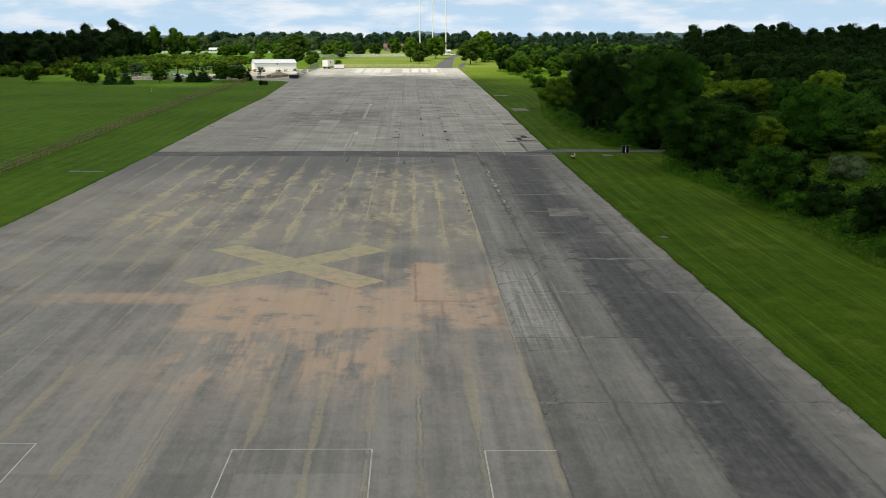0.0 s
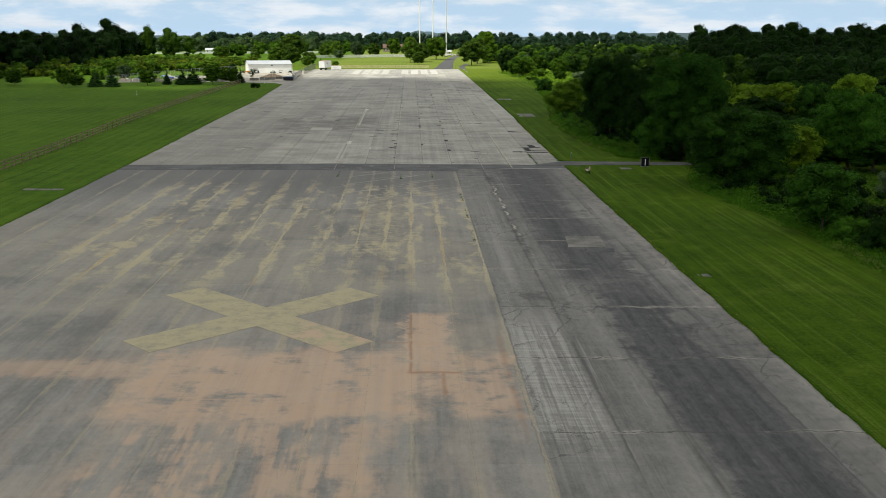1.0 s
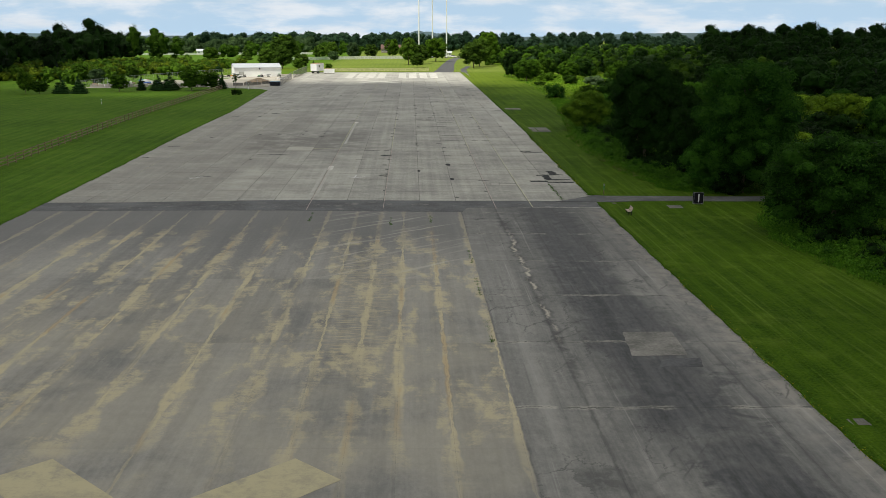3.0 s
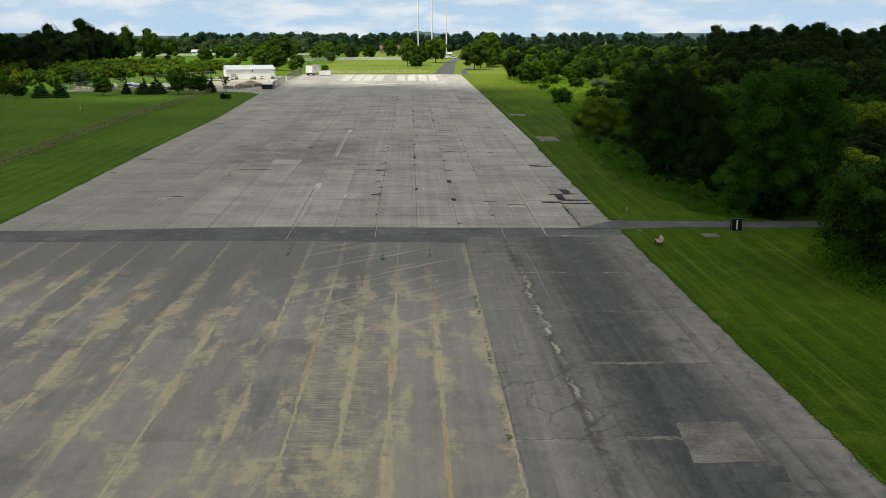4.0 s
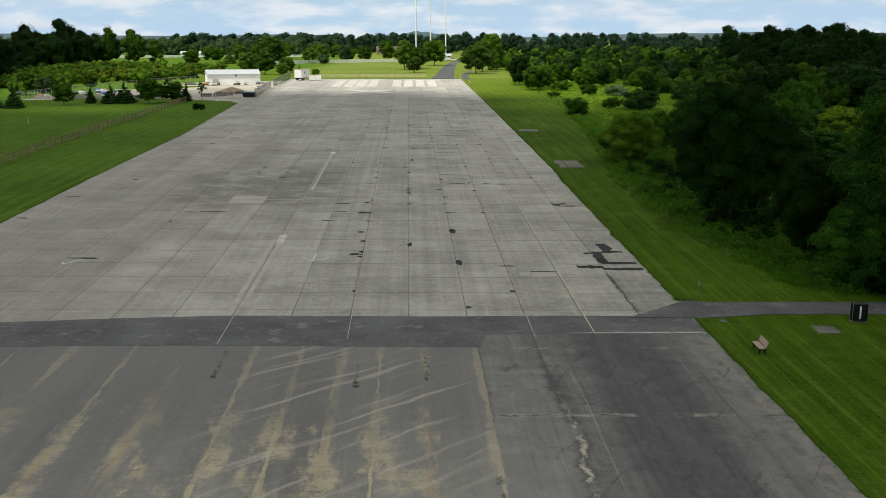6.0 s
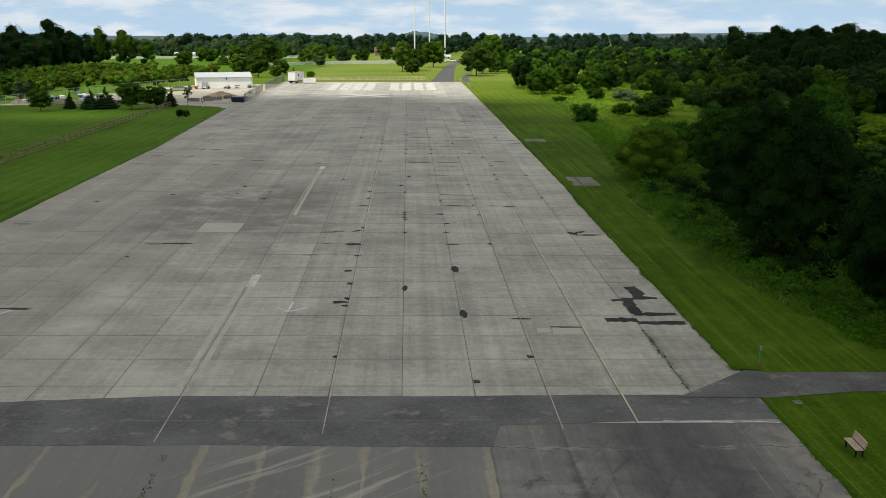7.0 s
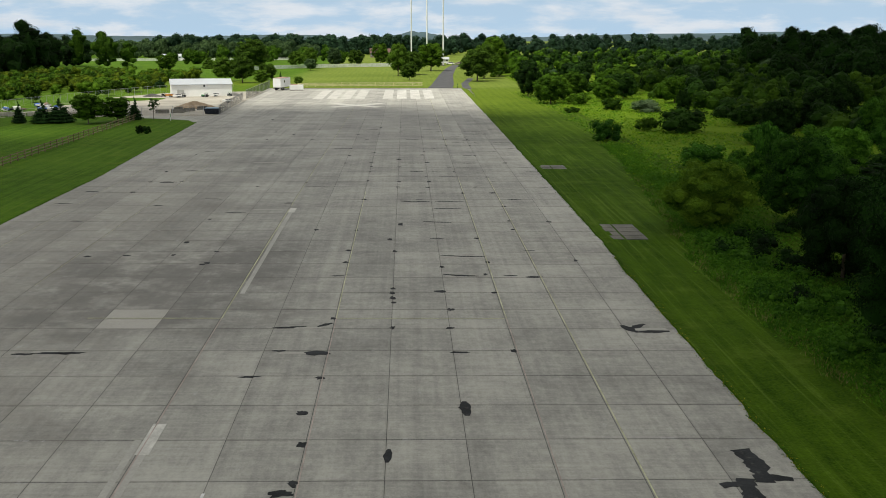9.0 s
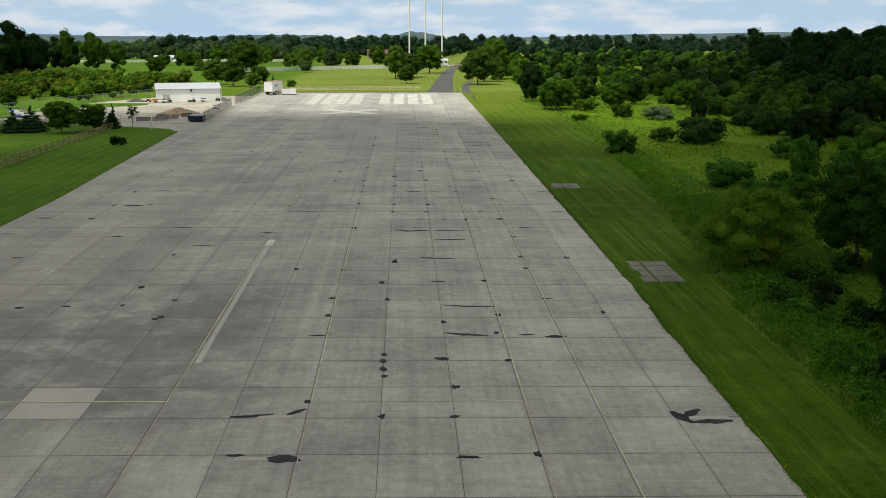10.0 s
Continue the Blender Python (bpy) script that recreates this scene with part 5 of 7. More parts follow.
def chain_fence(name, label, pts, height, screen, seed):
    root = thing(name, label, "fence", None, "yard fences", "structure")
    spots = line_points(pts, 3.0)
    bm = bmesh.new()
    rod(bm, (0, 0, -0.2), (0, 0, height), 0.045, sides=6)
    post = bpy.data.meshes.new("post")
    bm.to_mesh(post)
    bm.free()
    post.materials.append(M_STEEL)
    for x, y in spots:
        piece("post", post, root, pose(x, y, lie(x, y)))
    for (x, y), (x1, y1) in zip(spots, spots[1:]):
        a, b = Vector((x, y, lie(x, y))), Vector((x1, y1, lie(x1, y1)))
        bm = bmesh.new()
        rod(bm, a + Vector((0, 0, height - 0.03)), b + Vector((0, 0, height - 0.03)), 0.03, sides=5)
        part("top_rail", bm, M_STEEL, root)
        n = (b - a).cross(Vector((0, 0, 1))).normalized()
        bm = bmesh.new()
        if screen:
            count = max(4, int((b - a).length / 0.22))
            for i in range(count):
                p = a + (b - a) * ((i + 0.5) / count) + n * 0.03
                u = (b - a).normalized() * 0.06
                q = [bm.verts.new(p + u * s + Vector((0, 0, z)) + n * t) for s, z in ((-1, 0.08), (1, 0.08), (1, height - 0.12), (-1, height - 0.12)) for t in (0,)]
                bm.faces.new(q)
            tagged(part("privacy_slats", bm, M_SCREEN, root, "dark slats woven into the mesh"), kind="stuff")
        else:
            for k in range(7):       # woven wire, drawn as its stronger strands
                z = 0.1 + (height - 0.3) * k / 6
                rod(bm, a + Vector((0, 0, z)), b + Vector((0, 0, z)), 0.004, sides=3)
            for k in range(1, 10):
                p = a + (b - a) * (k / 10)
                rod(bm, p + Vector((0, 0, 0.05)), p + Vector((0, 0, height - 0.05)), 0.003, sides=3)
            part("wire_mesh", bm, M_STEEL, root)
    return root


chain_fence("chain_link_fence", "chain-link fence with dark screening beside the runway", [(-40.2, 362.2), (-42.0, 409.0)], 2.3, True, 1)
chain_fence("chain_link_fence", "chain-link fence with dark screening beside the runway", [(-42.0, 414.5), (-42.2, 466.0)], 2.5, True, 2)
chain_fence("chain_link_fence", "bare chain-link fence along the gravel yard", [(-43.6, 362.2), (-57, 361.4), (-72, 357.5), (-99, 354.5)], 2.0, False, 3)
chain_fence("chain_link_fence", "tall chain-link fence behind the gravel yard", [(-62, 456), (-69.5, 450), (-79, 428), (-87, 406), (-93.5, 382), (-97, 362), (-99, 354.5)], 2.1, False, 4)

# ---- sheds, trailers and yard things ----
def shed():
    m = Matrix.Translation((-64.2, 424.6, lie(-56, 430))) @ pose(0, 0, 0, 0, 0, 13.5)
    root = thing("metal_shed", "long white metal shed with a low grey gabled roof", "shed", m)
    w, d, e, r = 16.6, 14.0, 3.3, 4.5
    bm = boxes((0, w, 0, d, -0.3, e))
    # gable ends
    for x in (0.0, w):
        vs = [bm.verts.new((x, 0, e)), bm.verts.new((x, d, e)), bm.verts.new((x, d / 2, r))]
        bm.faces.new(vs)
    part("wall", bm, M_SIDING, root)
    bm = bmesh.new()
    for k in range(57):
        box(bm, k * 0.3 + 0.08, k * 0.3 + 0.14, -0.035, 0.0, 0.0, e - 0.02)
    for k in range(50):
        box(bm, w, w + 0.035, k * 0.3 + 0.08, k * 0.3 + 0.14, 0.0, e - 0.02)
    part("siding_ribs", bm, M_SIDING, root)
    bm = bmesh.new()
    for y0, y1 in ((-0.35, d / 2), (d + 0.35, d / 2)):
        z0 = e - 0.07 if y0 < 0 or y0 > d else e
        vs = [bm.verts.new(p) for p in ((-0.3, y0, z0), (w + 0.3, y0, z0), (w + 0.3, y1, r + 0.02), (-0.3, y1, r + 0.02))]
        bm.faces.new(vs)
    bmesh.ops.recalc_face_normals(bm, faces=bm.faces)
    bmesh.ops.solidify(bm, geom=bm.faces[:], thickness=-0.10)
    roof = part("roof", bm, M_ROOF, root, "low-pitched grey metal roof")
    bm = bmesh.new()
    for k in range(29):
        x = k * 0.6
        rod(bm, (x, -0.3, e + 0.05), (x, d / 2, r + 0.12), 0.03, sides=4)
        rod(bm, (x, d + 0.3, e + 0.05), (x, d / 2, r + 0.12), 0.03, sides=4)
    part("roof_seams", bm, M_ROOF, roof)
    part("ridge_cap", boxes((-0.3, w + 0.3, d / 2 - 0.25, d / 2 + 0.25, r + 0.08, r + 0.16), bevel=0.03), M_ROOF, roof)
    part("trim", boxes((-0.02, w + 0.02, -0.06, -0.036, e - 0.18, e), (w - 0.12, w + 0.05, -0.06, -0.036, 0, e)), M_WHITE, root)
    door = part("garage_door", boxes((1.6, 3.4, -0.08, -0.036, 0, 1.9), bevel=0.01), M_GREYDOOR, root, "grey roll-up door")
    bm = bmesh.new()
    for k in range(6):
        box(bm, 1.65, 3.35, -0.10, -0.08, 0.15 + k * 0.3, 0.40 + k * 0.3)
    part("door_panel", bm, M_GREYDOOR, door)
    part("wall_lamp", boxes((8.8, 9.2, -0.30, -0.036, 2.6, 3.2), bevel=0.03), M_DARK, root, "dark wall lamp")
    part("door", boxes((w + 0.036, w + 0.09, 6.0, 9.2, 0, 2.9), bevel=0.01), M_DARK, root, "dark open doorway")
    part("door", boxes((w + 0.036, w + 0.08, 2.5, 4.5, 0, 2.6), bevel=0.01), M_GREYDOOR, root, "grey sliding door")


shed()


def wheel_set(root, spots, r, w):
    for x, y in spots:
        bm = bmesh.new()
        rod(bm, (x - w / 2, y, r), (x + w / 2, y, r), r, sides=14)
        t = part("wheel", bm, M_TYRE, root)
        bm = bmesh.new()
        rod(bm, (x - w / 2 - 0.02, y, r), (x + w / 2 + 0.02, y, r), r * 0.55, sides=10)
        part("rim", bm, M_STEEL, t)


def box_trailer():
    root = thing("box_trailer", "tall white box trailer with a rusty roof", "trailer", tilt(-37.4, 458.0, 0.0, -14))
    part("body", boxes((-1.3, 1.3, -4.2, 4.2, 0.9, 3.7), bevel=0.04), M_WHITE, root)
    part("roof", boxes((-1.34, 1.34, -4.24, 4.24, 3.7, 3.80), bevel=0.02), M_RUST, root, "rust-stained roof sheet")
    part("rear_door", boxes((-1.2, -0.02, -4.26, -4.2, 1.0, 3.6), bevel=0.01), M_WHITE, root)
    part("rear_door", boxes((0.02, 1.2, -4.26, -4.2, 1.0, 3.6), bevel=0.01), M_WHITE, root)
    part("frame", boxes((-0.5, -0.35, -4.2, 4.0, 0.65, 0.9), (0.35, 0.5, -4.2, 4.0, 0.65, 0.9), (-1.2, 1.2, -4.25, -4.1, 0.5, 0.65)), M_DARK, root)
    part("window", boxes((1.30, 1.33, -1.6, -0.8, 2.3, 3.0)), M_DARKGLASS, root)
    wheel_set(root, ((-1.05, -2.6), (1.05, -2.6), (-1.05, -1.5), (1.05, -1.5)), 0.5, 0.3)


def low_container():
    root = thing("low_container", "low white open-topped container beside the trailer", "container", tilt(-32.6, 455.5, 0.0, 4))
    part("body", boxes((-2.1, 2.1, -1.1, -1.0, 0.2, 1.7), (-2.1, 2.1, 1.0, 1.1, 0.2, 1.7), (-2.1, -2.0, -1.0, 1.0, 0.2, 1.7), (2.0, 2.1, -1.0, 1.0, 0.2, 1.7), (-2.1, 2.1, -1.0, 1.0, 0.2, 0.3)), M_WHITE, root)
    for k in range(8):
        part("side_rib", boxes((-1.95 + k * 0.54, -1.85 + k * 0.54, -1.17, -1.1, 0.25, 1.6)), M_WHITE, root)
    part("skid", boxes((-2.0, 2.0, -0.9, -0.7, 0.0, 0.2), (-2.0, 2.0, 0.7, 0.9, 0.0, 0.2)), M_DARK, root)
    part("load", boxes((-1.9, 0.4, -0.9, 0.9, 0.3, 1.9), bevel=0.25), M_RUST, root, "rusty scrap in the container")


def dumpster():
    root = thing("dumpster", "dark navy steel dumpster with a pale blue load", "dumpster", tilt(-41.9, 363.6, 0.02, 0))
    bm = bmesh.new()
    vs = [bm.verts.new(p) for p in ((-1.5, -0.7, 0.15), (1.5, -0.7, 0.15), (1.5, 1.0, 0.15), (-1.5, 1.0, 0.15), (-1.7, -1.0, 1.25), (1.7, -1.0, 1.25), (1.7, 1.0, 1.25), (-1.7, 1.0, 1.25))]
    for f in ((0, 1, 2, 3), (0, 1, 5, 4), (1, 2, 6, 5), (2, 3, 7, 6), (3, 0, 4, 7)):
        bm.faces.new([vs[k] for k in f])
    bmesh.ops.recalc_face_normals(bm, faces=bm.faces)
    bmesh.ops.solidify(bm, geom=bm.faces[:], thickness=0.05)
    part("body", bm, M_NAVY, root)
    part("rim", boxes((-1.78, 1.78, -1.08, -0.98, 1.18, 1.30), (-1.78, 1.78, 0.98, 1.08, 1.18, 1.30), (-1.78, -1.68, -1.0, 1.0, 1.18, 1.30), (1.68, 1.78, -1.0, 1.0, 1.18, 1.30), bevel=0.015), M_NAVY, root)
    for k in range(5):
        part("side_rib", boxes((-1.4 + k * 0.68, -1.3 + k * 0.68, -1.0, -0.78, 0.3, 1.2)), M_NAVY, root)
    part("load", boxes((-1.5, 1.5, -0.8, 0.85, 0.9, 1.52), bevel=0.12), M_PALEBLUE, root, "pale blue crates piled above the rim")


def mound(name, label, x, y, rx, ry, h, mat, seed):
    rng = np.random.default_rng(seed)
    verts, faces, rings, seg = [(0, 0, h)], [], 7, 26
    for i in range(1, rings + 1):
        t = i / rings
        for k in range(seg):
            a = 6.2832 * k / seg
            q = t * (1 + 0.15 * noise.noise((math.cos(a) * 2 + seed, math.sin(a) * 2, 1)))
            verts.append((math.cos(a) * rx * q, math.sin(a) * ry * q, max(-0.1, h * (1 - t) ** 0.9 * (1 + rng.uniform(-0.12, 0.12))) - (0.15 if i == rings else 0)))
    for k in range(seg):
        faces.append((0, 1 + k, 1 + (k + 1) % seg))
        for i in range(rings - 1):
            a, b = 1 + i * seg + k, 1 + i * seg + (k + 1) % seg
            faces.append((a, a + seg, b + seg, b))
    ob = new(name, mesh_of(name, verts, faces, mat, False))
    ob.matrix_basis = Matrix.Translation((x, y, lie(x, y) + 0.06))
    return tagged(ob, label, "pile")


def barrier(x, y, turn):
    root = thing("concrete_barrier", "low grey concrete road barrier on the gravel", "barrier", tilt(x, y, 0.06, turn), "concrete barriers")
    bm = bmesh.new()
    prof = [(-0.30, 0), (-0.30, 0.08), (-0.12, 0.35), (-0.08, 0.82), (0.08, 0.82), (0.12, 0.35), (0.30, 0.08), (0.30, 0)]
    ends = [[bm.verts.new((s * 1.5, px, pz)) for px, pz in prof] for s in (-1, 1)]
    for k in range(len(prof)):
        j = (k + 1) % len(prof)
        bm.faces.new((ends[0][k], ends[0][j], ends[1][j], ends[1][k]))
    bm.faces.new(ends[0]), bm.faces.new(ends[1])
    bmesh.ops.recalc_face_normals(bm, faces=bm.faces)
    part("body", bm, M_PAD, root)


def tractor(x, y, turn, paint, label):
    root = thing("tractor", label, "tractor", tilt(x, y, 0.06, turn) @ Matrix.Diagonal((0.64, 0.64, 0.55, 1)))
    part("body", boxes((-0.35, 0.35, 0.1, 1.7, 0.55, 1.15), bevel=0.06), paint, root)
    part("cab", boxes((-0.55, 0.55, -1.0, 0.1, 0.7, 1.0), (-0.55, -0.48, -1.0, -0.92, 1.0, 2.0), (0.48, 0.55, -1.0, -0.92, 1.0, 2.0), (-0.55, -0.48, 0.0, 0.08, 1.0, 2.0), (0.48, 0.55, 0.0, 0.08, 1.0, 2.0)), M_DARK, root)
    part("canopy", boxes((-0.65, 0.65, -1.1, 0.2, 2.0, 2.08), bevel=0.03), paint, root)
    part("seat", boxes((-0.25, 0.25, -0.8, -0.35, 1.0, 1.15), (-0.25, 0.25, -0.85, -0.75, 1.1, 1.5), bevel=0.03), M_DARK, root)
    wheel_set(root, ((-0.75, -0.6), (0.75, -0.6)), 0.62, 0.34)
    wheel_set(root, ((-0.6, 1.35), (0.6, 1.35)), 0.38, 0.24)


def cart(x, y, turn, paint, label):
    root = thing("utility_cart", label, "cart", tilt(x, y, 0.06, turn) @ Matrix.Diagonal((0.8, 0.8, 0.8, 1)))
    part("bed", boxes((-0.8, 0.8, -1.5, 1.5, 0.5, 0.62), (-0.8, -0.74, -1.5, 1.5, 0.62, 1.0), (0.74, 0.8, -1.5, 1.5, 0.62, 1.0), (-0.74, 0.74, 1.44, 1.5, 0.62, 1.0), bevel=0.01), paint, root)
    part("load", boxes((-0.6, 0.6, -1.2, 0.6, 0.62, 1.15), bevel=0.15), M_DARK, root)
    part("drawbar", boxes((-0.06, 0.06, 1.5, 2.6, 0.45, 0.55)), M_DARK, root)
    wheel_set(root, ((-0.85, -0.2), (0.85, -0.2)), 0.36, 0.2)


box_trailer()
low_container()
dumpster()
mound("gravel_pile", "brown heap of earth in the gravel yard", -49.6, 383.0, 5.2, 4.0, 1.6, M_DIRT, 2)
mound("rubble_pile", "low heap of pale rubble by the gate", -45.4, 359.3, 2.6, 1.0, 0.35, M_GRAVEL, 3)
mound("gravel_pile", "dark heap of stone beside the shed", -69.8, 426.0, 3.0, 2.2, 0.8, M_BED, 5)
for a in ((-53.6, 366.5, 4), (-50.4, 367.4, 8), (-51.6, 374.0, 62), (-48.6, 371.5, 50), (-46.6, 376.5, 55)):
    barrier(*a)
tractor(-54.6, 423.0, 70, M_GREENPAINT, "small green tractor parked before the shed")
tractor(-60.6, 422.0, 80, M_DARK, "dark tractor parked before the shed")
tractor(-66.4, 424.5, 20, M_DARK, "dark machine parked at the shed's corner")
cart(-64.0, 422.3, 85, M_ORANGE, "orange utility cart on the gravel")
cart(-61.8, 420.8, 95, M_WHITE, "white utility cart on the gravel")
cart(-52.2, 425.0, 80, M_WHITE, "white utility cart on the gravel")
cart(-44.6, 400.0, 88, M_WHITE, "white cart behind the screened fence")
tractor(-48.6, 427.5, 10, M_GREENPAINT, "green tractor beside the shed")


def rubbish(x, y, seed, label):
    """A heap of boards, sheets and a tarpaulin."""
    rng = np.random.default_rng(seed)
    root = thing("scrap_heap", label, "scrap", tilt(x, y, 0.06, seed * 40))
    for k in range(9):
        bm = boxes((-rng.uniform(0.4, 1.4), rng.uniform(0.4, 1.4), -rng.uniform(0.2, 0.6), rng.uniform(0.2, 0.6), 0, rng.uniform(0.15, 0.7)), bevel=0.03)
        bmesh.ops.transform(bm, matrix=pose(rng.uniform(-2.5, 2.5), rng.uniform(-1.5, 1.5), rng.uniform(0, 0.5), rng.uniform(-14, 14), rng.uniform(-14, 14), rng.uniform(0, 180)), verts=bm.verts)
        part("scrap_piece", bm, (M_BLUETARP, M_WHITE, M_GREYDOOR, M_RUST, M_WHITE, M_DARK)[k % 6], root)


rubbish(-86.0, 384.0, 3, "heap of boards and blue tarpaulin in the yard")
rubbish(-89.5, 375.0, 5, "heap of pale boards and scrap in the yard")
rubbish(-82.0, 377.0, 7, "heap of grey scrap in the yard")
rubbish(-93.5, 363.0, 9, "heap of white boards behind the fence")



def block(x, y, turn, k):
    root = thing("concrete_block", "pale weathered concrete block lying along the yard fence", "block", tilt(x, y, 0.06, turn), "concrete blocks by the fence")
    part("body", boxes((-0.9, 0.9, -0.35, 0.35, 0.0, 0.75 + 0.12 * (k % 3)), bevel=0.04), M_GRAVEL, root)
    part("lifting_eye", boxes((-0.12, 0.12, -0.03, 0.03, 0.70, 0.95 + 0.12 * (k % 3)), bevel=0.01), M_STEEL, root)


for k in range(16):
    if k not in (3, 8, 9, 13):
        block(-95.0 + k * 2.15, 358.6 + 0.12 * (k * 7 % 5), (k * 37 % 11) - 5, k)

# ---- by the runway ----
def sign():
    root = thing("runway_sign", "black box sign with a white figure one on a concrete base", "sign", tilt(29.3, 150.6, -0.05, 0) @ Matrix.Diagonal((0.88, 0.88, 0.92, 1)))
    part("base", boxes((-0.66, 0.66, -0.36, 0.34, -0.1, 0.06), bevel=0.02), M_PAD, root, "pale concrete footing")
    body = part("body", boxes((-0.56, 0.56, -0.24, 0.24, 0.14, 1.36), bevel=0.01), M_DARK, root)
    for x in (-0.45, 0.45):
        part("foot", boxes((x - 0.05, x + 0.05, -0.15, 0.15, 0.07, 0.14)), M_STEEL, root)
    part("edge_trim", boxes((-0.585, -0.563, -0.262, -0.225, 0.12, 1.385), (0.563, 0.585, -0.262, -0.225, 0.12, 1.385), (-0.563, 0.563, -0.262, -0.225, 1.363, 1.385), (-0.585, -0.563, 0.225, 0.262, 0.12, 1.385), (0.563, 0.585, 0.225, 0.262, 0.12, 1.385)), M_STEEL, body, "pale metal edging")
    cu = bpy.data.curves.new("figure", "FONT")
    cu.body, cu.size, cu.extrude, cu.align_x = "1", 1.36, 0.004, "CENTER"
    tmp = new("figure_source", cu)
    bpy.context.view_layer.update()
    me = bpy.data.meshes.new_from_object(tmp.evaluated_get(bpy.context.evaluated_depsgraph_get()))
    bpy.data.objects.remove(tmp)
    me.materials.clear()
    me.materials.append(M_WHITE)
    piece("figure", me, body, pose(0.0, -0.248, 0.27, 90, 0, 0), "white figure one")


def bench():
    root = thing("bench", "park bench with pinkish boards and black legs, facing the runway", "bench", tilt(20.7, 144.2, 0.0, -92) @ Matrix.Diagonal((0.82, 0.82, 0.82, 1)))
    for k in range(3):
        part("seat_board", boxes((-0.9, 0.9, -0.36 + k * 0.16, -0.22 + k * 0.16, 0.44, 0.48), bevel=0.008), M_BENCH, root)
    for k in range(3):
        bm = boxes((-0.9, 0.9, -0.02, 0.02, -0.065, 0.065), bevel=0.008)
        bmesh.ops.transform(bm, matrix=pose(0, 0.16 + k * 0.045, 0.58 + k * 0.15, -16, 0, 0), verts=bm.verts)
        part("back_board", bm, M_BENCH, root)
    for x in (-0.7, 0.7):
        part("leg", boxes((x - 0.04, x + 0.04, -0.30, -0.22, 0, 0.44), (x - 0.04, x + 0.04, 0.08, 0.16, 0, 0.44), (x - 0.04, x + 0.04, -0.34, 0.16, 0.38, 0.44)), M_DARK, root)
        bm = bmesh.new()
        rod(bm, (x, 0.14, 0.42), (x, 0.30, 0.98), 0.035, sides=6)
        part("back_support", bm, M_DARK, root)


def marker_post(x, y, h, label, low, high):
    root = thing("marker_post", label, "post", tilt(x, y), "marker posts")
    part("post", boxes((-0.05, 0.05, -0.05, 0.05, -0.2, h * 0.55), bevel=0.008), low, root)
    part("band", boxes((-0.055, 0.055, -0.055, 0.055, h * 0.45, h * 0.8), bevel=0.008), M_GREENPAINT, root)
    part("cap", boxes((-0.05, 0.05, -0.05, 0.05, h * 0.8, h), bevel=0.008), high, root)


sign()
bench()
marker_post(20.4, 156.5, 1.15, "short wooden marker post with a green band and pale top", M_WOOD, M_STEEL)
marker_post(-47.4, 346.3, 1.9, "white pipe marker standing in the grass", M_WHITE, M_WHITE)
marker_post(-71.5, 285.0, 1.1, "thin pale marker post in the meadow", M_WHITE, M_WHITE)
marker_post(17.6, 464.0, 1.5, "dark bollard at the runway's far corner", M_DARK, M_DARK)


def mast(x, y, h):
    root = thing("mast", "very tall slender white mast", "mast", Matrix.Translation((x, y, lie(x, y))), "white masts")
    for k in range(6):
        bm = bmesh.new()
        rod(bm, (0, 0, k * h / 6 - (0.5 if k == 0 else 0)), (0, 0, (k + 1) * h / 6), 0.40 - k * 0.03, 0.37 - k * 0.03, 16)
        part("shaft_section", bm, M_WHITE, root)
    for k in range(1, 6):
        bm = bmesh.new()
        rod(bm, (0, 0, k * h / 6 - 0.12), (0, 0, k * h / 6 + 0.12), 0.46 - k * 0.03, sides=16)
        part("joint_collar", bm, M_WHITE, root)
    part("base", boxes((-1.2, 1.2, -1.2, 1.2, -0.3, 0.5), bevel=0.05), M_PAD, root)


mast(4.3, 690, 75)
mast(12.6, 694, 75)
mast(21.0, 686, 75)


def house(x, y, turn, w, d, e, r, label, wall, roofing):
    root = thing("house", label, "house", Matrix.Translation((x, y, lie(x, y))) @ pose(0, 0, 0, 0, 0, turn), "far houses")
    bm = boxes((-w / 2, w / 2, -d / 2, d / 2, -0.5, e))
    for s in (-1, 1):
        bm.faces.new([bm.verts.new(p) for p in ((s * w / 2, -d / 2, e), (s * w / 2, d / 2, e), (s * w / 2, 0, r))])
    part("wall", bm, wall, root)
    bm = bmesh.new()
    for s in (-1, 1):
        bm.faces.new([bm.verts.new(p) for p in ((-w / 2 - 0.5, s * (d / 2 + 0.5), e - 0.25), (w / 2 + 0.5, s * (d / 2 + 0.5), e - 0.25), (w / 2 + 0.5, 0, r), (-w / 2 - 0.5, 0, r))])
    bmesh.ops.recalc_face_normals(bm, faces=bm.faces)
    bmesh.ops.solidify(bm, geom=bm.faces[:], thickness=-0.25)
    part("roof", bm, roofing, root)
    for k in range(4):
        x0 = -w / 2 + w * (k + 0.5) / 4
        for z in ((1.0, 2.4),) if e < 4 else ((1.0, 2.4), (3.9, 5.2)):
            win = part("window", boxes((x0 - 0.6, x0 + 0.6, -d / 2 - 0.06, -d / 2 - 0.004, z[0], z[1])), M_WHITE, root)
            part("pane", boxes((x0 - 0.48, x0 + 0.48, -d / 2 - 0.08, -d / 2 - 0.06, z[0] + 0.1, z[1] - 0.1)), M_DARKGLASS, win)


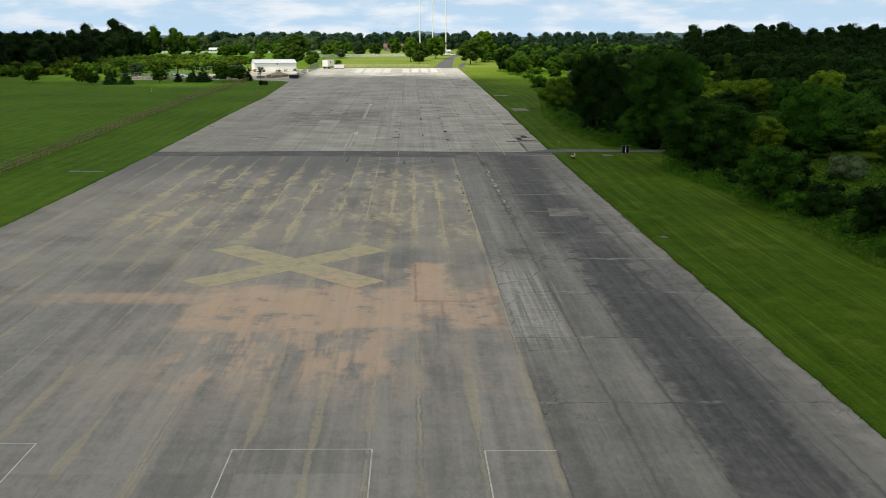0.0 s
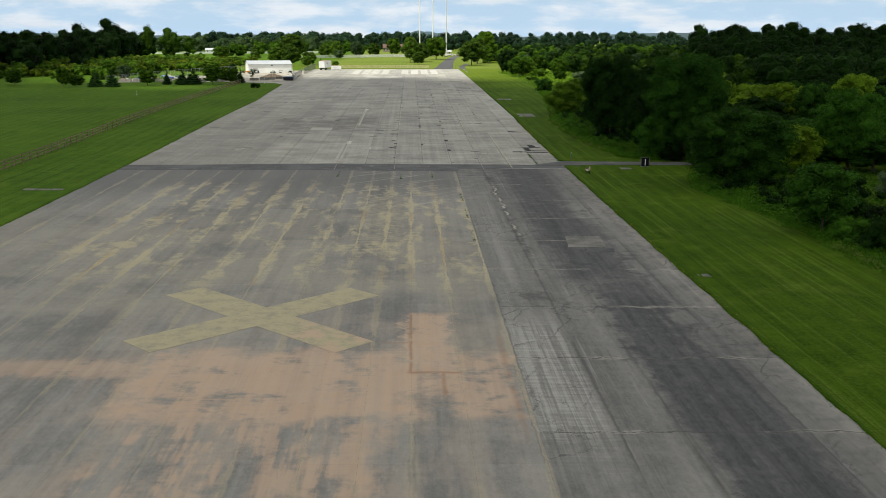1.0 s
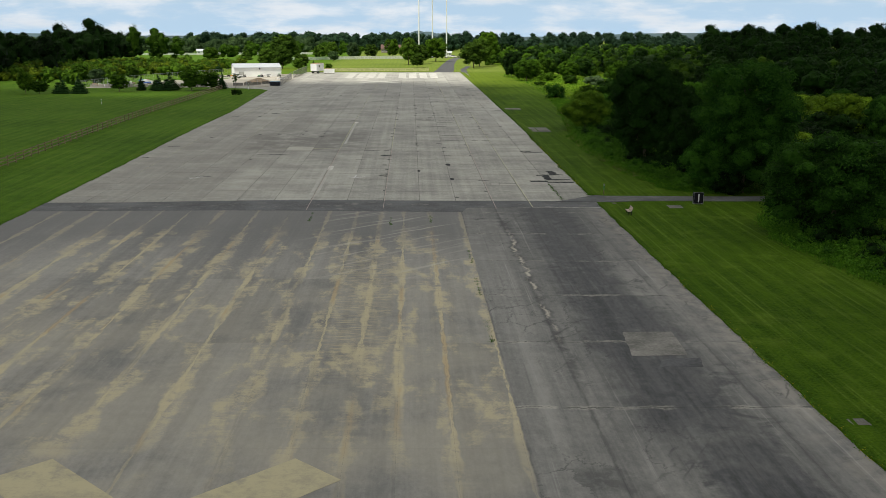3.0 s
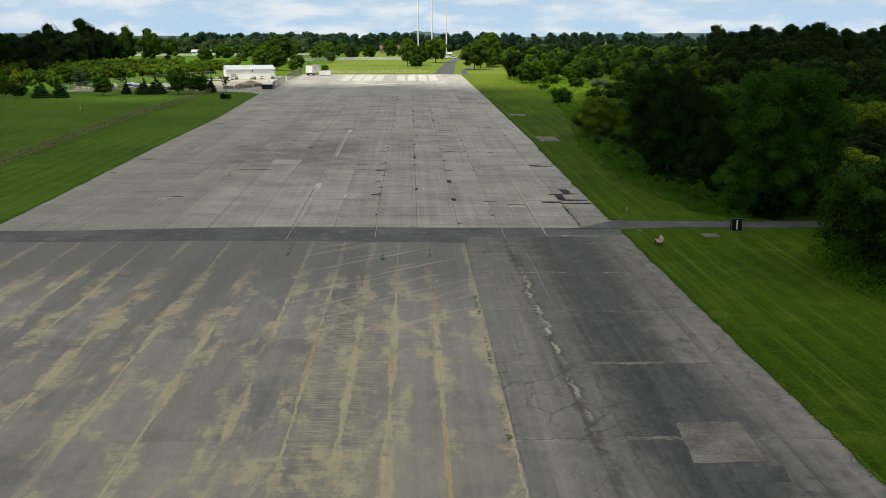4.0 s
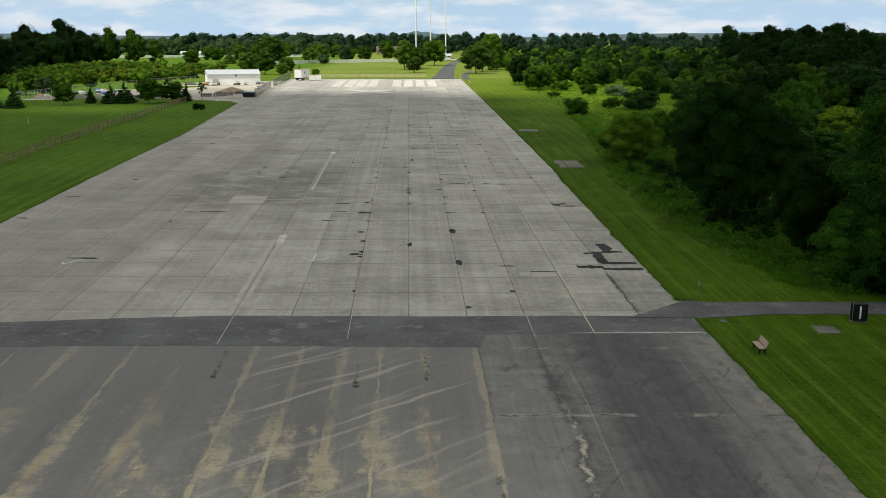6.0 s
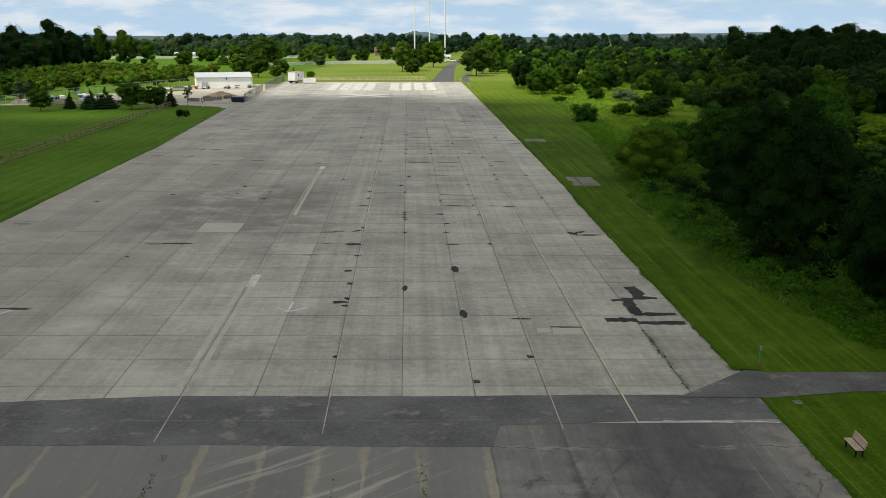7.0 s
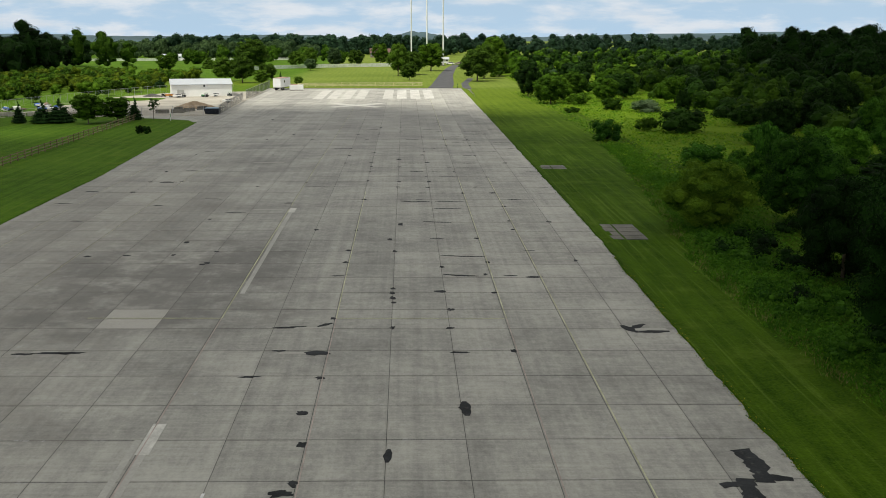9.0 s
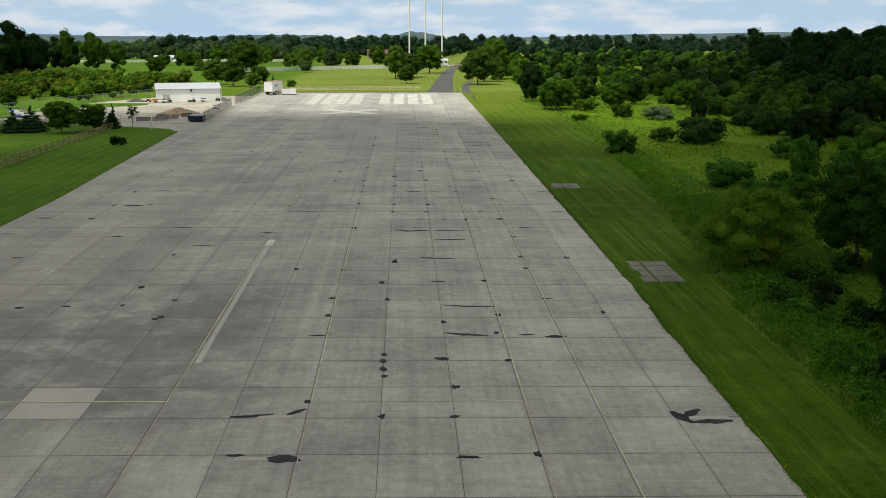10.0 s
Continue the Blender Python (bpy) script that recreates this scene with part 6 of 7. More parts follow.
house(-20, 905, 4, 9, 7, 3.4, 6.6, "far house with a brown roof among the trees", M_BRICK, M_REDROOF)
house(-9, 925, -6, 9, 7, 3.2, 6.0, "far house with a brown roof among the trees", M_BRICK, M_REDROOF)
house(-150, 822, 5, 13, 6, 2.6, 4.0, "low white building beyond the field", M_WHITE, M_ROOF)
house(22, 742, 0, 8, 5, 2.4, 3.4, "small white building at the end of the road", M_WHITE, M_ROOF)


def parked_car(x, y, turn, paint, label):
    root = thing("car", label, "car", Matrix.Translation((x, y, lie(x, y))) @ pose(0, 0, 0, 0, 0, turn), "parked cars")
    part("body", boxes((-0.88, 0.88, -2.2, 2.2, 0.35, 0.95), bevel=0.12), paint, root)
    bm = boxes((-0.78, 0.78, -1.5, 0.9, 0.9, 1.45), bevel=0.18)
    part("cabin", bm, M_DARKGLASS, root)
    part("roof", boxes((-0.68, 0.68, -1.2, 0.5, 1.43, 1.49), bevel=0.03), paint, root)
    wheel_set(root, ((-0.8, -1.35), (0.8, -1.35), (-0.8, 1.35), (0.8, 1.35)), 0.33, 0.22)


parked_car(25.5, 704, 80, M_WHITE, "white car parked at the end of the road")
parked_car(30.5, 708, 75, M_REDPAINT, "reddish car parked at the end of the road")
parked_car(-137, 800, 85, M_WHITE, "white car parked beyond the field")
parked_car(-143, 801, 85, M_NAVY, "dark car parked beyond the field")
parked_car(-69, 605, 70, M_WHITE, "white car by the far white fence")


# ---- vegetation ----
EDGE = "trees at the runway's edge"
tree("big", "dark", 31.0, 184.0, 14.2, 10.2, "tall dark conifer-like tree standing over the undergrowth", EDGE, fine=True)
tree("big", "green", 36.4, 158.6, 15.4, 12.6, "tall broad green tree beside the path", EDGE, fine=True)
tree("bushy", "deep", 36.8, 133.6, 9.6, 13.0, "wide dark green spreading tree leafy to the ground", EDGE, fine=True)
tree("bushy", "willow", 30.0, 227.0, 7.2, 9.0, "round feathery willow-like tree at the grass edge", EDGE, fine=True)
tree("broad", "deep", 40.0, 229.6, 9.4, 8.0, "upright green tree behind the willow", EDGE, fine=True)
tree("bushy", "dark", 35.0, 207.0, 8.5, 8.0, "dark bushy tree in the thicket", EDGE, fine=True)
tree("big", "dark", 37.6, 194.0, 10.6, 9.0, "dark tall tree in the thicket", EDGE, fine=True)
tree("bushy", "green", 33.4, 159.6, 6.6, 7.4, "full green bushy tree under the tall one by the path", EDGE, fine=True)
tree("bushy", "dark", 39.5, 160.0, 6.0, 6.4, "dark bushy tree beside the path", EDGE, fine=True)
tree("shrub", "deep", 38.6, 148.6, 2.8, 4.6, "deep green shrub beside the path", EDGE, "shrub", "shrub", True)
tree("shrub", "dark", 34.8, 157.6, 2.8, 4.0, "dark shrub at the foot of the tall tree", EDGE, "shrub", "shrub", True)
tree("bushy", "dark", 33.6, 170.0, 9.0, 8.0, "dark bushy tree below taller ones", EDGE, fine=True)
tree("broad", "green", 55.0, 147.0, 11.0, 9.0, "tall green tree beyond the clearing", EDGE, fine=True)
tree("young", "deep", 35.3, 105.3, 6.6, 5.8, "small green tree at the edge of the brush", EDGE, fine=True)
tree("bushy", "dark", 37.6, 109.0, 5.4, 6.4, "dark bushy tree at the edge of the brush", EDGE, fine=True)
tree("shrub", "dark", 37.4, 97.1, 2.9, 4.4, "dark rounded shrub at the grass edge", EDGE, "shrub", "shrub", True)
tree("shrub", "mid", 36.2, 101.0, 2.2, 4.0, "green shrub at the grass edge", EDGE, "shrub", "shrub", True)
tree("young", "dark", 38.0, 86.4, 5.0, 4.8, "dark small tree in the brush", EDGE, fine=True)
tree("shrub", "mid", 36.6, 79.0, 2.4, 4.2, "green shrub in the brush", EDGE, "shrub", "shrub", True)
tree("shrub", "silver", 51.5, 124.9, 3.0, 5.2, "pale grey-green shrub alone in the clearing", EDGE, "shrub", "shrub", True)
tree("shrub", "green", 35.4, 307.0, 3.5, 5.7, "dark round shrub alone in the meadow", "meadow shrubs", "shrub", "shrub")
for x, y, h, w, leaf in ((52.6, 321.4, 4.4, 9.6, "dark"), (55.9, 366, 2.8, 7.0, "silver"), (49.2, 372, 3.0, 5.4, "mid"), (46.2, 323.4, 2.6, 4.2, "pale"), (38.7, 365, 1.3, 3.8, "mid"), (42.1, 271.2, 3.4, 6.6, "dark"),
                         (49.3, 266.6, 7.2, 4.6, "dark"), (43.5, 284, 1.4, 2.4, "dark"), (47.5, 262, 2.6, 5.2, "mid"), (60.0, 300, 3.4, 6.4, "dark"), (68, 334, 3.6, 7.0, "dark"), (74, 352, 3.2, 6.0, "mid"), (44.5, 392, 3.0, 6.6, "pale"),
                         (58, 345, 2.6, 5.0, "mid"), (66, 292, 3.8, 6.0, "mid"), (40.5, 258, 3.0, 5.0, "dark")):
    # past y 300 darker leaf copies offset the full sun
    tree("shrub", {"dark": "shady" if y > 300 else "green", "mid": "leafy" if y > 300 else "mid"}.get(leaf, leaf), x, y, h, w, {"dark": "dark green shrub in the rough meadow", "mid": "green shrub in the rough meadow", "pale": "fresh green shrub in the rough meadow",
                                     "silver": "grey-green shrub in the rough meadow"}[leaf], "meadow shrubs", "shrub", "shrub")
for x, y, h, w, leaf in ((37.9, 395, 7.4, 9.6, "mid"), (35.4, 423, 9.4, 8.0, "dark"), (62.9, 361, 5.6, 3.8, "dark"), (78.8, 322, 8.6, 9.0, "dark"), (64.7, 306, 7.4, 8.0, "dark"), (41.5, 408, 7.0, 8.0, "pale"), (47, 416, 7.6, 8.2, "mid"),
                         (53, 402, 6.6, 8.0, "mid"), (60, 412, 7.4, 8.6, "dark"), (70, 396, 7.0, 8.6, "mid"), (84, 380, 7.6, 9.0, "mid"), (80, 300, 8.0, 8.6, "mid"), (72, 276, 7.6, 8.0, "dark"), (58, 262, 7.0, 7.6, "mid"), (92, 345, 8.4, 9.0, "dark"),
                         (39.0, 244, 6.0, 6.4, "mid"), (46, 240, 7.4, 8.0, "mid"), (55, 236, 8.4, 8.0, "mid")):
    # here too, darker leaf copies past y 300 offset the sun
    tree("bushy", {"dark": "shady" if y > 300 else "green", "mid": "leafy" if y > 300 else "mid"}.get(leaf, leaf), x, y, h, w, {"dark": "dark green leafy tree in the rough meadow", "mid": "green leafy tree in the rough meadow", "pale": "fresh green leafy tree in the rough meadow",
                                     "yellow": "yellow-green leafy tree in the rough meadow"}[leaf], "meadow trees")

rng = np.random.default_rng(11)
spots = []
for _ in range(900):
    x, y = rng.uniform(41, 118), rng.uniform(66, 256)
    if 40 < x < 63 and 92 < y < 143 or x < 45 and y > 232 or x > 0.43 * y + 12:
        continue
    if all((x - a) ** 2 + (y - b) ** 2 > 6.2 ** 2 for a, b in spots):
        spots.append((x, y))
for k, (x, y) in enumerate(spots):
    olive = math.hypot((x - 65) / 16, (y - 208) / 20) < 1
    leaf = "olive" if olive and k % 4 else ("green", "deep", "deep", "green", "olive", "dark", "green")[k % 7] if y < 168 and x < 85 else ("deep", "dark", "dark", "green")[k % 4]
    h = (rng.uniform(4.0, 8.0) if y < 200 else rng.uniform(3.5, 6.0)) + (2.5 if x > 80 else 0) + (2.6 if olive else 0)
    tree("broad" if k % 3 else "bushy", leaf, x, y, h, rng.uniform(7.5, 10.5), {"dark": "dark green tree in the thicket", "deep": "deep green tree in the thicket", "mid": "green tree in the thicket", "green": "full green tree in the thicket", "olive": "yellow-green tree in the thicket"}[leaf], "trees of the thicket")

# low growth along the woods' edge and over the meadow
def edge_x(y):
    """Where the mown grass gives way to brush."""
    pts = ((40, 34.5), (76, 34.0), (110, 33.6), (132, 31.0), (142, 33.0), (150, 37.0), (160, 28.5), (176, 26.0), (195, 25.0), (212, 25.2), (222, 26.4), (250, 29.5), (281, 32.6), (330, 35.0), (362, 35.3), (423, 33.4), (470, 33))
    for (y0, x0), (y1, x1) in zip(pts, pts[1:]):
        if y0 <= y <= y1:
            return x0 + (x1 - x0) * (y - y0) / (y1 - y0)
    return 34.0


def growth(n, y0, y1, depth, seed, lo=0.4, hi=1.2, start=0.0):
    r = np.random.default_rng(seed)
    out = []
    while len(out) < n:
        y = r.uniform(y0, y1)
        x = edge_x(y) + start + abs(r.normal(0, depth)) + 0.8 * noise.noise((y * 0.3, seed, 0))
        if 150.8 < y < 157.5 and x < 58 or math.hypot(x - 29.3, y - 150.6) < 2.2:
            continue
        out.append((x, y, r.uniform(lo, hi) * (0.6 + 0.4 * min(1, (x - edge_x(y)) / 3))))
    return out


carpet("undergrowth", "tangled green undergrowth at the edge of the trees", "undergrowth", growth(24000, 56, 262, 5.0, 1, start=0.8), "mid", 0.13, 1, 0.8, 5, 0.35)
carpet("tall_grass", "rank fresh green weeds beside the mown strip", "weeds", growth(11000, 56, 300, 2.8, 2), "weed", 0.10, 2, 0.7, 5, 0.3)
carpet("fresh_grass", "fresh green tall grass beside the mown strip", "tall grass", growth(9000, 56, 300, 1.5, 12), "mid", 0.045, 12, 0.55, 6, 0.3, True)
carpet("dry_grass", "strip of straw-coloured tall grass", "tall grass", growth(600, 168, 262, 0.8, 3, 0.5, 1.0), "straw", 0.03, 3, 0.9, 5, 0.25, True)
carpet("dry_grass", "strip of straw-coloured tall grass", "tall grass", growth(400, 60, 100, 0.7, 4, 0.5, 1.0), "straw", 0.08, 4, 0.8, 5, 0.25)
wood("brambles", "mounds of bramble and scrub along the woods' edge", [(x, y, 0.7 + s * 1.3, 1.6 + s * 1.6) for x, y, s in growth(170, 58, 226, 5.5, 8, 0.3, 1.0, 2.5)], "dark", 60, 0.12, 51, 4, 0.55)
wood("fresh_brambles", "mounds of fresh green scrub along the woods' edge", [(x, y, 0.6 + s * 1.1, 1.4 + s * 1.6) for x, y, s in growth(200, 58, 240, 4.0, 9, 0.2, 0.8, 1.2)], "mid", 60, 0.11, 52, 4, 0.55)
r5 = np.random.default_rng(5)
mead = [(x, y, s) for x, y, s in zip(r5.uniform(30, 110, 15000), r5.uniform(240, 440, 15000), r5.uniform(0.3, 1.0, 15000)) if x > edge_x(y) and noise.noise((x * 0.09, y * 0.06, 2)) > -0.5]
carpet("meadow_growth", "rough yellow-green weeds covering the meadow", "weeds", mead[::2], "olive", 0.22, 6, 0.45, 5, 0.5)
carpet("meadow_weeds", "fresh green weeds in the rough meadow", "weeds", mead[1::2], "mid", 0.22, 16, 0.5, 5, 0.5)
clear_ = [(x, y, s) for x, y, s in zip(r5.uniform(39, 64, 2200), r5.uniform(90, 146, 2200), r5.uniform(0.3, 1.0, 2200)) if x > edge_x(y)]
carpet("clearing_growth", "green weeds in a clearing", "weeds", clear_, "mid", 0.22, 7, 0.6, 5, 0.5)


# grass creeping over the pavement's edge
def fringe(name, side, y0, y1, seed, label):
    verts, faces = [], []
    n = int((y1 - y0) / 0.4)
    for k in range(n + 1):
        y = y0 + (y1 - y0) * k / n
        w = 0.22 * noise.noise((y * 0.25, seed, 0)) + 0.10 * noise.noise((y * 1.1, seed, 2)) + 0.06 * noise.noise((y * 3.1, seed, 4))
        e = RIGHT - (0.45 if y < 215 else 0.25) + w if side > 0 else LEFT + 0.1 - w * 0.6
        if side < 0 and y > 262:
            e -= (y - 262) / 80 * 3.3
        o = e + side * 1.6
        verts += [(e, y, lie(e, y) - 0.01), (e + side * 0.08, y, lie(e, y) + 0.055), (o, y, lie(o, y) + 0.03), (o + side * 0.4, y, lie(o, y) - 0.05)]
        if k:
            for i in range(3):
                a = 4 * (k - 1) + i
                faces.append((a, a + 4, a + 5, a + 1) if side < 0 else (a, a + 1, a + 5, a + 4))
    return tagged(new(name, mesh_of(name, verts, faces, M_GRASS if side > 0 else M_FIELD)), label, "grass", kind="stuff")


fringe("grass_edge", 1, -60, 151.2, 1.0, "ragged grass creeping over the asphalt's edge")
fringe("grass_edge", 1, 155.75, 466, 1.0, "ragged grass creeping over the concrete's edge")
fringe("grass_edge", -1, -60, 343, 2.0, "ragged grass creeping over the pavement's edge")


def tufts(n, y0, y1, side, seed, back=0.0):
    r = np.random.default_rng(seed)
    out = []
    for y in r.uniform(y0, y1, n):
        w = 0.22 * noise.noise((y * 0.25, 1.0 if side > 0 else 2.0, 0)) + 0.10 * noise.noise((y * 1.1, 1.0 if side > 0 else 2.0, 2))
        e = RIGHT - (0.45 if y < 215 else 0.25) + w if side > 0 else LEFT + 0.1 - w * 0.6 - (max(0, y - 262) / 80 * 3.3)
        out.append((e + side * abs(r.normal(0, 0.12)), y, r.uniform(0.4, 1.0)))
    return out


carpet("edge_weeds", "green weeds along the runway's edge", "weeds", tufts(1500, 30, 150, 1, 21) + tufts(1900, 157, 300, 1, 22) + tufts(1600, 60, 343, -1, 23), "mid", 0.055, 21, 0.11, 5, 0.10)
r9 = np.random.default_rng(9)
carpet("joint_weeds", "green weeds rooted in an open pavement joint", "weeds", [(15.24 + r9.normal(0, 0.07), y, r9.uniform(0.3, 0.9)) for y in r9.uniform(152.6, 163.5, 130)] + [(RIGHT - 0.2 + r9.normal(0, 0.2), 155.9 + r9.normal(0, 0.25), 0.7) for _ in range(80)] +
       [(x + r9.normal(0, 0.05), y0 + r9.uniform(0, 1) ** 2 * 5, r9.uniform(0.3, 0.7)) for x, y0 in ((-10.5, 139.5), (-2.8, 138.0), (0.95, 139.0), (3.8, 112.0), (3.8, 122.0), (3.8, 101.0)) for _ in range(26)], "mid", 0.05, 29, 0.10, 5, 0.07)
carpet("yellow_weeds", "small yellow-flowered weeds along the concrete's edge", "weeds", tufts(230, 160, 215, 1, 24) + tufts(110, 70, 120, 1, 25), "flower", 0.045, 24, 0.13, 5, 0.12)

# trees on the left: a row behind the rail fence
for kind, leaf, x, y, h, w, label in (
        ("young", "pale", -103.0, 325.4, 6.2, 4.0, "slim fresh green tree in the meadow"), ("young", "leafy", -99.5, 325.4, 3.6, 4.8, "low spreading tree in the meadow"),
        ("conifer", "pine", -93.7, 325.3, 4.8, 4.4, "dark green conifer in the meadow"), ("conifer", "pine", -88.8, 325.1, 5.3, 4.2, "dark green conifer in the meadow"), ("young", "leafy", -81.5, 336.8, 5.0, 5.2, "dark rounded tree by the yard fence"),
        ("conifer", "pine", -77.0, 343.0, 4.3, 2.6, "slim conifer by the yard fence"), ("conifer", "pine", -72.4, 343.0, 4.6, 4.2, "dark conifer by the yard fence"),
        ("conifer", "pine", -69.2, 344.5, 4.9, 5.4, "broad dark conifer by the yard fence"), ("young", "leafy", -62.4, 340.5, 6.2, 6.5, "full dark green tree by the yard fence"),
        ("young", "leafy", -57.8, 345.0, 5.3, 6.2, "full dark green tree by the yard fence"), ("conifer", "pine", -55.6, 350.0, 4.8, 3.0, "dark conifer by the yard fence"),
        ("thin", "hazy", -51.4, 348.8, 4.8, 2.9, "slim sparse young tree on the grass"), ("young", "hazy", -97.5, 371, 5.2, 4.6, "pale green young tree behind the yard"), ("young", "pale", -101.0, 384, 5.6, 5.0, "pale green young tree behind the yard"), ("young", "pale", -94.5, 402, 5.0, 4.4, "pale green young tree behind the yard"), ("young", "leafy", -104, 376, 6.6, 6.0, "green young tree behind the yard"), ("young", "leafy", -121, 336, 5.0, 5.0, "rounded green tree in the meadow")):
    tree(kind, leaf, x, y, h, w, label, "trees by the yard")
for dx in (0.0, 1.35):
    tree("shrub", "dark", -47.0 + dx, 319.3 - dx * 0.3, 1.55 - dx * 0.1, 1.6, "clipped dark evergreen bush on the lawn", "bushes on the lawn", "bush", "bush")
for kind, leaf, x, y, h, w, label in (
        ("broad", "bright", 27.0, 509.5, 12.0, 11.6, "full green tree beside the road"), ("broad", "bright", 31.0, 530, 13.5, 11.0, "full green tree beside the road"), ("big", "pale", 36.4, 551, 16.6, 11.6, "tall green tree beside the road"),
        ("young", "bright", 2.4, 517.8, 6.2, 6.4, "small dark tree on the far lawn"), ("broad", "bright", -1.9, 552, 13.6, 9.4, "full green tree on the far lawn"), ("broad", "pale", 12.5, 603, 12.8, 12.2, "full green tree on the far lawn"),
        ("broad", "bright", 3.5, 566, 10.0, 10.5, "full green tree on the far lawn"), ("broad", "bright", -67, 605, 15.0, 15.6, "large round tree by the white fence"), ("conifer", "bright", -92.6, 637, 8.4, 6.4, "conical fresh green tree at the field's edge"),
        ("broad", "bright", -44.6, 636, 10.6, 8.0, "round tree by the white fence"), ("broad", "bright", -53.3, 657, 8.4, 8.4, "round tree by the white fence"), ("broad", "hazy", -34.2, 657, 10.2, 8.2, "grey-green tree by the white fence"),
        ("broad", "pale", -104, 596, 8.0, 8.6, "round dark tree at the field's edge"), ("young", "bright", -88.5, 459, 3.2, 4.0, "small tree on the strip behind the yard"), ("young", "bright", -82.2, 467, 3.2, 3.2, "small tree on the strip behind the yard"),
        ("conifer", "pine", -78.5, 473, 3.4, 4.0, "small dark conifer behind the yard"), ("young", "bright", -35.2, 486, 3.0, 3.4, "small tree behind the end fence"), ("conifer", "pine", -42.5, 500, 4.0, 2.6, "slim conifer behind the trailer"),
        ("young", "bright", -48.3, 492, 5.0, 5.6, "small tree behind the screened fence"), ("broad", "bright", -56.0, 500, 9.6, 8.6, "full green tree behind the shed"), ("broad", "bright", -64, 512, 9.0, 9.0, "full green tree behind the shed"),
        ("bushy", "bright", -50, 520, 6.5, 8.0, "leafy tree behind the shed"), ("broad", "bright", -24, 668, 9.0, 9.0, "round tree by the white fence"), ("broad", "pale", -12, 690, 12.0, 10.0, "round dark tree by the white fence"),
        ("young", "hazy", -42.0, 610, 5.4, 5.4, "small grey-green tree on the far lawn")):
    tree(kind, leaf, x, y, h, w, label, "trees on the far lawn")


# far woods
def scatter(n, x0, x1, y0, y1, h0, h1, w0, w1, seed, keep=lambda x, y: True):
    r = np.random.default_rng(seed)
    out = []
    for _ in range(n):
        x, y = r.uniform(x0, x1), r.uniform(y0, y1)
        if keep(x, y):
            out.append((x, y, r.uniform(h0, h1), r.uniform(w0, w1)))
    return out


def bank(x, y):
    """Outside the yard's back fence."""
    edge = -97 + (y - 362) * 0.30 if y < 450 else -71
    return x < edge - 7 - 4 * noise.noise((y * 0.06, 0, 3))


wood("hedge_trees", "bank of young yellow-green trees behind the yard", scatter(330, -190, -68, 388, 550, 2.4, 4.6, 3.6, 6.0, 31, lambda x, y: bank(x, y) and (y > 440 or x < -104) and (x < -78 or y > 506 and x < -88)), "yellow", 9, 0.32, 31)
wood("hedge_trees_fresh", "young fresh green trees in the bank behind the yard", scatter(260, -190, -68, 370, 550, 2.4, 5.0, 3.4, 6.0, 131, lambda x, y: bank(x, y) and (y > 430 or x < -104) and (x < -78 or y > 506 and x < -88)), "pale", 9, 0.32, 131)
wood("hedge_trees_green", "darker green trees in the bank behind the yard", scatter(150, -190, -90, 380, 550, 2.8, 5.6, 3.6, 6.2, 231, lambda x, y: bank(x, y) and x < -104), "leafy", 9, 0.32, 231)
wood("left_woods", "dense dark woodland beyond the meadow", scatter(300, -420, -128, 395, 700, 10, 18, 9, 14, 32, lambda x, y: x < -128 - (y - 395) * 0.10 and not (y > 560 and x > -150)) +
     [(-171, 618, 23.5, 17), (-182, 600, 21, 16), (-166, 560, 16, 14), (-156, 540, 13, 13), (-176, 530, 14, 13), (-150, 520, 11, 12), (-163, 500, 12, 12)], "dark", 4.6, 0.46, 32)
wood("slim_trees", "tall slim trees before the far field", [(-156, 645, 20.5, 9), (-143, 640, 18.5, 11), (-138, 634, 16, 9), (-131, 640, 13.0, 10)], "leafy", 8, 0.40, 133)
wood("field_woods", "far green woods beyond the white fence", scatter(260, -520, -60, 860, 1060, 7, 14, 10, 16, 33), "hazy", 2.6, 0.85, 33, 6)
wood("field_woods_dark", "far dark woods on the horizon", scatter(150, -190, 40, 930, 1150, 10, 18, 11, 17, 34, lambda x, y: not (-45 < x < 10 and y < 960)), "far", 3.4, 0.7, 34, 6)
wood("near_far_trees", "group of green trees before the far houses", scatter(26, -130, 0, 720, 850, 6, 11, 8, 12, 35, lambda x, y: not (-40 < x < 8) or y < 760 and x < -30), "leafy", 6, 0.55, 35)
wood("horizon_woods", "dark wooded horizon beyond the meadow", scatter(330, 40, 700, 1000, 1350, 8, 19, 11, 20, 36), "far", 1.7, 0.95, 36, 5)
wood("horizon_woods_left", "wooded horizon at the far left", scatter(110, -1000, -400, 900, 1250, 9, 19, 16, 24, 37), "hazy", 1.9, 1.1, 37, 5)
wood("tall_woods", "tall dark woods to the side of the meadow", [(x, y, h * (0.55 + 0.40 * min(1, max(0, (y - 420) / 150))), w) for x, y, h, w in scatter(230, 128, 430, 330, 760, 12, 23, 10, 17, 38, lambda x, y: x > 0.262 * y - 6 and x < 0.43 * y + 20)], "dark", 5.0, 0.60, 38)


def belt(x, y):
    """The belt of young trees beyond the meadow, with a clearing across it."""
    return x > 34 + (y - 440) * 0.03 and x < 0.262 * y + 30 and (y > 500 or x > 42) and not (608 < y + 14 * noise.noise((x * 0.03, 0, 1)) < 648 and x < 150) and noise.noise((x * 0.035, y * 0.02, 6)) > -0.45


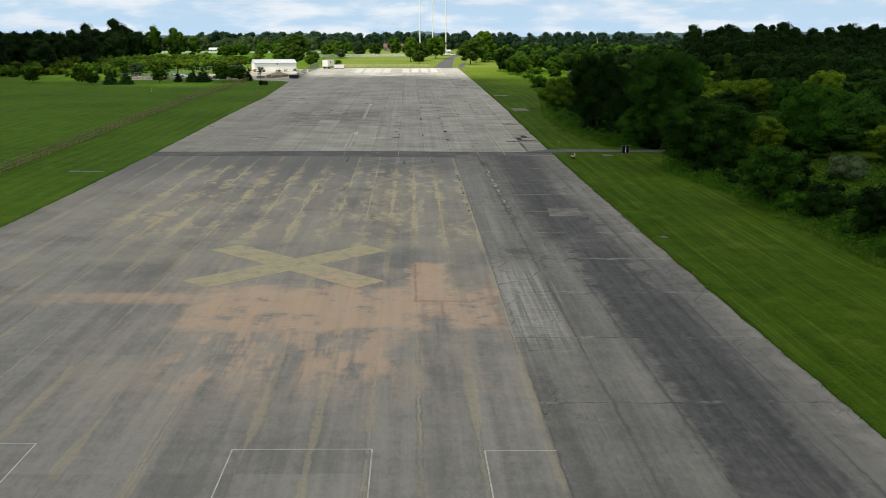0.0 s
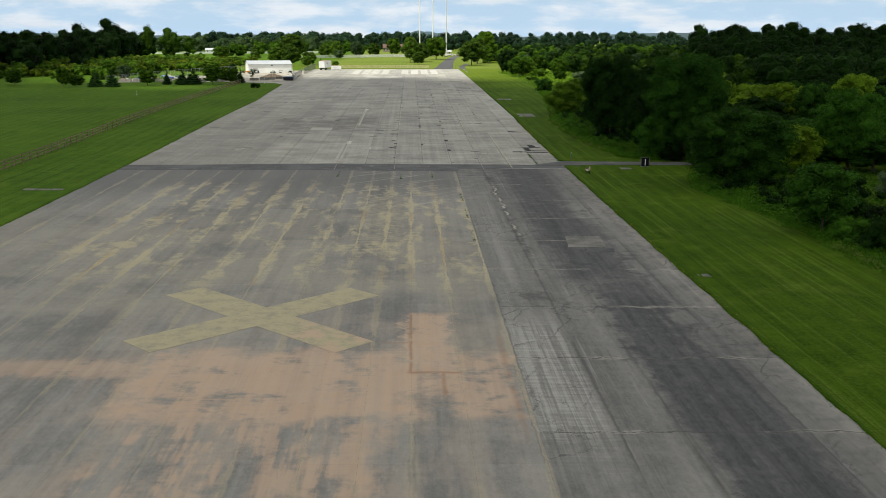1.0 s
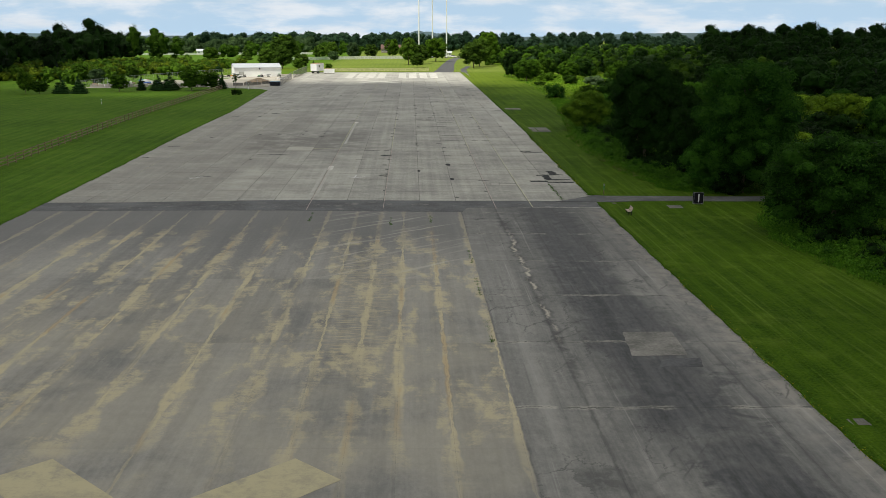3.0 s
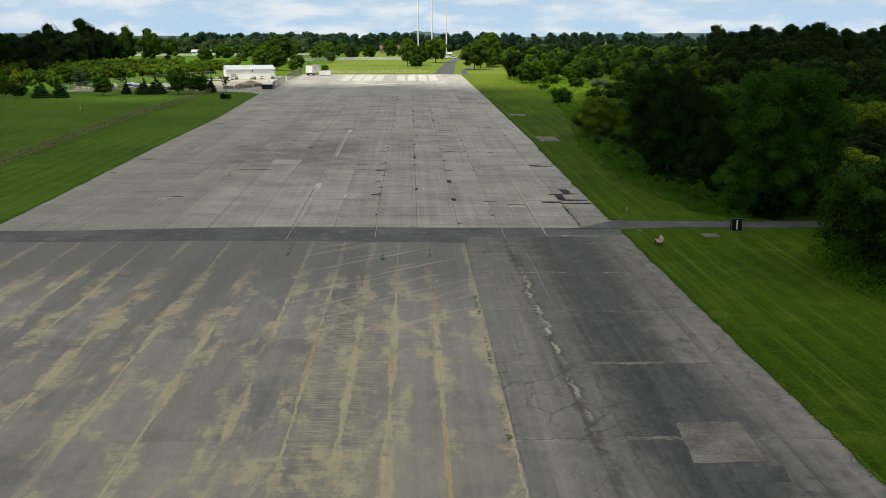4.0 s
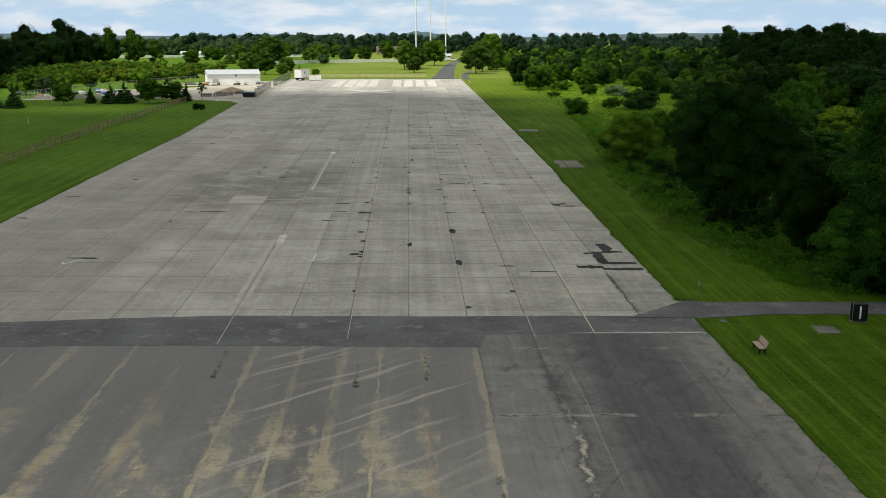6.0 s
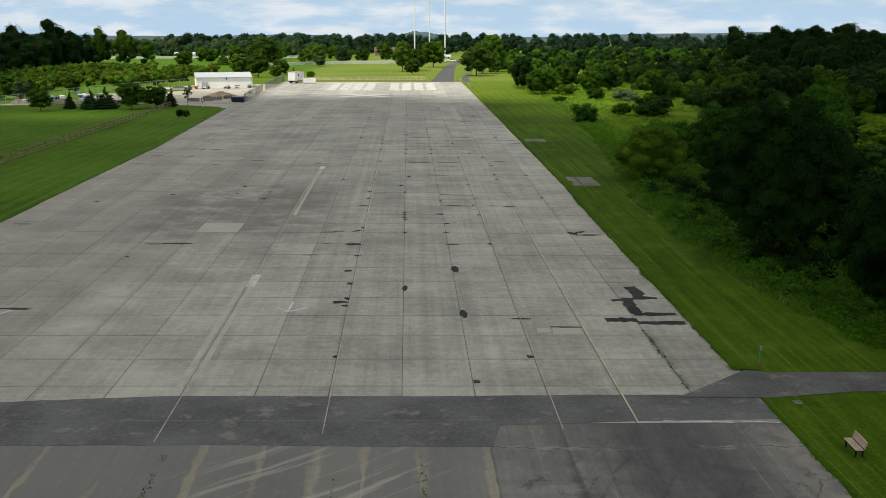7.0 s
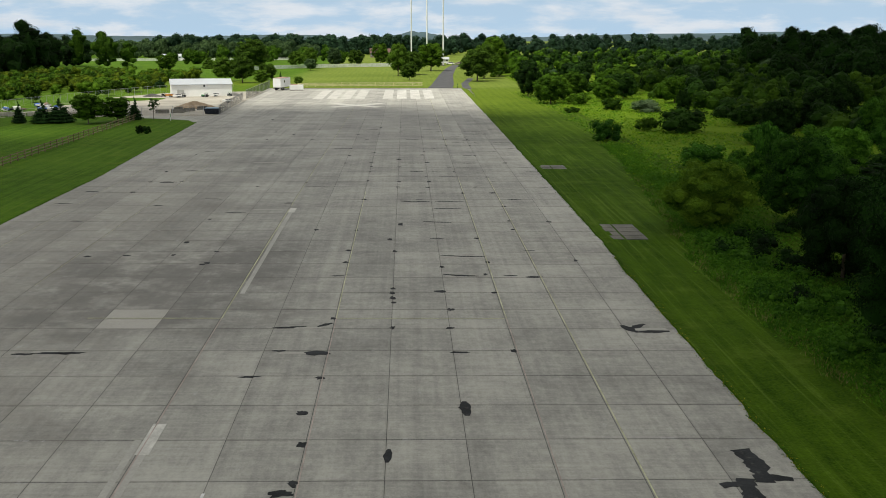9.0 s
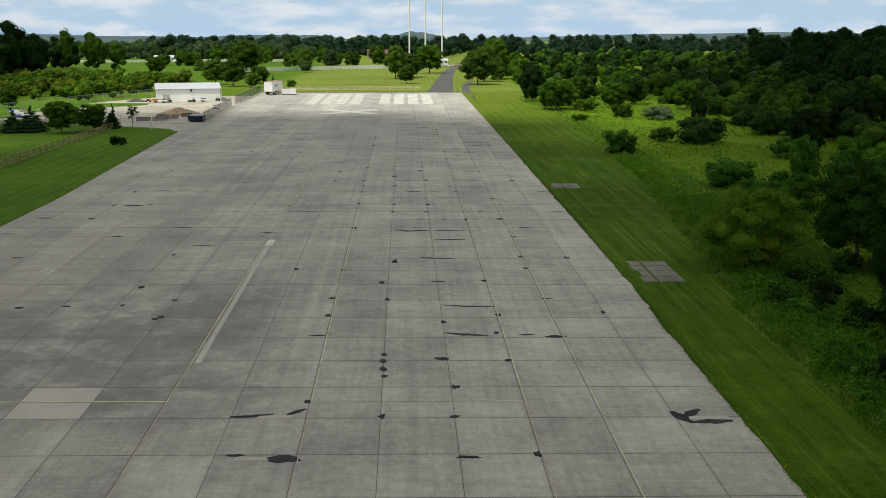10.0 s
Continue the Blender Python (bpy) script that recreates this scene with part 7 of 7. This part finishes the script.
# shade over the belt is put into its darker leaf colours
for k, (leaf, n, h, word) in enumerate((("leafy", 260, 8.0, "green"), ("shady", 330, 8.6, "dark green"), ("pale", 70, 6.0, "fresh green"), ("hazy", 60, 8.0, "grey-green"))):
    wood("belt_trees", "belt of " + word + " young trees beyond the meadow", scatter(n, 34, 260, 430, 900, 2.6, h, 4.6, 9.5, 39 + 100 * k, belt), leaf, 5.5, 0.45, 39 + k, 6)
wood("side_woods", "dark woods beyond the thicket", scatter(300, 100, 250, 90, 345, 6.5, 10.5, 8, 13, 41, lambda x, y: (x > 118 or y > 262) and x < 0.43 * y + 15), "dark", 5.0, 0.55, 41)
for k, (leaf, n, word) in enumerate((("leafy", 60, "green"), ("shady", 50, "dark green"), ("pale", 24, "fresh green"))):
    wood("meadow_thicket", "thicket of " + word + " bushes at the meadow's far side", scatter(n, 62, 150, 300, 470, 2.5, 8.0, 5, 10, 42 + k, lambda x, y: x > 70 or y > 405), leaf, 7, 0.38, 42 + k)

# ---- runway slabs ----
slab_mesh = plate("slab", LANE, ROW, 0.013, 0.12, M_CONCRETE, end=0.028)
pale_mesh = plate("slab", LANE, ROW, 0.013, 0.12, M_NEWSLAB, end=0.028)
first = 153.10 - ROW                     # a joint lies at 153.10
v, f = [], []
for row in range(70):
    y0, y1 = first + row * ROW, first + (row + 1) * ROW
    for lane in range(-10, 5):
        x, y = (lane + 0.5) * LANE, (y0 + y1) / 2
        if y1 > END:
            continue
        if row < 21:
            if row == 0:
                continue
            me = pale_mesh if (lane, row) == (-5, 10) else slab_mesh
            piece("slab", me, runway, tilt(x, y, 0.0015 * ((lane * 7 + row * 3) % 5 - 2)), "newer paler slab" if me is pale_mesh else "")
        else:
            b = len(v)
            for px, py in ((-1, -1), (1, -1), (1, 1), (-1, 1)):
                qx, qy = x + px * (LANE / 2 - 0.013), y + py * (ROW / 2 - 0.030)
                v.append((qx, qy, lie(qx, qy) + 0.0015 * ((lane * 7 + row * 3) % 5 - 2)))
            v += [(p[0], p[1], p[2] - 0.1) for p in v[b:b + 4]]
            f.append((b, b + 1, b + 2, b + 3))
            for k in range(4):
                j = (k + 1) % 4
                f.append((b + k, b + 4 + k, b + 4 + j, b + j))
tagged(piece("far_slabs", mesh_of("far_slabs", v, f, M_CONCRETE), runway), kind="stuff")
v, f = [], []
for lane in range(-10, 5):               # part slabs between the seam and the first joint
    b = len(v)
    for x, y in (((lane) * LANE + 0.022, 147.8), ((lane + 1) * LANE - 0.022, 147.8), ((lane + 1) * LANE - 0.022, first + ROW - 0.022), (lane * LANE + 0.022, first + ROW - 0.022)):
        v.append((x, y, lie(x, y)))
    f.append((b, b + 1, b + 2, b + 3))
piece("part_slabs", mesh_of("part_slabs", v, f, M_CONCRETE), runway)
